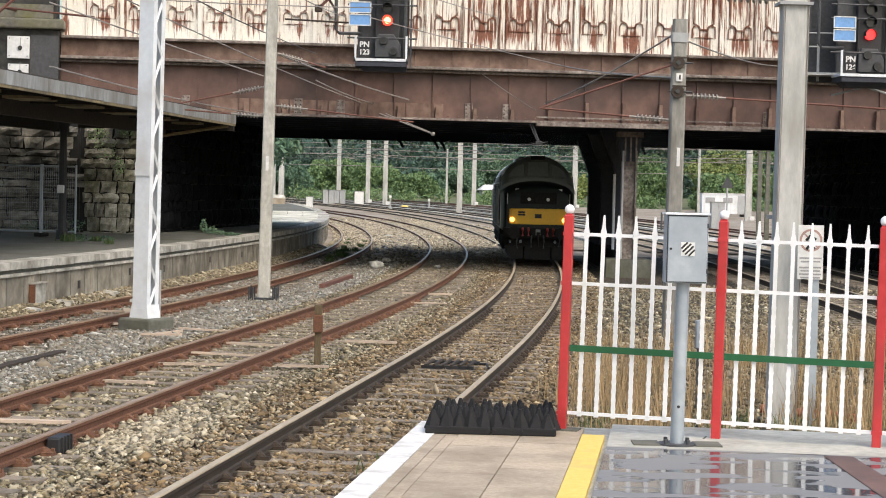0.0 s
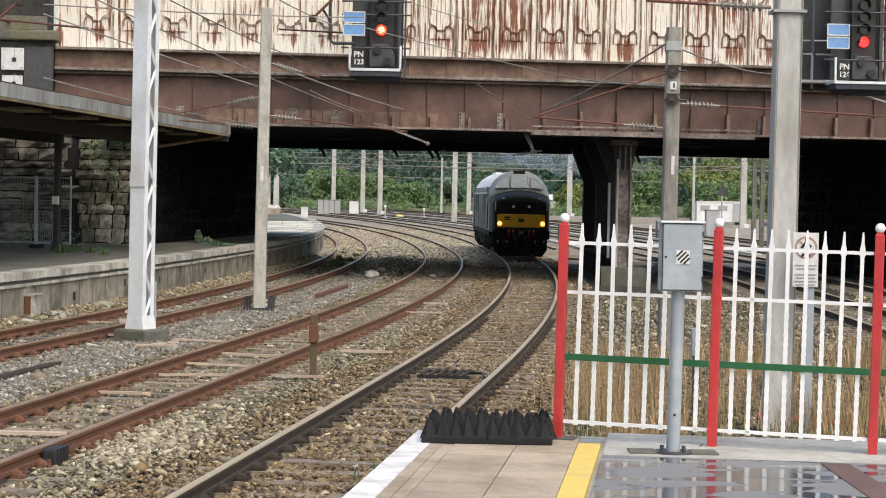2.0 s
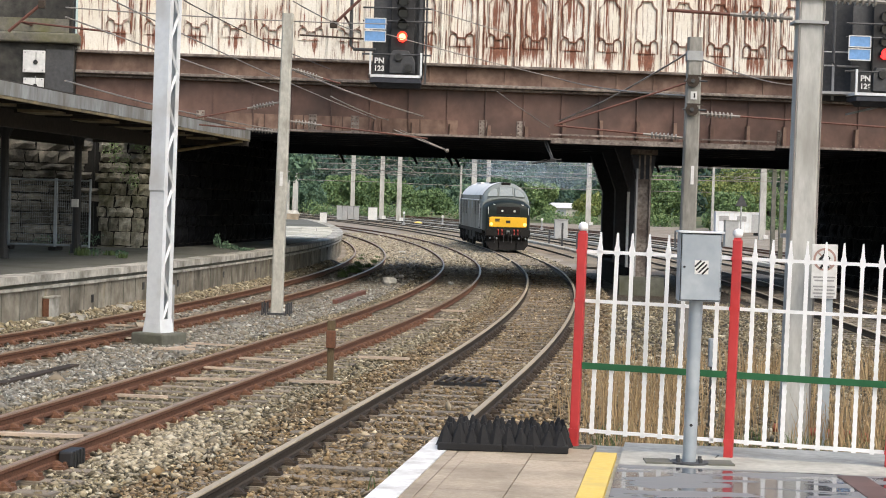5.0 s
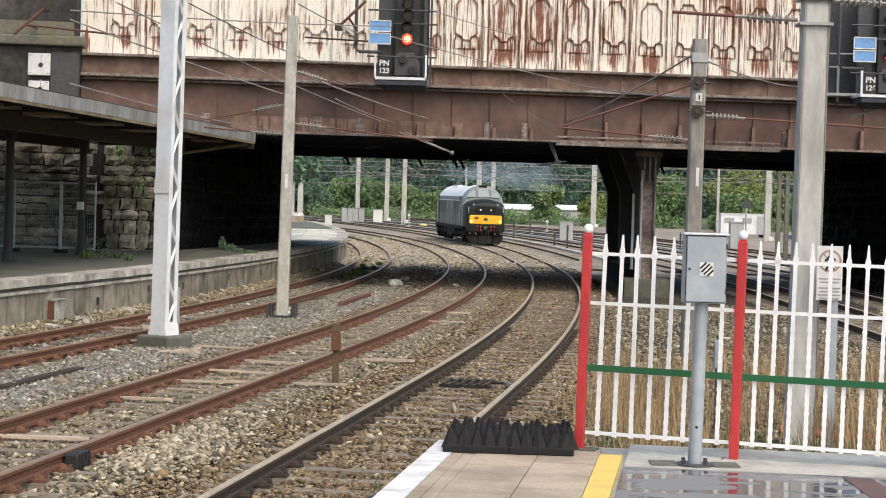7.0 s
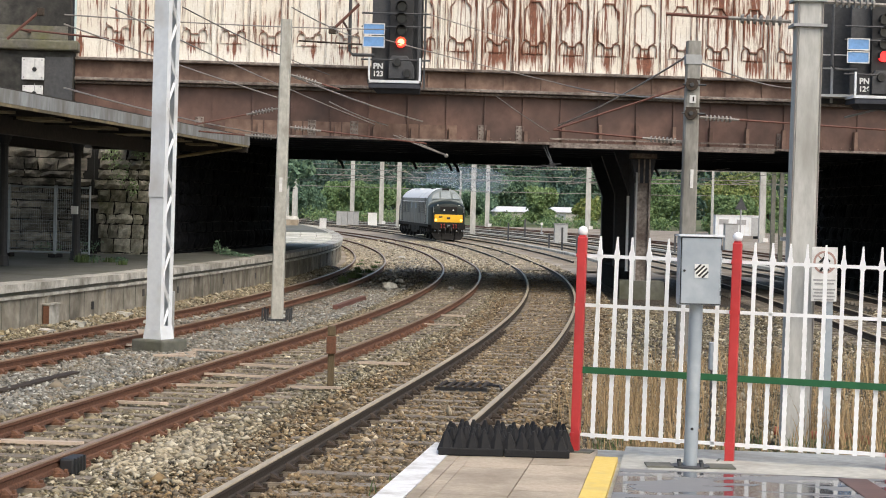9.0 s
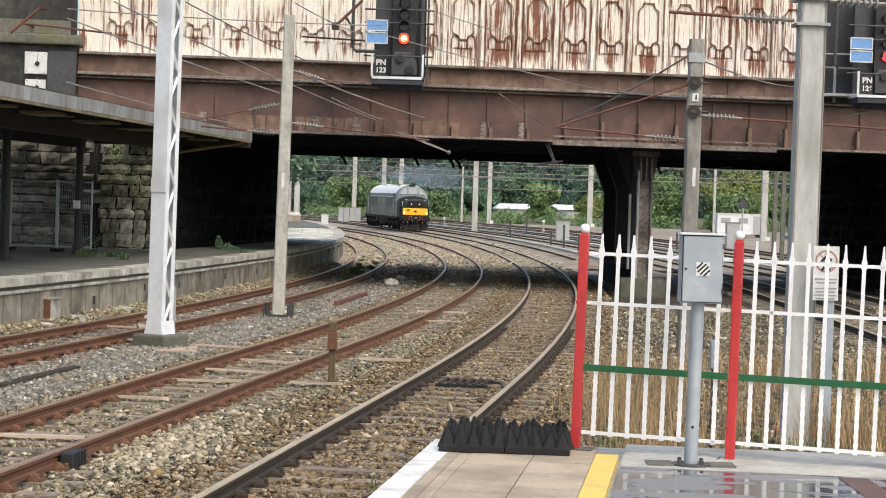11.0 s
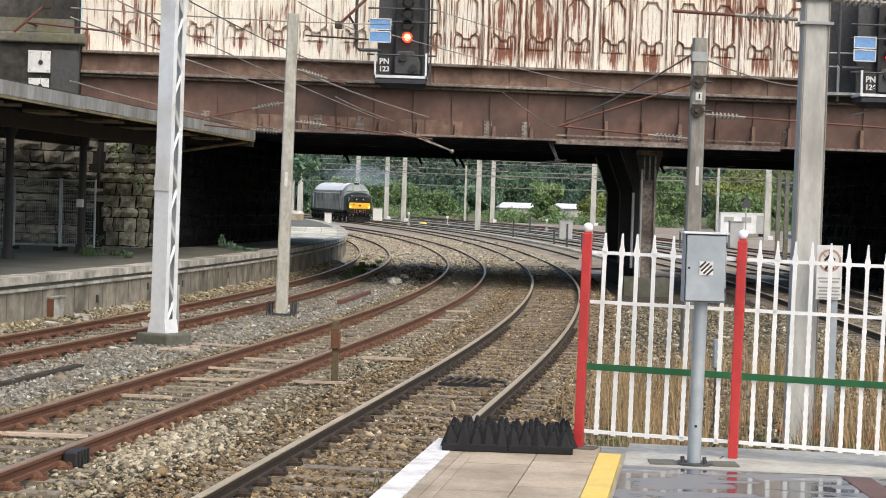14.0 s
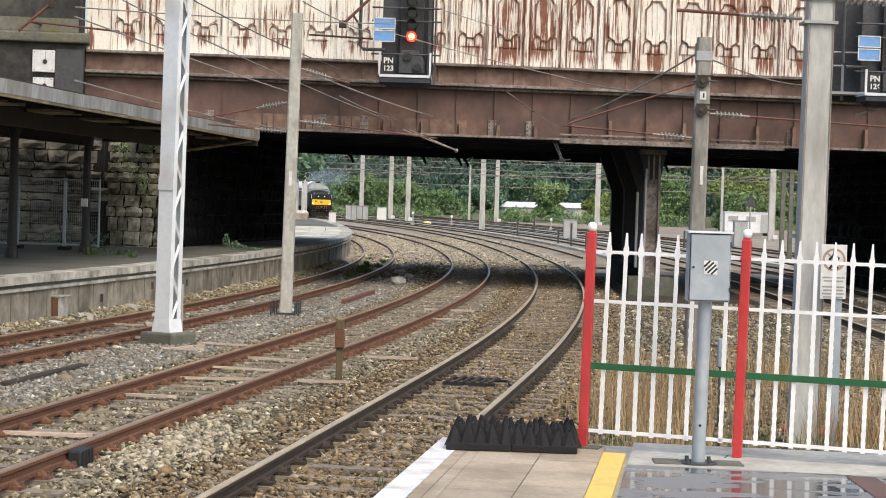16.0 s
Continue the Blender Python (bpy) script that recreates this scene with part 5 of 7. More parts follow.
            for sd in (-1, 1):
                ring = [(0.66, 0.59), (0.69, 0.59), (0.69, 0.56), (0.82, 0.55), (0.82, 0.46), (0.77, 0.4), (0.77, 0.16), (0.84, 0.14), (0.84, 0.0)]
                part("wheel", Shape().loft([[(sd * x, r * math.cos(k * math.pi / 12), r * math.sin(k * math.pi / 12)) for x, r in ring] for k in range(25)], closed=False, caps=False), "loco_black", axle, smooth=True)
            wheels.append((axle, y))
    return lo, wheels


def loco_travel(t):
    """How far along the main line the nose has come."""
    return 71.6 + 7.3 * t + 0.11 * t * t


def loco_pose(t):
    s = loco_travel(t) + 9.36
    a, _ = MAIN.at(s - 5.64)
    b, _ = MAIN.at(s + 5.64)
    d = a - b
    flat = math.hypot(d.x, d.y)
    c = (a + b) / 2
    return pose(c.x, c.y, c.z, math.degrees(math.atan2(d.z, flat)), 0, math.degrees(math.atan2(-d.x, d.y)))


# ---- masts and poles ----
def build_lattice_mast():
    """White latticed steel mast, two channels laced together."""
    ms = thing("lattice_mast", pose(-5.48, 36.6, -0.215, 0, 0.5, -28) @ Matrix.Diagonal((0.9, 0.9, 1, 1)), "white painted steel lattice mast on a concrete footing", "mast")
    part("footing", Shape().box((0.03, 0, 0.08), (0.80, 0.86, 0.34)), "plat_top", ms, bevel=0.04)
    h = 8.4
    for y in (-0.2, 0.2):
        part("channel", Shape().loft([[(-0.18, y, z), (0.18, y, z), (0.18, y * 0.4, z), (0.165, y * 0.4, z), (0.165, y * 0.92, z), (-0.165, y * 0.92, z), (-0.165, y * 0.4, z), (-0.18, y * 0.4, z)] for z in (0.2, h + 0.2)]), "white_steel", ms)
    n = 8
    for sx in (-0.15, 0.15):
        for i in range(n):
            z0, z1 = 0.35 + i * h / n, 0.35 + (i + 1) * h / n
            zm = (z0 + z1) / 2
            for a, b in (((-0.15, z0), (0.15, zm)), ((0.15, zm), (-0.15, z1))):
                part("lacing_bar", Shape().rod((sx, a[0], a[1]), (sx, b[0], b[1]), 0.038, n=4), "white_steel", ms)
    for z in (0.3, 3.0):
        part("batten_plate", Shape().box((0, -0.215, z), (0.37, 0.012, 0.25)), "white_steel", ms)
    part("foot_gusset", Shape().loft([[(-0.235, -0.225, 0.22), (0.235, -0.225, 0.22), (0.235, 0.225, 0.22), (-0.235, 0.225, 0.22)], [(-0.186, -0.21, 0.5), (0.186, -0.21, 0.5), (0.186, 0.21, 0.5), (-0.186, 0.21, 0.5)]], caps=False), "white_steel", ms)


def pole_concrete(name, x, y, z, w, d, height, label, lean=0.0, turn=0.0, group="concrete masts", mat="concrete"):
    p = thing(name, pose(x, y, z, 0, lean, turn), label, "mast", group)
    c = 0.03
    def sq(k, zz):
        a, b = w / 2 * k, d / 2 * k
        return [(-a + c, -b, zz), (a - c, -b, zz), (a, -b + c, zz), (a, b - c, zz), (a - c, b, zz), (-a + c, b, zz), (-a, b - c, zz), (-a, -b + c, zz)]
    part("shaft", Shape().loft([sq(1.08, 0), sq(0.94, height)]), mat, p)
    return p


def insulator_arm(owner, a, b, name="registration_arm"):
    """A rusty tube with a ribbed insulator at its root."""
    a, b = Vector(a), Vector(b)
    u = (b - a).normalized()
    L = (b - a).length
    part(name, Shape().rod(a + u * min(0.75, L * 0.4), b, 0.022, n=6), "rust_tube", owner, "rusty tube")
    s = Shape().rod(a, a + u * 0.75, 0.025, n=6)
    for i in range(7):
        s.rod(a + u * (0.12 + i * 0.075), a + u * (0.15 + i * 0.075), 0.065, 0.05, n=10)
    part("insulator", s, "insulator", owner, "ribbed grey insulator")


def build_poles():
    a = pole_concrete("overhead_mast", -4.2, 46.75, -0.2, 0.26, 0.29, 7.15, "grey concrete overhead-line mast with bolted foot", 0.6)
    part("foot_flange", Shape().box((0, 0, 0.06), (0.42, 0.42, 0.05)), "dark_steel", a)
    for sx in (-0.27, -0.2, 0.2, 0.27):
        for sy in (-0.25, 0.25):
            part("foot_bolt", Shape().rod((sx * 1.2, sy, -0.05), (sx * 1.2, sy, 0.26 + 0.3 * abs(sx)), 0.02, n=6), "dark_steel", a)
    part("marker_strip", Shape().box((0.0, -0.16, 3.25), (0.07, 0.01, 0.34)), "white_plate", a)
    insulator_arm(a, (-0.15, 0, 5.05), (-2.1, 0, 4.6))
    insulator_arm(a, (-0.15, 0, 4.35), (-2.0, 0, 4.45))
    insulator_arm(a, (0.15, 0, 4.62), (3.4, 0.3, 4.35))
    insulator_arm(a, (0.15, 0, 5.85), (1.3, 0, 5.55))
    b = pole_concrete("overhead_mast", 4.11, 23.75, -0.3, 0.295, 0.295, 9.5, "tall grey concrete mast behind the platform fence", 0.35, mat="concrete_pale")
    for z in (5.15, 5.45):
        part("steel_strap", Shape().box((0, 0, z), (0.40, 0.40, 0.035)), "grey_paint", b)
    part("earth_wire", Shape().rod((0.165, -0.13, 0), (0.150, -0.13, 9), 0.010, n=5).rod((-0.15, -0.165, 0), (-0.135, -0.155, 9), 0.010, n=5), "wire_pale", b)
    part("edge_bracket", Shape().box((0, 0.19, 2.6), (0.42, 0.03, 0.05)), "grey_paint", b)
    insulator_arm(b, (0.2, 0, 5.45), (1.7, 0.1, 5.42))
    insulator_arm(b, (-0.2, 0, 5.2), (-1.7, 0, 5.25))
    c = pole_concrete("overhead_mast", 4.36, 37.5, -0.2, 0.28, 0.28, 6.05, "weathered concrete overhead mast with pulley wheels", 0.35, mat="concrete_dirty")
    part("head_plate", Shape().box((0, 0, 5.7), (0.30, 0.30, 0.18)), "grey_paint", c)
    for z in (4.68, 5.22):
        pw = part("pulley", Shape().rod((-0.03, -0.22, z), (-0.03, -0.16, z), 0.12, n=16), "rail_brown", c, "dark rusty pulley wheel")
        part("hub", Shape().rod((-0.03, -0.25, z), (-0.03, -0.22, z), 0.04, n=8), "dark_steel", pw)
        part("guard", Shape().box((0.02, -0.2, z + 0.1), (0.3, 0.05, 0.03)), "rail_brown", pw)
        part("axle", Shape().rod((-0.2, -0.19, z), (0.24, -0.19, z), 0.02, n=6), "dark_steel", c)
    part("number_plate", Shape().box((0, -0.16, 4.95), (0.12, 0.01, 0.15)), "white_plate", c)
    part("plate_mark", Shape().box((0.01, -0.168, 4.95), (0.03, 0.004, 0.09)), "ink", c)
    part("marker_strip", Shape().box((0.03, -0.155, 3.45), (0.06, 0.01, 0.35)), "white_plate", c)
    insulator_arm(c, (0.16, 0, 4.62), (4.6, 0, 4.45))
    insulator_arm(c, (-0.16, 0, 4.15), (-2.6, 0, 4.3))
    part("stay", Shape().rod((-0.1, 0, 5.2), (-2.6, 0, 4.3), 0.02, n=5), "rust_tube", c)


def wires():
    def run(pts, r=0.011, mat="wire", sag=0.006, label="thin overhead line wire"):
        out = []
        for a, b in zip(pts[:-1], pts[1:]):
            a, b = Vector(a), Vector(b)
            for i in range(12):
                u = i / 12
                out.append(a.lerp(b, u) - Vector((0, 0, sag * (b - a).length * 4 * u * (1 - u))))
        out.append(Vector(pts[-1]))
        tagged(part("overhead_wire", Shape().tube(out, r, 5), mat), label, "wire", "overhead wires")

    def over(line, s0, s1, z0, z1, off=0.0, r=0.011, mat="wire"):
        pts = []
        for i in range(5):
            u = i / 4
            p, _ = line.at(s0 + (s1 - s0) * u, off)
            pts.append((p.x, p.y, z0 + (z1 - z0) * u + p.z))
        run(pts, r, mat, 0.002)

    for ln in (MAIN, SECOND, FOURTH, FIFTH):
        over(ln, 80, 300, 4.5, 5.1, 0, 0.012, "wire")
        over(ln, 84, 300, 4.9, 6.4, 0, 0.013, "wire")
    # stays and feeders before the bridge face
    for a, b, r in (((-8.00, 40.0, 4.83), (-5.9, 64.0, 4.82), 0.016), ((-8.03, 40.0, 6.12), (-4.30, 46.6, 5.10), 0.014), ((-7.45, 42.0, 6.68), (-2.56, 60.0, 5.09), 0.014), ((-3.78, 44.0, 6.97), (-2.97, 58.0, 7.50), 0.012),
                    ((-9.03, 45.0, 6.78), (-2.25, 59.0, 7.88), 0.014), ((-4.08, 46.8, 5.67), (-1.15, 62.0, 5.30), 0.020), ((-3.29, 50.0, 5.21), (-2.24, 62.0, 5.15), 0.014), ((-1.04, 55.0, 8.01), (1.50, 60.0, 7.77), 0.012),
                    ((1.50, 60.0, 7.77), (1.52, 60.0, 6.81), 0.014), ((-2.19, 56.0, 7.33), (2.98, 62.0, 6.62), 0.014), ((1.06, 58.0, 5.92), (2.9, 63.95, 5.15), 0.012),
                    ((4.4, 37.5, 5.5), (10.7, 64.0, 6.75), 0.016), ((3.10, 62.0, 5.28), (4.30, 38.0, 5.58), 0.018), 
                    ((-5.36, 38.0, 6.32), (-3.70, 56.0, 6.29), 0.011), ((2.98, 62, 6.62), (4.3, 37.5, 4.75), 0.016)):
        a, b = Vector(a), Vector(b)
        run([a, b], r * 1.15, "wire_pale" if r > 0.0115 else "wire", 0.004)
    # feeders and span wires across the yard
    for y, z, tilt, r in ((205, 5.6, 0.1, 0.03), (210, 6.3, -0.1, 0.03), (216, 7.0, 0.2, 0.03), (222, 4.6, 0.1, 0.03), (160, 4.9, 0.15, 0.022), (165, 6.4, -0.2, 0.022), (230, 8.2, 0.2, 0.03), (240, 9.0, 0.0, 0.03)):
        run([(-45, y + 14, z + 1.0 - tilt), (-9, y, z + 0.3), (14, y - 4, z + tilt), (60, y - 12, z + 0.8 + tilt)], r, "wire_pale", 0.004)




# ---- beyond the bridge ----
def leaf_cloud(name, material, blobs, seed, leaf=0.5, per=260):
    """A crown of many small leaf clumps, gathered in uneven masses."""
    rng = np.random.default_rng(seed)
    vs = []
    for (x, y, z, r, h) in blobs:
        k = per
        d = rng.normal(size=(k, 3))
        d /= np.linalg.norm(d, axis=1)[:, None]
        rad = (0.55 + 0.5 * rng.random(k)) * (1 + 0.25 * np.sin(d[:, 0] * 5 + x) * np.cos(d[:, 2] * 4 + z))
        p = np.array([x, y, z]) + d * rad[:, None] * np.array([r, r, h])
        a, b = rng.normal(size=(k, 3)), rng.normal(size=(k, 3))
        a += d * 0.2
        a /= np.linalg.norm(a, axis=1)[:, None]
        b -= a * (a * b).sum(1)[:, None]
        b /= np.linalg.norm(b, axis=1)[:, None]
        s = leaf * (0.5 + rng.random(k))[:, None]
        q = np.stack([p - a * s, p - b * s * 0.55 + a * 0.1 * s, p + a * s, p + b * s * 0.55], 1)
        vs.append(q.reshape(-1, 3))
    v = np.concatenate(vs)
    n = len(v) // 4
    me = bpy.data.meshes.new(name)
    me.vertices.add(len(v))
    me.vertices.foreach_set("co", v.reshape(-1))
    me.loops.add(n * 4)
    me.loops.foreach_set("vertex_index", np.arange(n * 4))
    me.polygons.add(n)
    me.polygons.foreach_set("loop_start", np.arange(0, n * 4, 4))
    me.update(calc_edges=True)
    me.materials.append(M[material])
    return me


def leafy(name, tones):
    m, t, b = nodes(name)
    g = t.nodes.new("ShaderNodeNewGeometry")
    c = ramp(t, g.outputs["Random Per Island"], [(i / (len(tones) - 1), x) for i, x in enumerate(tones)])
    c = mix(t, ramp(t, noise_of(t, coords(t, "world", (1, 1, 1)), 0.12, 4), [(0.35, (0, 0, 0)), (0.7, (0.6, 0.6, 0.6))]), c, tones[0])
    t.links.new(c, b.inputs["Base Color"])
    b.inputs["Roughness"].default_value = 0.7
    return m


M.update(
    leaf_dark=leafy("dark_woodland_leaves", [(0.06, 0.12, 0.08), (0.105, 0.185, 0.11), (0.17, 0.255, 0.14)]),
    leaf_mid=leafy("green_leaves", [(0.09, 0.16, 0.07), (0.15, 0.24, 0.09), (0.23, 0.31, 0.12)]),
    leaf_bright=leafy("fresh_green_leaves", [(0.13, 0.215, 0.085), (0.21, 0.305, 0.125), (0.29, 0.37, 0.165)]),
    leaf_gold=leafy("yellowing_leaves", [(0.10, 0.15, 0.05), (0.21, 0.27, 0.075), (0.30, 0.30, 0.10)]),
    # dark bluish tones paint the shade low in the wood
    leaf_shaded=leafy("deep_shaded_wood_leaves", [(0.035, 0.075, 0.06), (0.06, 0.115, 0.085), (0.10, 0.165, 0.105)]),
    straw=leafy("dry_grass", [(0.30, 0.195, 0.095), (0.52, 0.38, 0.20), (0.17, 0.11, 0.055)]),
    weed=leafy("green_weeds", [(0.06, 0.10, 0.03), (0.11, 0.16, 0.05)]),
    meadow=surf("rough_grass", (0.07, 0.095, 0.035), (0.12, 0.14, 0.055), 0.95, 0, 0.15, 2.5, (0.17, 0.14, 0.07), 0.3, 0.4),
)


def build_tree(x, y, z, height, width, material, label, seed, leaf=0.45, masses=16, per=240):
    rng = random.Random(seed)
    t = thing("tree", pose(x, y, z), label, "tree", "trees beyond the yard")
    tr = Shape().rod((0, 0, 0), (0.1, 0, height * 0.45), height * 0.022, height * 0.013, 7)
    for i in range(5):
        a = rng.uniform(0, 6.28)
        tr.rod((0.05, 0, height * (0.25 + 0.04 * i)), (math.cos(a) * width * 0.3, math.sin(a) * width * 0.3, height * (0.5 + 0.07 * i)), height * 0.009, height * 0.003, 5)
    part("trunk", tr, "bark", t)
    blobs = []
    for i in range(masses):
        u = rng.random()
        a, rr = rng.uniform(0, 6.28), width * 0.5 * math.sqrt(rng.random()) * (1 - 0.6 * abs(u - 0.35))
        r = width * rng.uniform(0.13, 0.22)
        blobs.append((math.cos(a) * rr, math.sin(a) * rr, height * (0.22 + 0.7 * u), r, r * rng.uniform(0.7, 1.0)))
    cr = new("crown", leaf_cloud("crown", material, blobs, seed, leaf, per))
    cr.parent = t
    return t


def build_distance():
    # a wooded bank closes the view
    rng = random.Random(11)
    # the two nearest rows wear the shade-dark leaves, rows behind the lighter ones
    for row, (y, z, hh, mat, leaf) in enumerate(((330, 1.0, 8, "leaf_shaded", 0.4), (370, 3.0, 14, "leaf_shaded", 0.55), (420, 6.0, 18, "leaf_mid", 0.6), (480, 12, 20, "leaf_dark", 0.7), (540, 20, 22, "leaf_mid", 0.8))):
        blobs = []
        x = -150
        while x < 130:
            for k in range(3):
                r = rng.uniform(3.0, 5.5) * (1 + row * 0.15)
                blobs.append((x + rng.uniform(-3, 3), y + rng.uniform(-6, 6), z + hh * (0.15 + 0.33 * k) + rng.uniform(-1.2, 1.2), r, r * 0.8))
            x += 5.5
        ob = new("woodland", leaf_cloud("woodland", mat, blobs, 30 + row, leaf, 330))
        tagged(ob, "dense green wood on the rising bank", "woodland", kind="stuff")
    bank = Shape()
    bank.add([(-400, 300, 0.9), (400, 300, 0.9), (400, 380, 2), (-400, 380, 2), (400, 620, 34), (-400, 620, 34), (400, 800, 50), (-400, 800, 50)], [(0, 1, 2, 3), (3, 2, 4, 5), (5, 4, 6, 7)])
    tagged(part("bank", bank, "meadow"), "rough grassy bank behind the yard", "ground", kind="structure")
    v = Shape()
    v.add([(-80, 232, 0.5), (120, 196, 0.3), (160, 304, 1.9), (-100, 304, 1.9)], [(0, 1, 2, 3)])
    tagged(part("verge", v, "meadow"), "weedy verge beyond the lines", "ground", kind="structure")
    trees = [(10.7, 250, 4.5, 4.4, "leaf_bright"), (16.4, 246, 3.4, 3.6, "leaf_gold"), (25, 258, 6.5, 9, "leaf_mid"), (33, 240, 7, 8, "leaf_gold"), (40, 255, 9, 9, "leaf_bright"), (22, 290, 9, 9, "leaf_dark"), (-9, 262, 4.4, 6.5, "leaf_mid"), (-4, 268, 3.4, 6, "leaf_mid"),
             (-15, 275, 5.4, 8, "leaf_mid"), (-27, 262, 5, 8, "leaf_mid"), (-20, 255, 4.4, 6, "leaf_dark"), (2, 285, 4, 8, "leaf_dark"), (8, 300, 6, 9, "leaf_dark"), (48, 235, 10, 9, "leaf_bright"), (56, 250, 11, 10, "leaf_gold"), (30, 215, 3.8, 6, "leaf_mid"), (36, 200, 4.6, 6, "leaf_bright")]
    for i, (x, y, h, w, mat) in enumerate(trees):
        build_tree(x, y, rise(y) - 0.1, h, w, mat, "bushy green tree beyond the railway yard", 50 + i, 0.19, 26, 520)
    # low scrub
    blobs = []
    for i in range(90):
        x = rng.uniform(-45, 62)
        blobs.append((x, 226 - x * 0.18 + rng.uniform(0, 30), 1.2 + rng.uniform(0, 0.5), rng.uniform(0.7, 1.8), rng.uniform(0.5, 1.1)))
    tagged(new("scrub", leaf_cloud("scrub", "leaf_mid", blobs, 90, 0.15, 220)), "low green scrub along the verge", "scrub", kind="stuff")


def shed(x, y, z, w, d, h, roof, wall, label):
    b = thing("shed", pose(x, y, z, 0, 0, 4), label, "building", "low buildings")
    part("wall", Shape().box((0, 0, h / 2), (w, d, h)), wall, b)
    part("roof", Shape().loft([[(-w / 2 - 0.3, -d / 2 - 0.3, h), (w / 2 + 0.3, -d / 2 - 0.3, h), (w / 2 + 0.3, d / 2 + 0.3, h), (-w / 2 - 0.3, d / 2 + 0.3, h)], [(-w / 2 + 0.5, -0.3, h + 0.75), (w / 2 - 0.5, -0.3, h + 0.75), (w / 2 - 0.5, 0.3, h + 0.75), (-w / 2 + 0.5, 0.3, h + 0.75)]]), roof, b)
    for i in range(int(w / 3)):
        part("window", Shape().box((-w / 2 + 1.6 + i * 3, -d / 2 - 0.03, h * 0.55), (1.3, 0.06, 0.8)), "loco_glass", b)
    return b


def build_yard():
    shed(7.8, 275, 1.15, 5.4, 5, 1.35, "white_plate", "concrete", "low shed with a white roof behind bushes")
    shed(15.3, 285, 1.25, 4.4, 5, 1.35, "white_plate", "concrete", "low shed with a white roof behind bushes")
    shed(-2.2, 290, 1.4, 5.6, 5, 1.5, "fascia", "concrete", "grey-roofed low shed in the grass")
    v = thing("site_cabin", pose(26.9, 190, rise(190) - 0.1, 0, 0, 3), "long low white site cabin beyond the lines", "cabin", "low buildings")
    part("body", Shape().box((0, 0, 1.2), (4.6, 2.2, 1.9)), "white_steel", v, bevel=0.04)
    part("roof", Shape().box((0, 0, 2.19), (4.75, 2.35, 0.08)), "white_plate", v)
    for k in range(9):
        part("cladding_rib", Shape().box((-2.0 + k * 0.5, -1.11, 1.2), (0.05, 0.03, 1.8)), "white_plate", v)
    for x, w, h, z in ((-1.5, 0.9, 0.5, 1.55), (0.2, 0.9, 0.5, 1.55)):
        part("window", Shape().box((x, -1.12, z), (w, 0.04, h)), "ink_grey", v, "grey shuttered window")
    part("door", Shape().box((1.55, -1.12, 1.15), (0.8, 0.04, 1.7)), "grey_paint", v, "pale grey door")
    for x in (-1.9, 0, 1.9):
        part("skid", Shape().box((x, 0, 0.12), (0.2, 2.0, 0.25)), "dark_steel", v)
    # masts beyond the bridge: place, height and thickness
    spots = [(-12.2, 230, 13, 0.46), (-8.5, 222, 13, 0.46), (-6.2, 210, 12, 0.46), (1.42, 175, 11, 0.45), (3.4, 222, 12, 0.46), (14.6, 220, 13, 0.46), (-12.95, 150, 5.4, 0.4), (-12.3, 150, 5.4, 0.4), (26.2, 170, 11, 0.5), (17.55, 110, 9, 0.22), (18.0, 110, 9, 0.22), (23.2, 180, 7.5, 0.22), (0.35, 230, 6.5, 0.24), (8.4, 128, 7, 0.18)]
    for i, (x, y, h, w) in enumerate(spots):
        p = thing("overhead_mast", pose(x, y, rise(y) - 0.2), "dark timber pole in the yard" if y == 110 else "pale concrete overhead-line mast in the yard", "mast", "concrete masts")
        part("shaft", Shape().loft([[(-w / 2 * k, -w / 2 * k, z), (w / 2 * k, -w / 2 * k, z), (w / 2 * k, w / 2 * k, z), (-w / 2 * k, w / 2 * k, z)] for k, z in ((1.1, 0), (0.85, h))]), "plat_top" if y == 110 else "concrete_pale", p)
        if w > 0.45:
            for dz, L in ((5.4, -2.6), (5.3, 2.2)):
                part("cantilever", Shape().rod((0, 0, dz), (L, 0.4, dz - 0.25), 0.03, n=5), "wire_pale", p)
                part("stay", Shape().rod((0, 0, dz + 1.1), (L, 0.4, dz - 0.2), 0.025, n=5), "wire_pale", p)
            part("foot_plate", Shape().box((0.3, -0.3, 0.35), (0.4, 0.25, 0.35)), "white_plate", p)
    # lineside cabinets
    for x, y, w, h, mat in ((-12.6, 212, 0.56, 1.5, "grey_paint"), (-12.0, 212, 0.56, 1.5, "grey_paint"), (-11.4, 212, 0.56, 1.5, "grey_paint"), (-10.8, 212, 0.56, 1.5, "grey_paint"), (-8.95, 210, 0.95, 1.45, "white_plate"), (-12.3, 182, 0.6, 1.1, "white_plate"), (7.9, 150, 1.0, 1.5, "grey_paint"), (19.4, 140, 0.95, 1.9, "grey_paint")):
        c = thing("equipment_cabinet", pose(x, y, rise(y) - 0.15), "grey steel lineside equipment cabinet" if mat == "grey_paint" else "pale lineside equipment cabinet", "cabinet", "lineside cabinets")
        part("body", Shape().box((0, 0, h / 2), (w, 0.8, h)), mat, c, bevel=0.03)
        for k in (-1, 1):
            part("door", Shape().box((k * w / 4, -0.42, h / 2), (w * 0.44, 0.03, h * 0.86)), mat, c)
        part("lid", Shape().box((0, 0, h + 0.03), (w + 0.1, 0.9, 0.06)), "fascia", c)
    b = thing("grit_bin", pose(-11.8, 141, rise(141) + PLAT - 0.35), "faded tan plastic bin on the platform end", "bin")
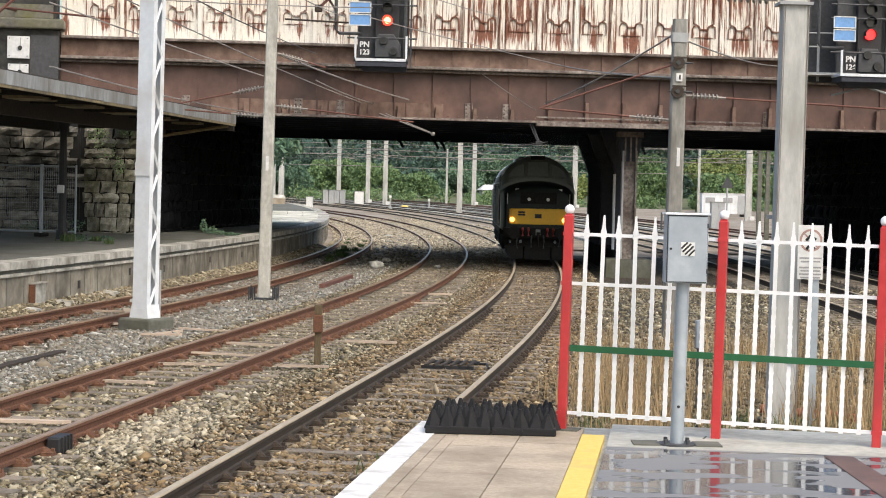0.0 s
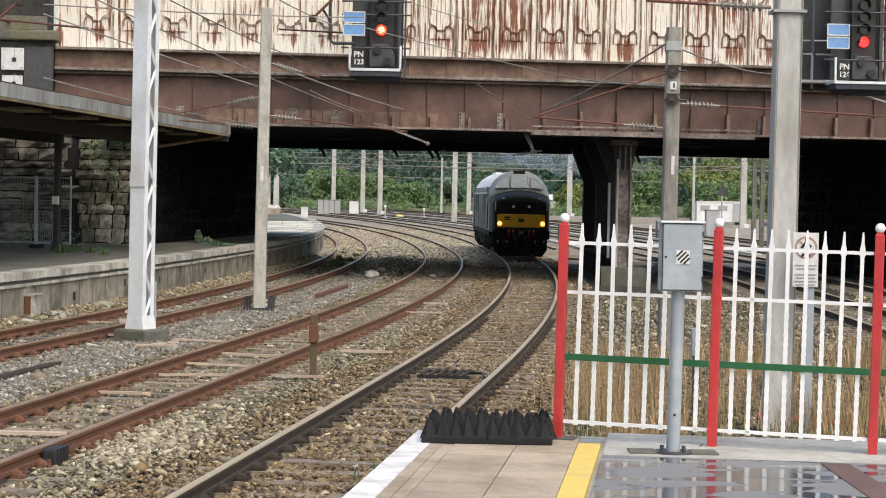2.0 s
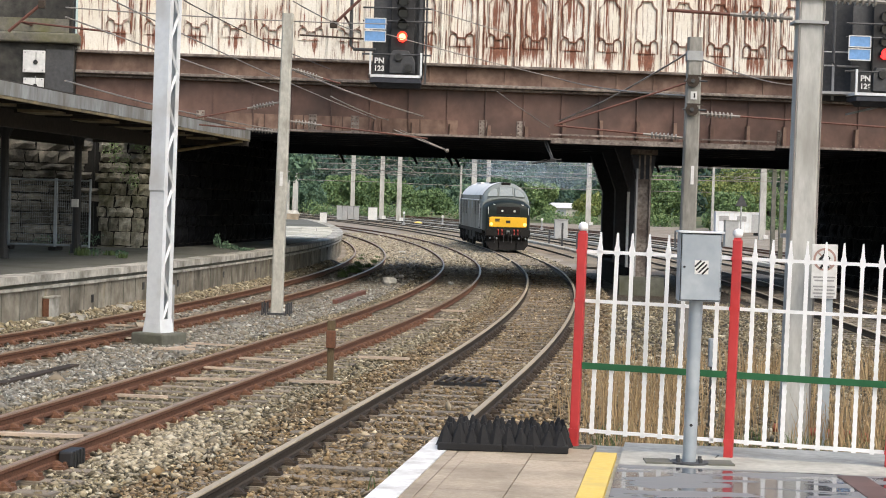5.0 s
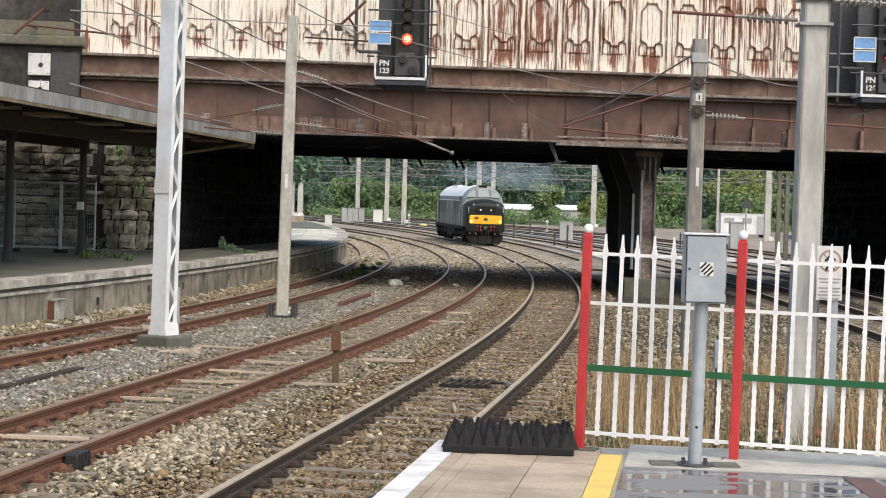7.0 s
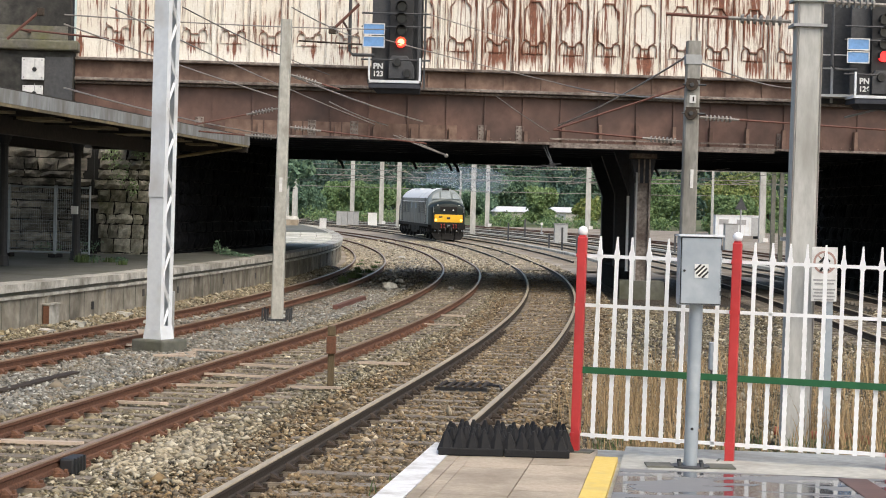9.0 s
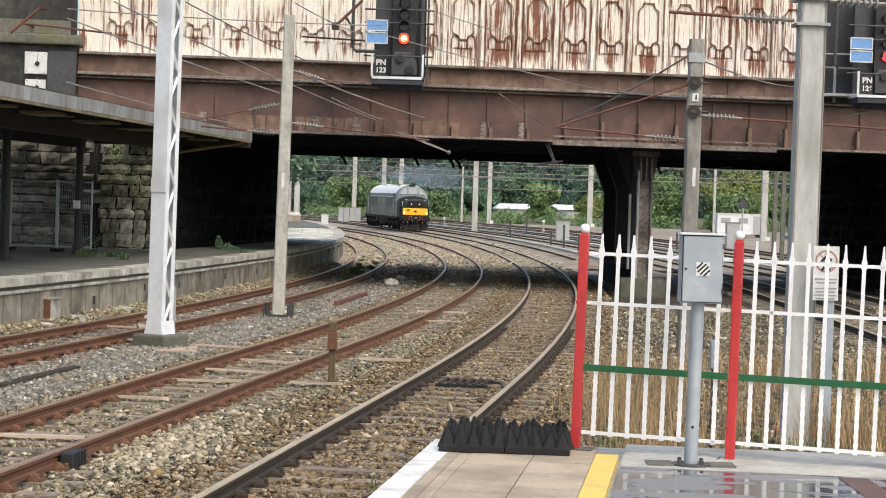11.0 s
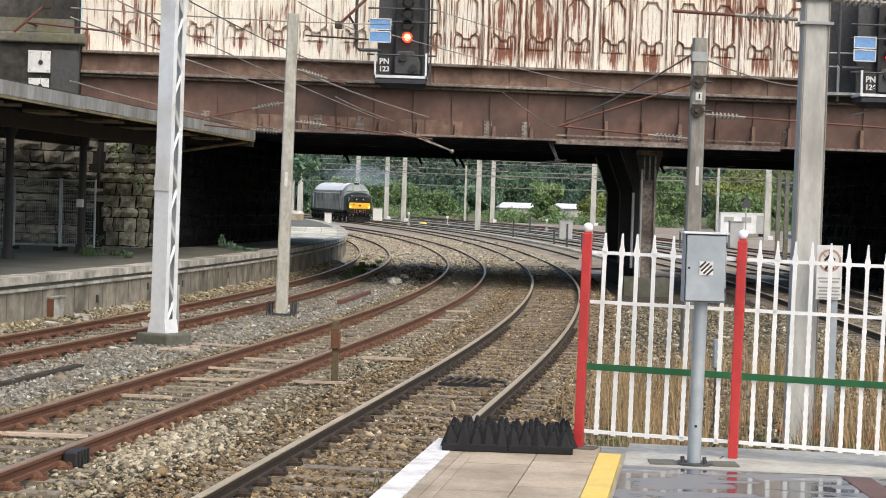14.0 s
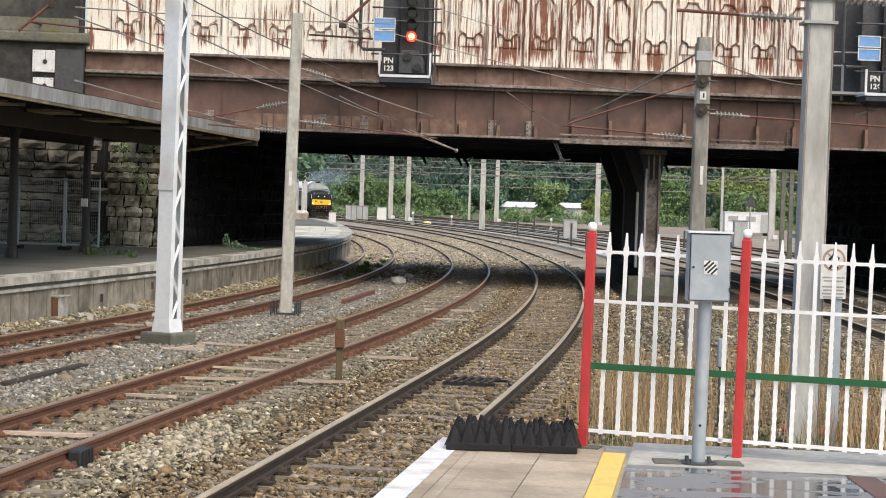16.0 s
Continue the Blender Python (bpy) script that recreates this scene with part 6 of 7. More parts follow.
    part("body", Shape().loft([[(-0.45, -0.35, 0), (0.45, -0.35, 0), (0.45, 0.35, 0), (-0.45, 0.35, 0)], [(-0.55, -0.42, 0.75), (0.55, -0.42, 0.75), (0.55, 0.42, 0.75), (-0.55, 0.42, 0.75)]]), "slab", b, bevel=0.03)
    part("lid", Shape().loft([[(-0.58, -0.45, 0.75), (0.58, -0.45, 0.75), (0.58, 0.45, 0.75), (-0.58, 0.45, 0.75)], [(-0.4, -0.25, 1.0), (0.4, -0.25, 1.0), (0.4, 0.25, 1.0), (-0.4, 0.25, 1.0)]]), "coping", b, bevel=0.03)
    # short posts beside the far lines
    for i, (y, o, h) in enumerate(((126, -2.2, 1.6), (133, -2.0, 1.0), (150, -2.2, 1.5), (118, -2.4, 1.2), (142, 2.2, 1.4), (165, 2.0, 1.7), (128, 5.5, 1.3))):
        p, th = FOURTH.at(FOURTH.near(y), o)
        q = thing("marker_post", pose(p.x, p.y, p.z - 0.15), "thin dark lineside post", "post", "lineside posts")
        part("stake", Shape().box((0, 0, h / 2), (0.12, 0.12, h)), "dark_steel", q)
    # a triangle board on its post
    t = thing("lineside_board", pose(17.2, 120, 0.1), "grey triangular lineside board on a thin post", "sign")
    part("post", Shape().rod((0, 0, 0), (0, 0, 3.1), 0.05, n=6), "grey_paint", t)
    part("board", Shape().prism([(-0.38, 2.9), (0.38, 2.9), (0, 3.62)], -0.05, 0.0), "dark_steel", t)
    for x, y, h in ((-5.1, 190, 1.2), (-1.4, 194, 0.9), (8.0, 186, 1.0)):
        g = thing("ground_signal", pose(x, y, rise(y) - 0.12), "small white disc signal on a short post", "ground signal", "ground signals")
        part("post", Shape().rod((0, 0, 0), (0, 0, h), 0.06, n=6), "grey_paint", g)
        part("disc", Shape().rod((0, -0.08, h), (0, -0.02, h), 0.13, n=14), "white_plate", g, "white disc")
        part("foot", Shape().box((0, 0, 0.12), (0.3, 0.3, 0.24)), "grey_paint", g, bevel=0.02)
    y = thing("grit_bag", pose(-3.9, 199, rise(199) - 0.12), "bright yellow sack lying beside the far line", "sack")
    part("sack", Shape().ball((0, 0, 0.1), 0.42, 12, 0.4), "yellow_line", y, smooth=True)
    # low concrete troughing and walls between the far lines
    for off, s0, s1, mat in ((-2.6, 100, 290, "coping"), (1.9, 104, 290, "concrete"), (5.6, 100, 250, "concrete")):
        rows = []
        for k in range(40):
            p, th = FOURTH.at(s0 + (s1 - s0) * k / 39, off)
            u = Vector((math.cos(th), -math.sin(th), 0))
            rows.append([p + u * x + Vector((0, 0, z)) for x, z in ((-0.25, -0.2), (-0.25, 0.02), (0.25, 0.02), (0.25, -0.2))])
        tagged(part("cable_trough", Shape().loft(rows), mat), "pale concrete cable trough beside the line", "cable trough", "cable troughs", "structure")




# ---- the canopy of the old platform ----
def build_canopy():
    a, b = Vector((-10.4, 18, 0)), Vector((-6.38, 60.2, 0))
    u = (b - a).normalized()
    rot = math.degrees(math.atan2(-u.x, u.y))
    L = (b - a).length
    c = thing("platform_canopy", pose(a.x, a.y, 0, 0, 0, rot), "flat old platform canopy with grey fascia and dark boarded underside", "canopy", kind="structure")
    n = 14
    for i in range(n):
        part("fascia_panel", Shape().box((0, (i + 0.5) * L / n, 4.5 + random.uniform(-0.012, 0.012)), (0.05, L / n - 0.012, 0.27)), "fascia", c, m=pose(0, 0, 0))
    part("edge_batten", Shape().box((-0.02, L / 2, 4.33), (0.07, L, 0.06)), "fascia_edge", c, "yellowed timber batten")
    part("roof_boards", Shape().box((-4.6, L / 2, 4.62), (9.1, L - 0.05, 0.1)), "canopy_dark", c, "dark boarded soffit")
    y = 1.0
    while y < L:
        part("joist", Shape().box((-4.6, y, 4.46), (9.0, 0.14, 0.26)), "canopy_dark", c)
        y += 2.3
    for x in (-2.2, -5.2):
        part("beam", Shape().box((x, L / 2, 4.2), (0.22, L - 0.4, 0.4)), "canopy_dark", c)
    # yellow strips paint the rooflights' light on the closed soffit
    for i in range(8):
        part("rooflight_lining", Shape().box((-1.3, 14 + i * 4.0, 4.34), (0.8, 1.5, 0.06)), "fascia_edge", c, "yellow strip painted as light from a rooflight")
        part("rooflight_lining", Shape().box((-3.7, 15.5 + i * 4.0, 4.34), (0.8, 1.3, 0.06)), "fascia_edge", c, "yellow strip painted as light from a rooflight")
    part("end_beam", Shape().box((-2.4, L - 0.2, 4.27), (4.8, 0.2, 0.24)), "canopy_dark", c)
    part("end_bracket", Shape().rod((-0.15, L - 0.3, 4.3), (-2.2, L - 0.3, 3.95), 0.05, n=5), "fascia_edge", c)
    for yy in (18.0, 29.9, 36.15):
        col = part("column", Shape().rod((-3.5, yy, PLAT), (-3.5, yy, 4.3), 0.12, 0.10, n=12), "black", c, "black iron column")
        part("column_base", Shape().rod((-3.5, yy, PLAT), (-3.5, yy, PLAT + 0.25), 0.17, 0.15, n=12), "black", col)
        part("column_head", Shape().rod((-3.5, yy, 3.9), (-3.5, yy, 4.25), 0.12, 0.26, n=12), "black", col)
    part("column_box", Shape().box((-3.5, 35.97, 2.3), (0.18, 0.1, 0.22)), "white_plate", c, "small white box", bevel=0.01)


def build_mesh_fence():
    """Wire-mesh panels standing on feet, clipped end to end."""
    for x, y, w, turn in ((-14.55, 56.1, 1.72, 2), (-12.76, 56.3, 1.3, 0), (-11.42, 56.3, 1.0, -9)):
        f = thing("mesh_fence", pose(x, y, PLAT, 0, 0, turn), "grey wire-mesh security fence panel on the old platform", "fence", "mesh fence panels")
        for k in (0.0, w):
            up = part("upright", Shape().rod((k, 0, 0), (k, 0, 2.05), 0.032, n=6), "galv", f)
            part("foot", Shape().box((k, 0, 0.05), (0.22, 0.6, 0.1)), "black_rubber", up, "black rubber foot", bevel=0.02)
        for z in (0.15, 2.0):
            part("rail", Shape().rod((0, 0, z), (w, 0, z), 0.03, n=6), "galv", f)
        mesh = Shape()
        for i in range(1, int(w / 0.06)):
            mesh.rod((0.06 * i, 0, 0.15), (0.06 * i, 0, 2.0), 0.0025, n=3)
        for i in range(1, 18):
            mesh.rod((0, 0, 0.15 + 0.1 * i), (w, 0, 0.15 + 0.1 * i), 0.0025, n=3)
        tagged(part("mesh", mesh, "galv", f, "fine dark wire mesh"), kind="stuff")


def build_wall_boxes():
    for z, w, h in ((6.72, 0.68, 0.68), (5.98, 0.62, 0.46)):
        b = thing("wall_box", pose(-13.2, face_y(-13.2) - 0.78, z - 0.12, 0, 0, SKEW), "white square enamel box fixed to the stone pier", "wall box", "white boxes on the pier")
        part("case", Shape().box((0, 0, 0), (w, 0.16, h)), "white_plate", b, bevel=0.015)
        part("hub", Shape().rod((0.05, -0.08, -0.02), (0.05, -0.12, -0.02), 0.07, n=10), "ink", b)
        part("pointer", Shape().box((0.06, -0.09, 0.14), (0.02, 0.02, 0.3)), "ink_grey", b)
        for sx in (-1, 1):
            for sz in (-1, 1):
                part("screw", Shape().rod((sx * w * 0.4, -0.08, sz * h * 0.4), (sx * w * 0.4, -0.1, sz * h * 0.4), 0.025, n=6), "ink_grey", b)


# ---- signals ----
def lettering(text, size, m, parent, material):
    cu = bpy.data.curves.new("lettering", "FONT")
    cu.body, cu.size, cu.align_x, cu.align_y, cu.extrude, cu.offset = text, size, "CENTER", "CENTER", 0.004, 0.007
    cu.materials.append(M[material])
    ob = new("lettering", cu)
    ob.parent, ob.matrix_basis = parent, m
    return ob


def build_signal(x, y, zred, number, aslant, lit, label):
    s = thing("colour_light_signal", pose(x, y, zred, 0, 0, aslant), label, "railway signal", "signals on the bridge")
    # head with hooded lenses
    head = part("head", Shape().box((0, 0.16, 0.62), (0.72, 0.1, 2.3)), "black", s, "matt black back board", bevel=0.02)
    for k, z in enumerate((0.0, 0.36, 0.72, 1.08)):
        n = 16
        deep = -0.22 if lit else -0.12
        hood = Shape().loft([[(0.17 * math.cos(a), deep, z + 0.17 * math.sin(a)), (0.17 * math.cos(a), 0.1, z + 0.17 * math.sin(a)), (0.155 * math.cos(a), 0.1, z + 0.155 * math.sin(a)), (0.155 * math.cos(a), deep, z + 0.155 * math.sin(a))] for a in [math.radians(-20 + 220 * i / n) for i in range(n + 1)]])
        part("hood", hood, "black", s)
        if z == 0.0:
            part("red_lens", Shape().rod((0, 0.1, z), (0, 0.02, z), 0.155, n=20), "red_lens" if lit else "red_dim", s, "lit red lens")
            if lit:
                part("lens_core", Shape().rod((0, 0.03, z), (0, 0.0, z), 0.1, n=16), "lens_core", s, "bright lens centre")
        else:
            part("dark_lens", Shape().rod((0, 0.1, z), (0, 0.05, z), 0.14, n=16), "dark_lens", s, "unlit lens")
    # lower subsidiary head
    sub = part("subsidiary_head", Shape().prism([(-0.36, -1.12), (0.42, -1.12), (0.42, -0.75), (0.2, -0.42), (-0.26, -0.42), (-0.36, -0.6)], -0.06, 0.12), "dark_steel", s, "dark subsidiary signal head", bevel=0.02)
    for dx, dz in ((-0.1, -0.62), (0.2, -0.94)):
        part("subsidiary_lens", Shape().rod((dx, -0.16, dz), (dx, -0.05, dz), 0.125, n=14), "black", sub)
        part("lens_glass", Shape().rod((dx, -0.165, dz), (dx, -0.15, dz), 0.085, n=12), "dark_lens", sub)
    # basket
    for a, b in (((-0.95, -0.35), (0.62, -0.35)), ((0.62, -0.35), (0.62, 0.6)), ((-0.95, -0.35), (-0.95, 0.6))):
        part("basket_rim", Shape().box(((a[0] + b[0]) / 2, (a[1] + b[1]) / 2, -1.22), (abs(a[0] - b[0]) + 0.05, abs(a[1] - b[1]) + 0.05, 0.08)), "white_steel", s, "pale steel rim")
    part("basket_floor", Shape().box((-0.16, 0.15, -1.36), (1.55, 1.1, 0.12)), "blue_black", s)
    part("floor_apron", Shape().loft([[(-0.95, -0.36, -1.28), (0.62, -0.36, -1.28), (0.62, 0.6, -1.28), (-0.95, 0.6, -1.28)], [(-0.7, -0.1, -1.55), (0.6, -0.1, -1.55), (0.6, 0.6, -1.55), (-0.7, 0.6, -1.55)]]), "blue_black", s)
    for dx in (-0.93, 0.6):
        part("basket_post", Shape().box((dx, -0.33, -0.85), (0.06, 0.06, 0.7)), "white_steel", s)
    part("ladder_stile", Shape().box((0.55, 0.2, 0.4), (0.1, 0.12, 3.6)), "dark_steel", s)
    part("ladder_stile", Shape().box((0.72, 0.28, 0.4), (0.06, 0.1, 3.6)), "dark_steel", s)
    part("support", Shape().box((-0.12, 0.45, 0.4), (1.55, 0.1, 3.3)), "dark_steel", s, "dark steel support frame")
    for z in (-0.55, 0.45, 0.85):
        part("cross_bar", Shape().rod((-1.2, -0.05, z), (0.9, -0.05, z), 0.03, n=6), "dark_steel", s)
    part("hoop", Shape().tube([(-1.55, 0, 1.6), (-1.55, 0, -0.3), (-1.45, 0, -0.42), (-0.8, 0, -0.42)], 0.05, 8), "dark_steel", s, "dark cable pipe")
    for z in (-1.2, 1.2):
        part("hanger_arm", Shape().box((0.3, 2.2, z), (0.1, 3.8, 0.1)), "dark_steel", s)
    # plates
    for z in (0.36, -0.02) if lit else (0.32, -0.06):
        pl = part("blue_plate", Shape().box((-0.82, -0.14, z), (0.66, 0.03, 0.35)), "blue_plate", s, "blue enamel plate with pale rim", bevel=0.02)
        for sx, sz, w, h in ((0, 0.16, 0.66, 0.03), (0, -0.16, 0.66, 0.03), (-0.32, 0, 0.03, 0.35), (0.32, 0, 0.03, 0.35)):
            part("plate_rim", Shape().box((-0.82 + sx, -0.165, z + sz), (w, 0.015, h)), "white_plate", pl)
    pn = part("number_board", Shape().box((-0.66, -0.3, -0.88), (0.32, 0.03, 0.56)), "black", s, "black board with white letters")
    lettering("PN", 0.235, pose(-0.66, -0.322, -0.77, 90, 0, 0), pn, "white_plate")
    lettering(number, 0.215, pose(-0.66, -0.322, -1.0, 90, 0, 0), pn, "white_plate")


def build_bridge_arms():
    """Rusty brackets and feeder rods fixed to the bridge."""
    r = thing("feeder_bracket", pose(-12.75, face_y(-12.75) - 0.5, 7.85), "rusty feeder bracket fixed to the stone pier", "bracket", "rusty brackets")
    part("strut", Shape().rod((0, -1.5, 0.44), (-1.0, -1.5, -0.44), 0.05, n=6), "rust_tube", r)
    part("arm", Shape().rod((-0.6, -1.5, -0.14), (2.2, -2.2, -0.42), 0.035, n=6), "rust_tube", r)
    part("tie", Shape().rod((-0.6, 0.1, -0.1), (-0.6, -1.5, -0.14), 0.04, n=6), "rust_tube", r)
    part("clamp", Shape().box((0, -1.5, 0.4), (0.2, 0.2, 0.24)), "rail_brown", r, bevel=0.02)
    q = thing("feeder_bracket", pose(-3.6, 63.9, 8.1), "rusty feeder bracket beside the signal", "bracket", "rusty brackets")
    part("strut", Shape().rod((0.5, -4.0, 0.6), (-0.35, -4.0, -0.25), 0.05, n=6), "rust_tube", q)
    part("arm", Shape().rod((-1.3, -4.2, -0.56), (1.1, -3.9, -0.62), 0.03, n=6), "rail_brown", q)
    part("tie", Shape().rod((0, 0.1, 0.1), (0, -4.0, 0.1), 0.04, n=6), "rust_tube", q)
    part("clamp", Shape().box((-0.3, -4.0, -0.2), (0.22, 0.2, 0.22)), "rail_brown", q, bevel=0.02)


    h = thing("hanging_strut", pose(2.8, face_y(2.8) - 0.35, 4.70), "dark steel struts hanging below the bridge edge", "bracket", "rusty brackets")
    part("strut", Shape().rod((0, 0.3, 0.06), (0.24, 0, -0.6), 0.028, n=6), "dark_steel", h)
    part("strut", Shape().rod((-0.1, 0.3, 0.06), (0.2, 0, -0.6), 0.02, n=6), "dark_steel", h)
    part("clamp", Shape().box((0.22, 0, -0.62), (0.2, 0.12, 0.12)), "black", h, bevel=0.01)
    part("arm", Shape().rod((0.5, 0, -0.58), (-0.45, 0, -0.74), 0.03, n=6), "black", h)
    w = thing("hanging_strut", pose(-1.7, face_y(-1.7) - 0.4, 4.78), "pale insulated rod slung below the bridge edge", "bracket", "rusty brackets")
    part("rod", Shape().rod((-0.4, 0.3, 0.12), (1.3, -0.2, -0.5), 0.022, n=6).rod((-0.2, 0.3, 0.12), (1.25, -0.2, -0.46), 0.016, n=6), "wire_pale", w)
    part("end_insulator", Shape().ball((1.32, -0.2, -0.51), 0.07, 10), "insulator", w, smooth=True)


def build_signals():
    build_bridge_arms()
    build_signal(-1.82, 60.0, 7.60, "123", 0, True, "bridge-hung colour light signal showing red with blue plates")
    build_signal(12.42, 58.2, 7.36, "126", 4, False, "second bridge signal seen aslant, showing red with blue plates")
    c = thing("signal_cage", pose(11.2, 58.8, 6.1), "dark steel signal cage hung before the parapet", "signal cage")
    part("back_panel", Shape().box((0, 0.5, 1.7), (1.0, 0.06, 3.6)), "dark_steel", c)
    for x in (-0.5, -0.15, 0.5):
        part("stile", Shape().box((x, 0.2, 1.7), (0.07, 0.07, 3.6)), "grey_paint", c)
    part("floor", Shape().box((0.2, 0.2, 0.1), (1.6, 1.0, 0.08)), "grey_paint", c)
    for z in (0.15, 3.3):
        part("hanger_arm", Shape().box((0.2, 2.9, z), (0.1, 4.8, 0.1)), "dark_steel", c)
    part("brace", Shape().rod((0.3, 0.2, 0.05), (2.3, 0.4, -0.5), 0.035, n=6).rod((2.4, 0.2, 0.05), (0.3, 0.4, -0.5), 0.035, n=6), "grey_paint", c)
    for z in (0.9, 1.3):
        part("hand_rail", Shape().rod((-0.5, -0.2, z), (0.4, -0.2, z), 0.025, n=6), "grey_paint", c)


# ---- small things on and beside the lines ----
def build_clutter():
    s = thing("marker_post", pose(-1.84, 29.73, -0.26), "weathered brown wooden post with a bolted block", "post")
    part("stake", Shape().box((0, 0, 0.45), (0.1, 0.1, 0.9)), "old_wood", s, bevel=0.01)
    part("block", Shape().box((0, -0.02, 0.74), (0.14, 0.17, 0.26)), "rail_rust", s, "bolted timber block", bevel=0.01)
    part("cap", Shape().box((0, 0, 0.95), (0.12, 0.12, 0.14)), "old_wood", s, bevel=0.01)
    # trodden metal grid between the rails
    p, th = MAIN.at(30.6)
    g = thing("foot_grid", pose(p.x - 0.1, p.y, -0.155, 0, 0, -math.degrees(th)), "dark slatted grid lying between the rails", "grid")
    for i in range(6):
        part("slat", Shape().box((-0.33 + i * 0.13, 0, 0.03), (0.045, 1.0, 0.03)), "rail_brown", g)
    for y in (-0.45, 0.45):
        part("bearer", Shape().box((0, y, 0.0), (0.8, 0.05, 0.05)), "black", g)
    part("cable", Shape().tube([(0.3, 0.1, 0.02), (0.55, 0.0, 0.03), (0.62, -0.4, 0.0)], 0.02, 6), "black", g)
    # black clamp box on the rusty rail
    p, th = SECOND.at(20.1, 0.87)
    b = thing("rail_contact_box", pose(p.x, p.y, -0.1, 0, 0, -math.degrees(th)), "black ribbed box clamped to the rusty rail", "contact box")
    part("case", Shape().box((0, 0, 0.0), (0.15, 0.40, 0.16)), "black", b, bevel=0.02)
    for i in range(4):
        part("rib", Shape().box((0.08, -0.14 + i * 0.095, 0.0), (0.02, 0.035, 0.16)), "black", b)
    # old cable duct in the stones
    d = thing("cable_duct", pose(-6.2, 29.5, -0.2, 0, 0, -7), "dark flat cable duct lid half sunk in stones", "cable duct")
    part("lid", Shape().box((0, 0, 0.025), (0.17, 3.5, 0.07)), "rail_brown", d, bevel=0.01)
    o = thing("old_timber_beam", pose(-2.95, 55.9, -0.2, 0, 0, -4.3), "rust-brown discarded beam lying between the lines", "beam")
    part("beam", Shape().box((0, 0, 0.06), (0.16, 6.2, 0.14)), "rust_tube", o, bevel=0.01)
    # loose timbers
    rng = random.Random(8)
    for x, y, L, a in ((-4.35, 36.4, 0.95, -3), (-4.85, 35.4, 0.9, 62), (-4.95, 35.0, 0.75, 6), (-3.45, 31.3, 1.0, -4), (-3.7, 29.4, 1.35, -2), (-4.2, 26.6, 0.8, -22), (-2.05, 29.5, 0.8, 3), (-6.55, 37.4, 0.9, 4),
                       (-0.4, 46.5, 1.1, 4), (-4.75, 22.0, 1.3, -3), (-0.35, 50.5, 1.3, 8), (-3.0, 33.3, 1.2, -2), (-1.2, 34.4, 0.9, 3), (-6.9, 41.0, 1.1, -6)):
        t = thing("timber_piece", pose(x, y, -0.165, rng.uniform(-2, 2), rng.uniform(-2, 2), a), "pale broken timber lying on the ballast", "timber", "loose timbers")
        h, w = rng.uniform(0.03, 0.05), rng.uniform(0.05, 0.10)
        q = [(-L / 2, -w / 2, 0), (-L / 2 + 0.06, w / 2, 0), (L / 2, w / 2, 0), (L / 2 - 0.08, -w / 2, 0)]
        part("board", Shape().loft([q, [(a1, b1, h) for a1, b1, _ in q]]), "timber_new", t)
    # white stones and lumps on the bed
    for px, py, r in ((-2.5, 77, 0.34), (-2.05, 72.5, 0.3), (-2.2, 66.5, 0.42), (-0.15, 68, 0.18), (-3.9, 118, 0.3), (-2.9, 106, 0.38), (-6.95, 33.8, 0.2), (-8.4, 38.6, 0.22), (-8.1, 39.3, 0.2), (-7.2, 43.2, 0.24), (-6.85, 44.0, 0.2)):
        t = thing("rubble_lump", pose(px, py, -0.17), "pale broken lump of masonry among the ballast", "rubble", "rubble lumps")
        r *= 0.7
        sh = Shape().ball((0, 0, r * 0.25), r, 8, 0.55)
        sh.v = [(a * rng.uniform(0.7, 1.15), b * rng.uniform(0.7, 1.15), c * rng.uniform(0.7, 1.2)) for a, b, c in sh.v]
        part("lump", sh, "concrete", t)
    # flat slabs at the foot of the old platform, a stake by the mast, pipes behind the fence
    for s, off, z, L, w, a in ((36.6, -1.3, -0.02, 0.8, 0.28, 5), (39.2, -1.22, -0.03, 0.55, 0.26, -8), (41.4, -1.25, 0.0, 0.8, 0.3, 10), (45.0, -1.3, 0.02, 0.9, 0.26, 4), (47.2, -1.2, -0.02, 0.7, 0.25, -6)):
        p, th = BAY.at(s, off)
        t = thing("stone_slab", pose(p.x, p.y, z, rng.uniform(-6, 6), 10, a - math.degrees(th)), "pale broken slab lying at the platform foot", "slab", "stone slabs")
        q = [(-w / 2, -L / 2), (w / 2, -L / 2 + 0.08), (w / 2 - 0.04, L / 2), (-w / 2 + 0.03, L / 2 - 0.05)]
        part("slab", Shape().loft([[(a1, b1, -0.04) for a1, b1 in q], [(a1 * 0.95, b1 * 0.97, 0.05) for a1, b1 in q]]), "coping", t)
    p, th = BAY.at(41.0, 0.3)
    t = thing("timber_board", pose(p.x, p.y, -0.17, 3, 4, 20 - math.degrees(th)), "orange-tan board lying between the rusty rails", "timber", "loose timbers")
    part("board", Shape().box((0, 0, 0.02), (0.34, 1.5, 0.05)), "slab", t, bevel=0.008)
    t = thing("marker_post", pose(-5.78, 40.2, -0.24), "short grey lineside stake beside the mast", "post", "lineside posts")
    part("stake", Shape().box((0, 0, 0.5), (0.15, 0.09, 1.0)), "grey_paint", t, bevel=0.01)
    for x, y, L, a in ((4.25, 24.7, 0.45, 62), (4.62, 24.35, 0.5, 70), (4.95, 24.1, 0.4, 40)):
        t = thing("plastic_pipe", pose(x, y, -0.17, 0, 0, a), "short dull orange-red pipe lying behind the fence", "pipe", "loose pipes")
        part("pipe", Shape().rod((0, -L / 2, 0.05), (0, L / 2, 0.05), 0.055, n=12), "red_pipe", t, smooth=True)
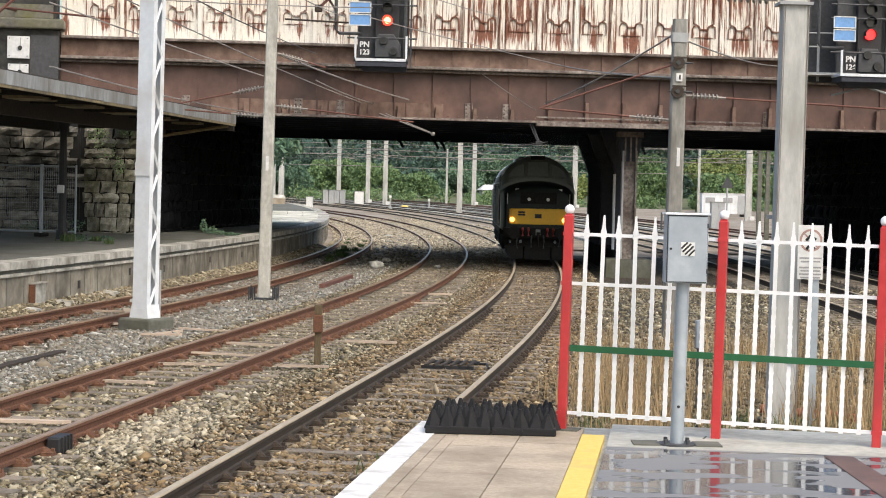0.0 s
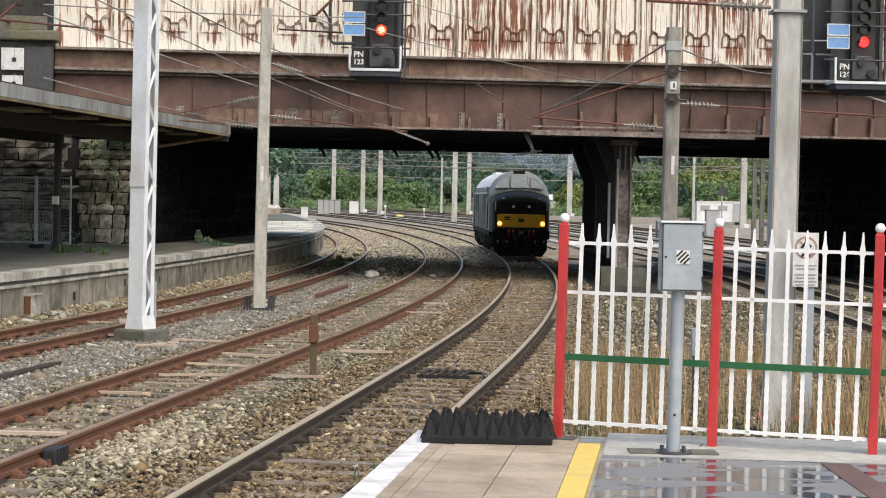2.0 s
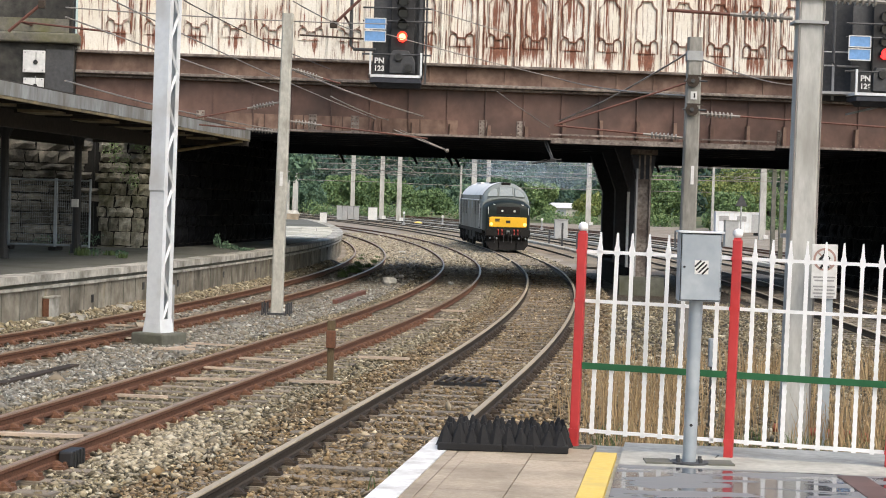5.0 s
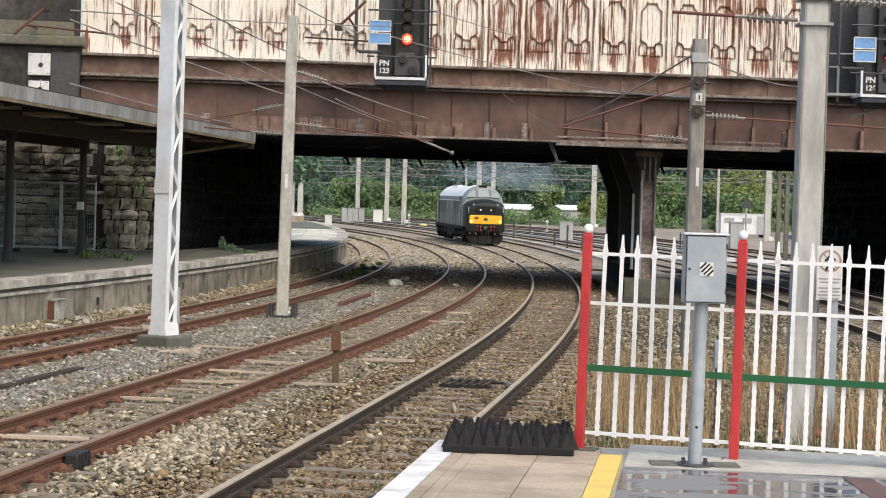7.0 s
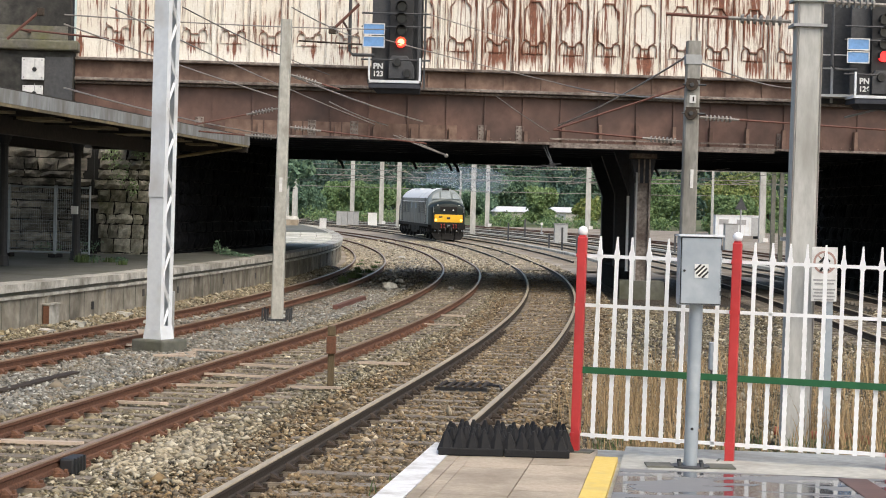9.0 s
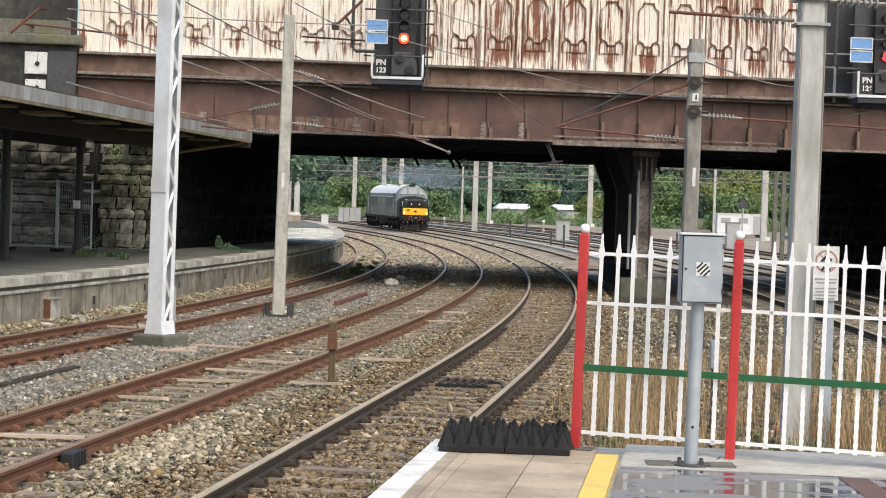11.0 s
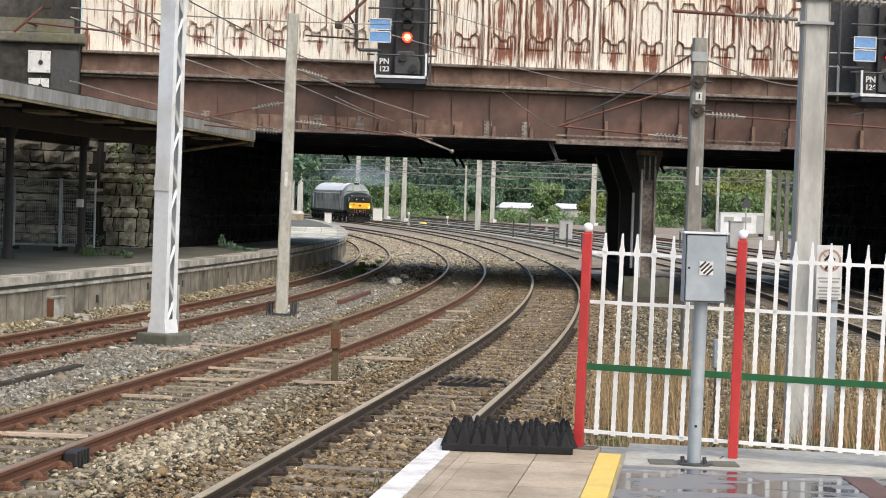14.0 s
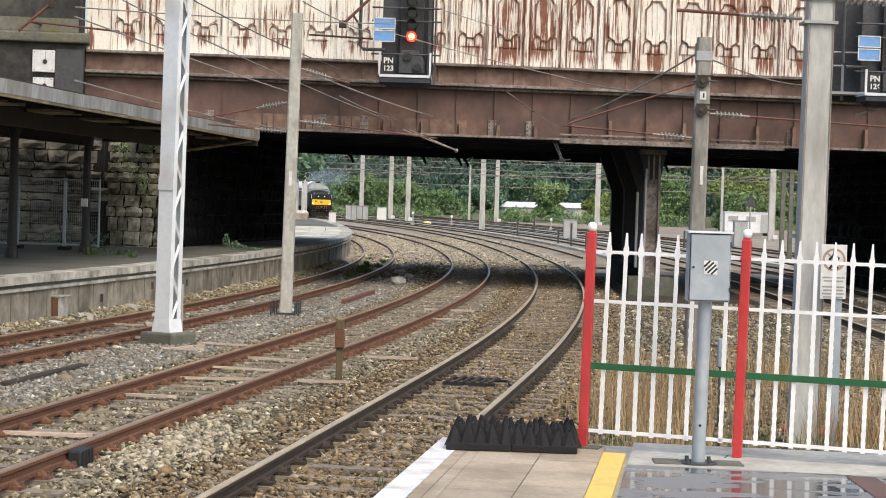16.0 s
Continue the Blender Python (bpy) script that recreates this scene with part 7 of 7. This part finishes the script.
    # debris heap in the fork
    def heap(r2, n):
        y = 72 + r2.random(n) * 40
        x = np.array([(SECOND.at(SECOND.near(q), -2.0)[0].x + BAY.at(BAY.near(q), 2.0)[0].x) / 2 for q in range(70, 115)])[(y - 70).astype(int)] + r2.normal(0, 0.5, n)
        return np.stack([x, y], 1), -0.19 + r2.random(n) * 0.1
    scatter("debris", "ballast_grey", "pale rubble strewn between the diverging lines", 1500, heap, 0.05, 21)
    # notice on a post behind the fence
    n = thing("warning_sign", pose(4.40, 23.4, -0.03), "white no-trespassing sign on a grey steel post", "sign")
    part("post", Shape().box((0.02, 0, 0.85), (0.09, 0.06, 2.15)), "galv", n)
    bd = part("board", Shape().box((-0.05, -0.05, 1.93), (0.30, 0.012, 0.64)), "white_plate", n, "white sign board")
    ring = Shape().loft([[(r * math.cos(a) - 0.05, yy, r * math.sin(a) + 2.07) for r, yy in ((0.135, -0.06), (0.135, -0.057), (0.11, -0.057), (0.11, -0.06))] for a in [2 * math.pi * i / 24 for i in range(25)]], caps=False)
    part("ring", ring, "red_ring", bd, "faded red ring")
    part("ring_bar", Shape().box((0, 0, 0), (0.25, 0.003, 0.016)), "red_ring", bd, m=pose(-0.05, -0.062, 2.07, 0, 45, 0))
    fig = Shape().box((-0.05, -0.064, 2.085), (0.05, 0.004, 0.10)).box((-0.045, -0.064, 2.158), (0.036, 0.004, 0.036))
    for a, b in (((-0.05, 2.04), (-0.10, 1.965)), ((-0.05, 2.04), (-0.005, 1.97)), ((-0.06, 2.12), (-0.11, 2.07)), ((-0.04, 2.12), (0.01, 2.08))):
        fig.rod((a[0], -0.064, a[1]), (b[0], -0.064, b[1]), 0.014, n=4)
    part("symbol", fig, "ink", bd, "dark walking symbol")
    for i, z in enumerate((1.86, 1.82, 1.75, 1.71, 1.67, 1.63)):
        part("text_bar", Shape().box((-0.05, -0.06, z), (0.26 - 0.03 * (i % 2), 0.004, 0.018)), "ink_grey", bd)
    k = thing("junction_box", pose(3.35, 25.5, -0.2), "small grey junction box on a stake behind the fence", "junction box")
    part("case", Shape().box((0, 0, 0.95), (0.11, 0.12, 0.36)), "galv", k, bevel=0.01)
    part("stake", Shape().box((0, 0, 0.4), (0.06, 0.06, 0.8)), "dark_steel", k)


def blades(name, material, label, spots, height, width, seed):
    """Thin upright stalks, each leaning its own way."""
    rng = np.random.default_rng(seed)
    n = len(spots)
    p = np.array(spots, float)
    h = height * (0.45 + 0.75 * rng.random(n))
    a = rng.random(n) * 6.283
    lean = rng.normal(0, 0.22, (n, 2)) * h[:, None]
    wv = np.stack([np.cos(a), np.sin(a)], 1) * width
    v = np.zeros((n, 5, 3))
    v[:, 0, :2], v[:, 1, :2] = p[:, :2] - wv, p[:, :2] + wv
    v[:, 2, :2], v[:, 3, :2] = p[:, :2] + lean * 0.4 + wv * 0.8, p[:, :2] + lean * 0.4 - wv * 0.8
    v[:, 4, :2] = p[:, :2] + lean
    v[:, :2, 2] = p[:, 2:3]
    v[:, 2:4, 2] = (p[:, 2] + h * 0.6)[:, None]
    v[:, 4, 2] = p[:, 2] + h
    i = 5 * np.arange(n)[:, None]
    f = np.concatenate([np.stack([i[:, 0], i[:, 0] + 1, i[:, 0] + 2], 1), np.stack([i[:, 0], i[:, 0] + 2, i[:, 0] + 3], 1), np.stack([i[:, 0] + 3, i[:, 0] + 2, i[:, 0] + 4], 1)])
    me = bpy.data.meshes.new(name)
    me.from_pydata(v.reshape(-1, 3).tolist(), [], f.tolist())
    me.materials.append(M[material])
    return tagged(new(name, me), label, "grass", kind="stuff")


def build_weeds():
    rng = random.Random(15)
    sp = []
    for i in range(95):
        cy = rng.uniform(15.2, 34)
        cx = MAIN.at(cy)[0].x + 2.2 + rng.uniform(0, 5.2) ** 1.1
        for j in range(60):
            sp.append((cx + rng.gauss(0, 0.28), cy + rng.gauss(0, 0.3), -0.18))
    blades("dry_grass", "straw", "dry brown dead stalks behind the fence", sp, 0.62, 0.006, 5)
    sp = [(rng.uniform(1.6, 6.8), rng.uniform(14.5, 24), -0.18) for i in range(2600)]
    blades("grass", "weed", "thin green grass among the dry stalks", sp, 0.22, 0.006, 6)
    clumps = [(-0.35, 13.75, 0.55, 0.16, 60), (-0.28, 13.2, 0.5, 0.14, 40), (-9.9, 52.2, PLAT, 0.22, 90), (-9.3, 53, PLAT, 0.14, 70), (-8.6, 51, PLAT, 0.12, 60), (-3.9, 76, -0.15, 0.2, 120), (-4.0, 82, -0.15, 0.18, 90)] + [(BAY.at(s)[0].x + 0.4 * math.sin(s), BAY.at(s)[0].y, -0.17, 0.16, 90) for s in range(72, 100, 3)]
    for cx, cy, z, h, k in clumps:
        sp = [(cx + rng.gauss(0, h * 0.5), cy + rng.gauss(0, h * 0.35), z) for i in range(k)]
        blades("weeds", "weed", "tuft of green weeds", sp, h, 0.014 if cy > 30 else 0.005, rng.randint(1, 999))
    for blobs, mat, seed in (([(-7.3, 62.6, PLAT + 0.12, 0.22, 0.14), (-7.0, 62.2, PLAT + 0.08, 0.25, 0.08), (-7.6, 62.9, PLAT + 0.28, 0.12, 0.22), (-6.6, 62.0, PLAT + 0.04, 0.3, 0.05)], "leaf_dark", 61), ([(-10.5, 61.6, 3.5, 0.35, 0.5), (-10.1, 61.6, 3.0, 0.2, 0.3), (-10.8, 61.6, 4.0, 0.3, 0.3), (-9.9, 61.65, 4.1, 0.3, 0.15)], "leaf_bright", 62), ([(-11.5, 61.3, PLAT + 0.2, 0.5, 0.25), (-12.6, 61.2, PLAT + 0.15, 0.5, 0.2)], "leaf_dark", 63), ([(-9.7, 52.6, PLAT + 0.08, 0.3, 0.1), (-9.1, 53.4, PLAT + 0.06, 0.25, 0.08)], "leaf_dark", 64)):
        tagged(new("weed_bush", leaf_cloud("weed_bush", mat, blobs, seed, 0.034, 150)), "straggling green weeds rooted in the old masonry", "weeds", kind="stuff")
    # green branches hanging over the far end of the abutment
    hang = leaf_cloud("hanging_branches", "leaf_dark", [(-8.0, 96, 4.6, 0.9, 0.6), (-7.5, 95.5, 4.3, 0.6, 0.4), (-8.4, 97, 4.0, 0.7, 0.7)], 71, 0.16, 160)
    tagged(new("hanging_branches", hang), "dark leafy branches hanging at the bridge corner", "branches", kind="stuff")


# ---- exhaust haze ----
def build_smoke():
    m = plain("thin_exhaust_haze", (0.34, 0.44, 0.54), 1.0, 0, 0, 0.075)
    sm = thing("exhaust_smoke", pose(0, 0, 0), "thin blue-grey exhaust haze over the locomotive", "smoke")
    rng = random.Random(9)
    for i, (x, y, z, r) in enumerate(((0.1, 0.2, 4.5, 0.5), (0.4, -0.8, 4.75, 0.8), (1.0, -2.2, 4.8, 1.1), (1.7, -3.6, 4.75, 1.35), (2.7, -5.0, 4.6, 1.5), (3.7, -6.6, 4.5, 1.5), (-0.9, -1.5, 4.6, 0.9), (4.6, -8.5, 4.3, 1.3))):
        sh = Shape().ball((0, 0, 0), r, 14, 0.62)
        sh.v = [(a * rng.uniform(0.8, 1.2), b * rng.uniform(0.8, 1.2), c * rng.uniform(0.8, 1.2)) for a, b, c in sh.v]
        p = part("puff", sh, m, sm, m=pose(x, y, z), smooth=True)
        p.visible_shadow = False
    return sm


# ---- motion ----
def motions():
    times = [i * 0.5 for i in range(33)]
    walk(LOCO, [(t, loco_pose(t)) for t in times])
    walk(SMOKE, [(t, Matrix.Translation(loco_pose(t).translation)) for t in times])
    steps = [i / 15 for i in range(241)]
    for ws, y in WHEELS:
        walk(ws, [(t, pose(0, y, 0.575, math.degrees((loco_travel(t) - loco_travel(0)) / 0.56), 0, 0)) for t in steps])


build_ground()
build_near_platform()
build_far_platform()
build_bridge()
build_pier()
build_abutments()
LOCO, WHEELS = build_loco()
SMOKE = build_smoke()
build_fence()
build_mat()
build_control_box()
build_lattice_mast()
build_poles()
wires()
build_distance()
build_yard()
build_canopy()
build_mesh_fence()
build_wall_boxes()
build_signals()
build_clutter()
build_weeds()
build_tracks()
build_stones()
motions()
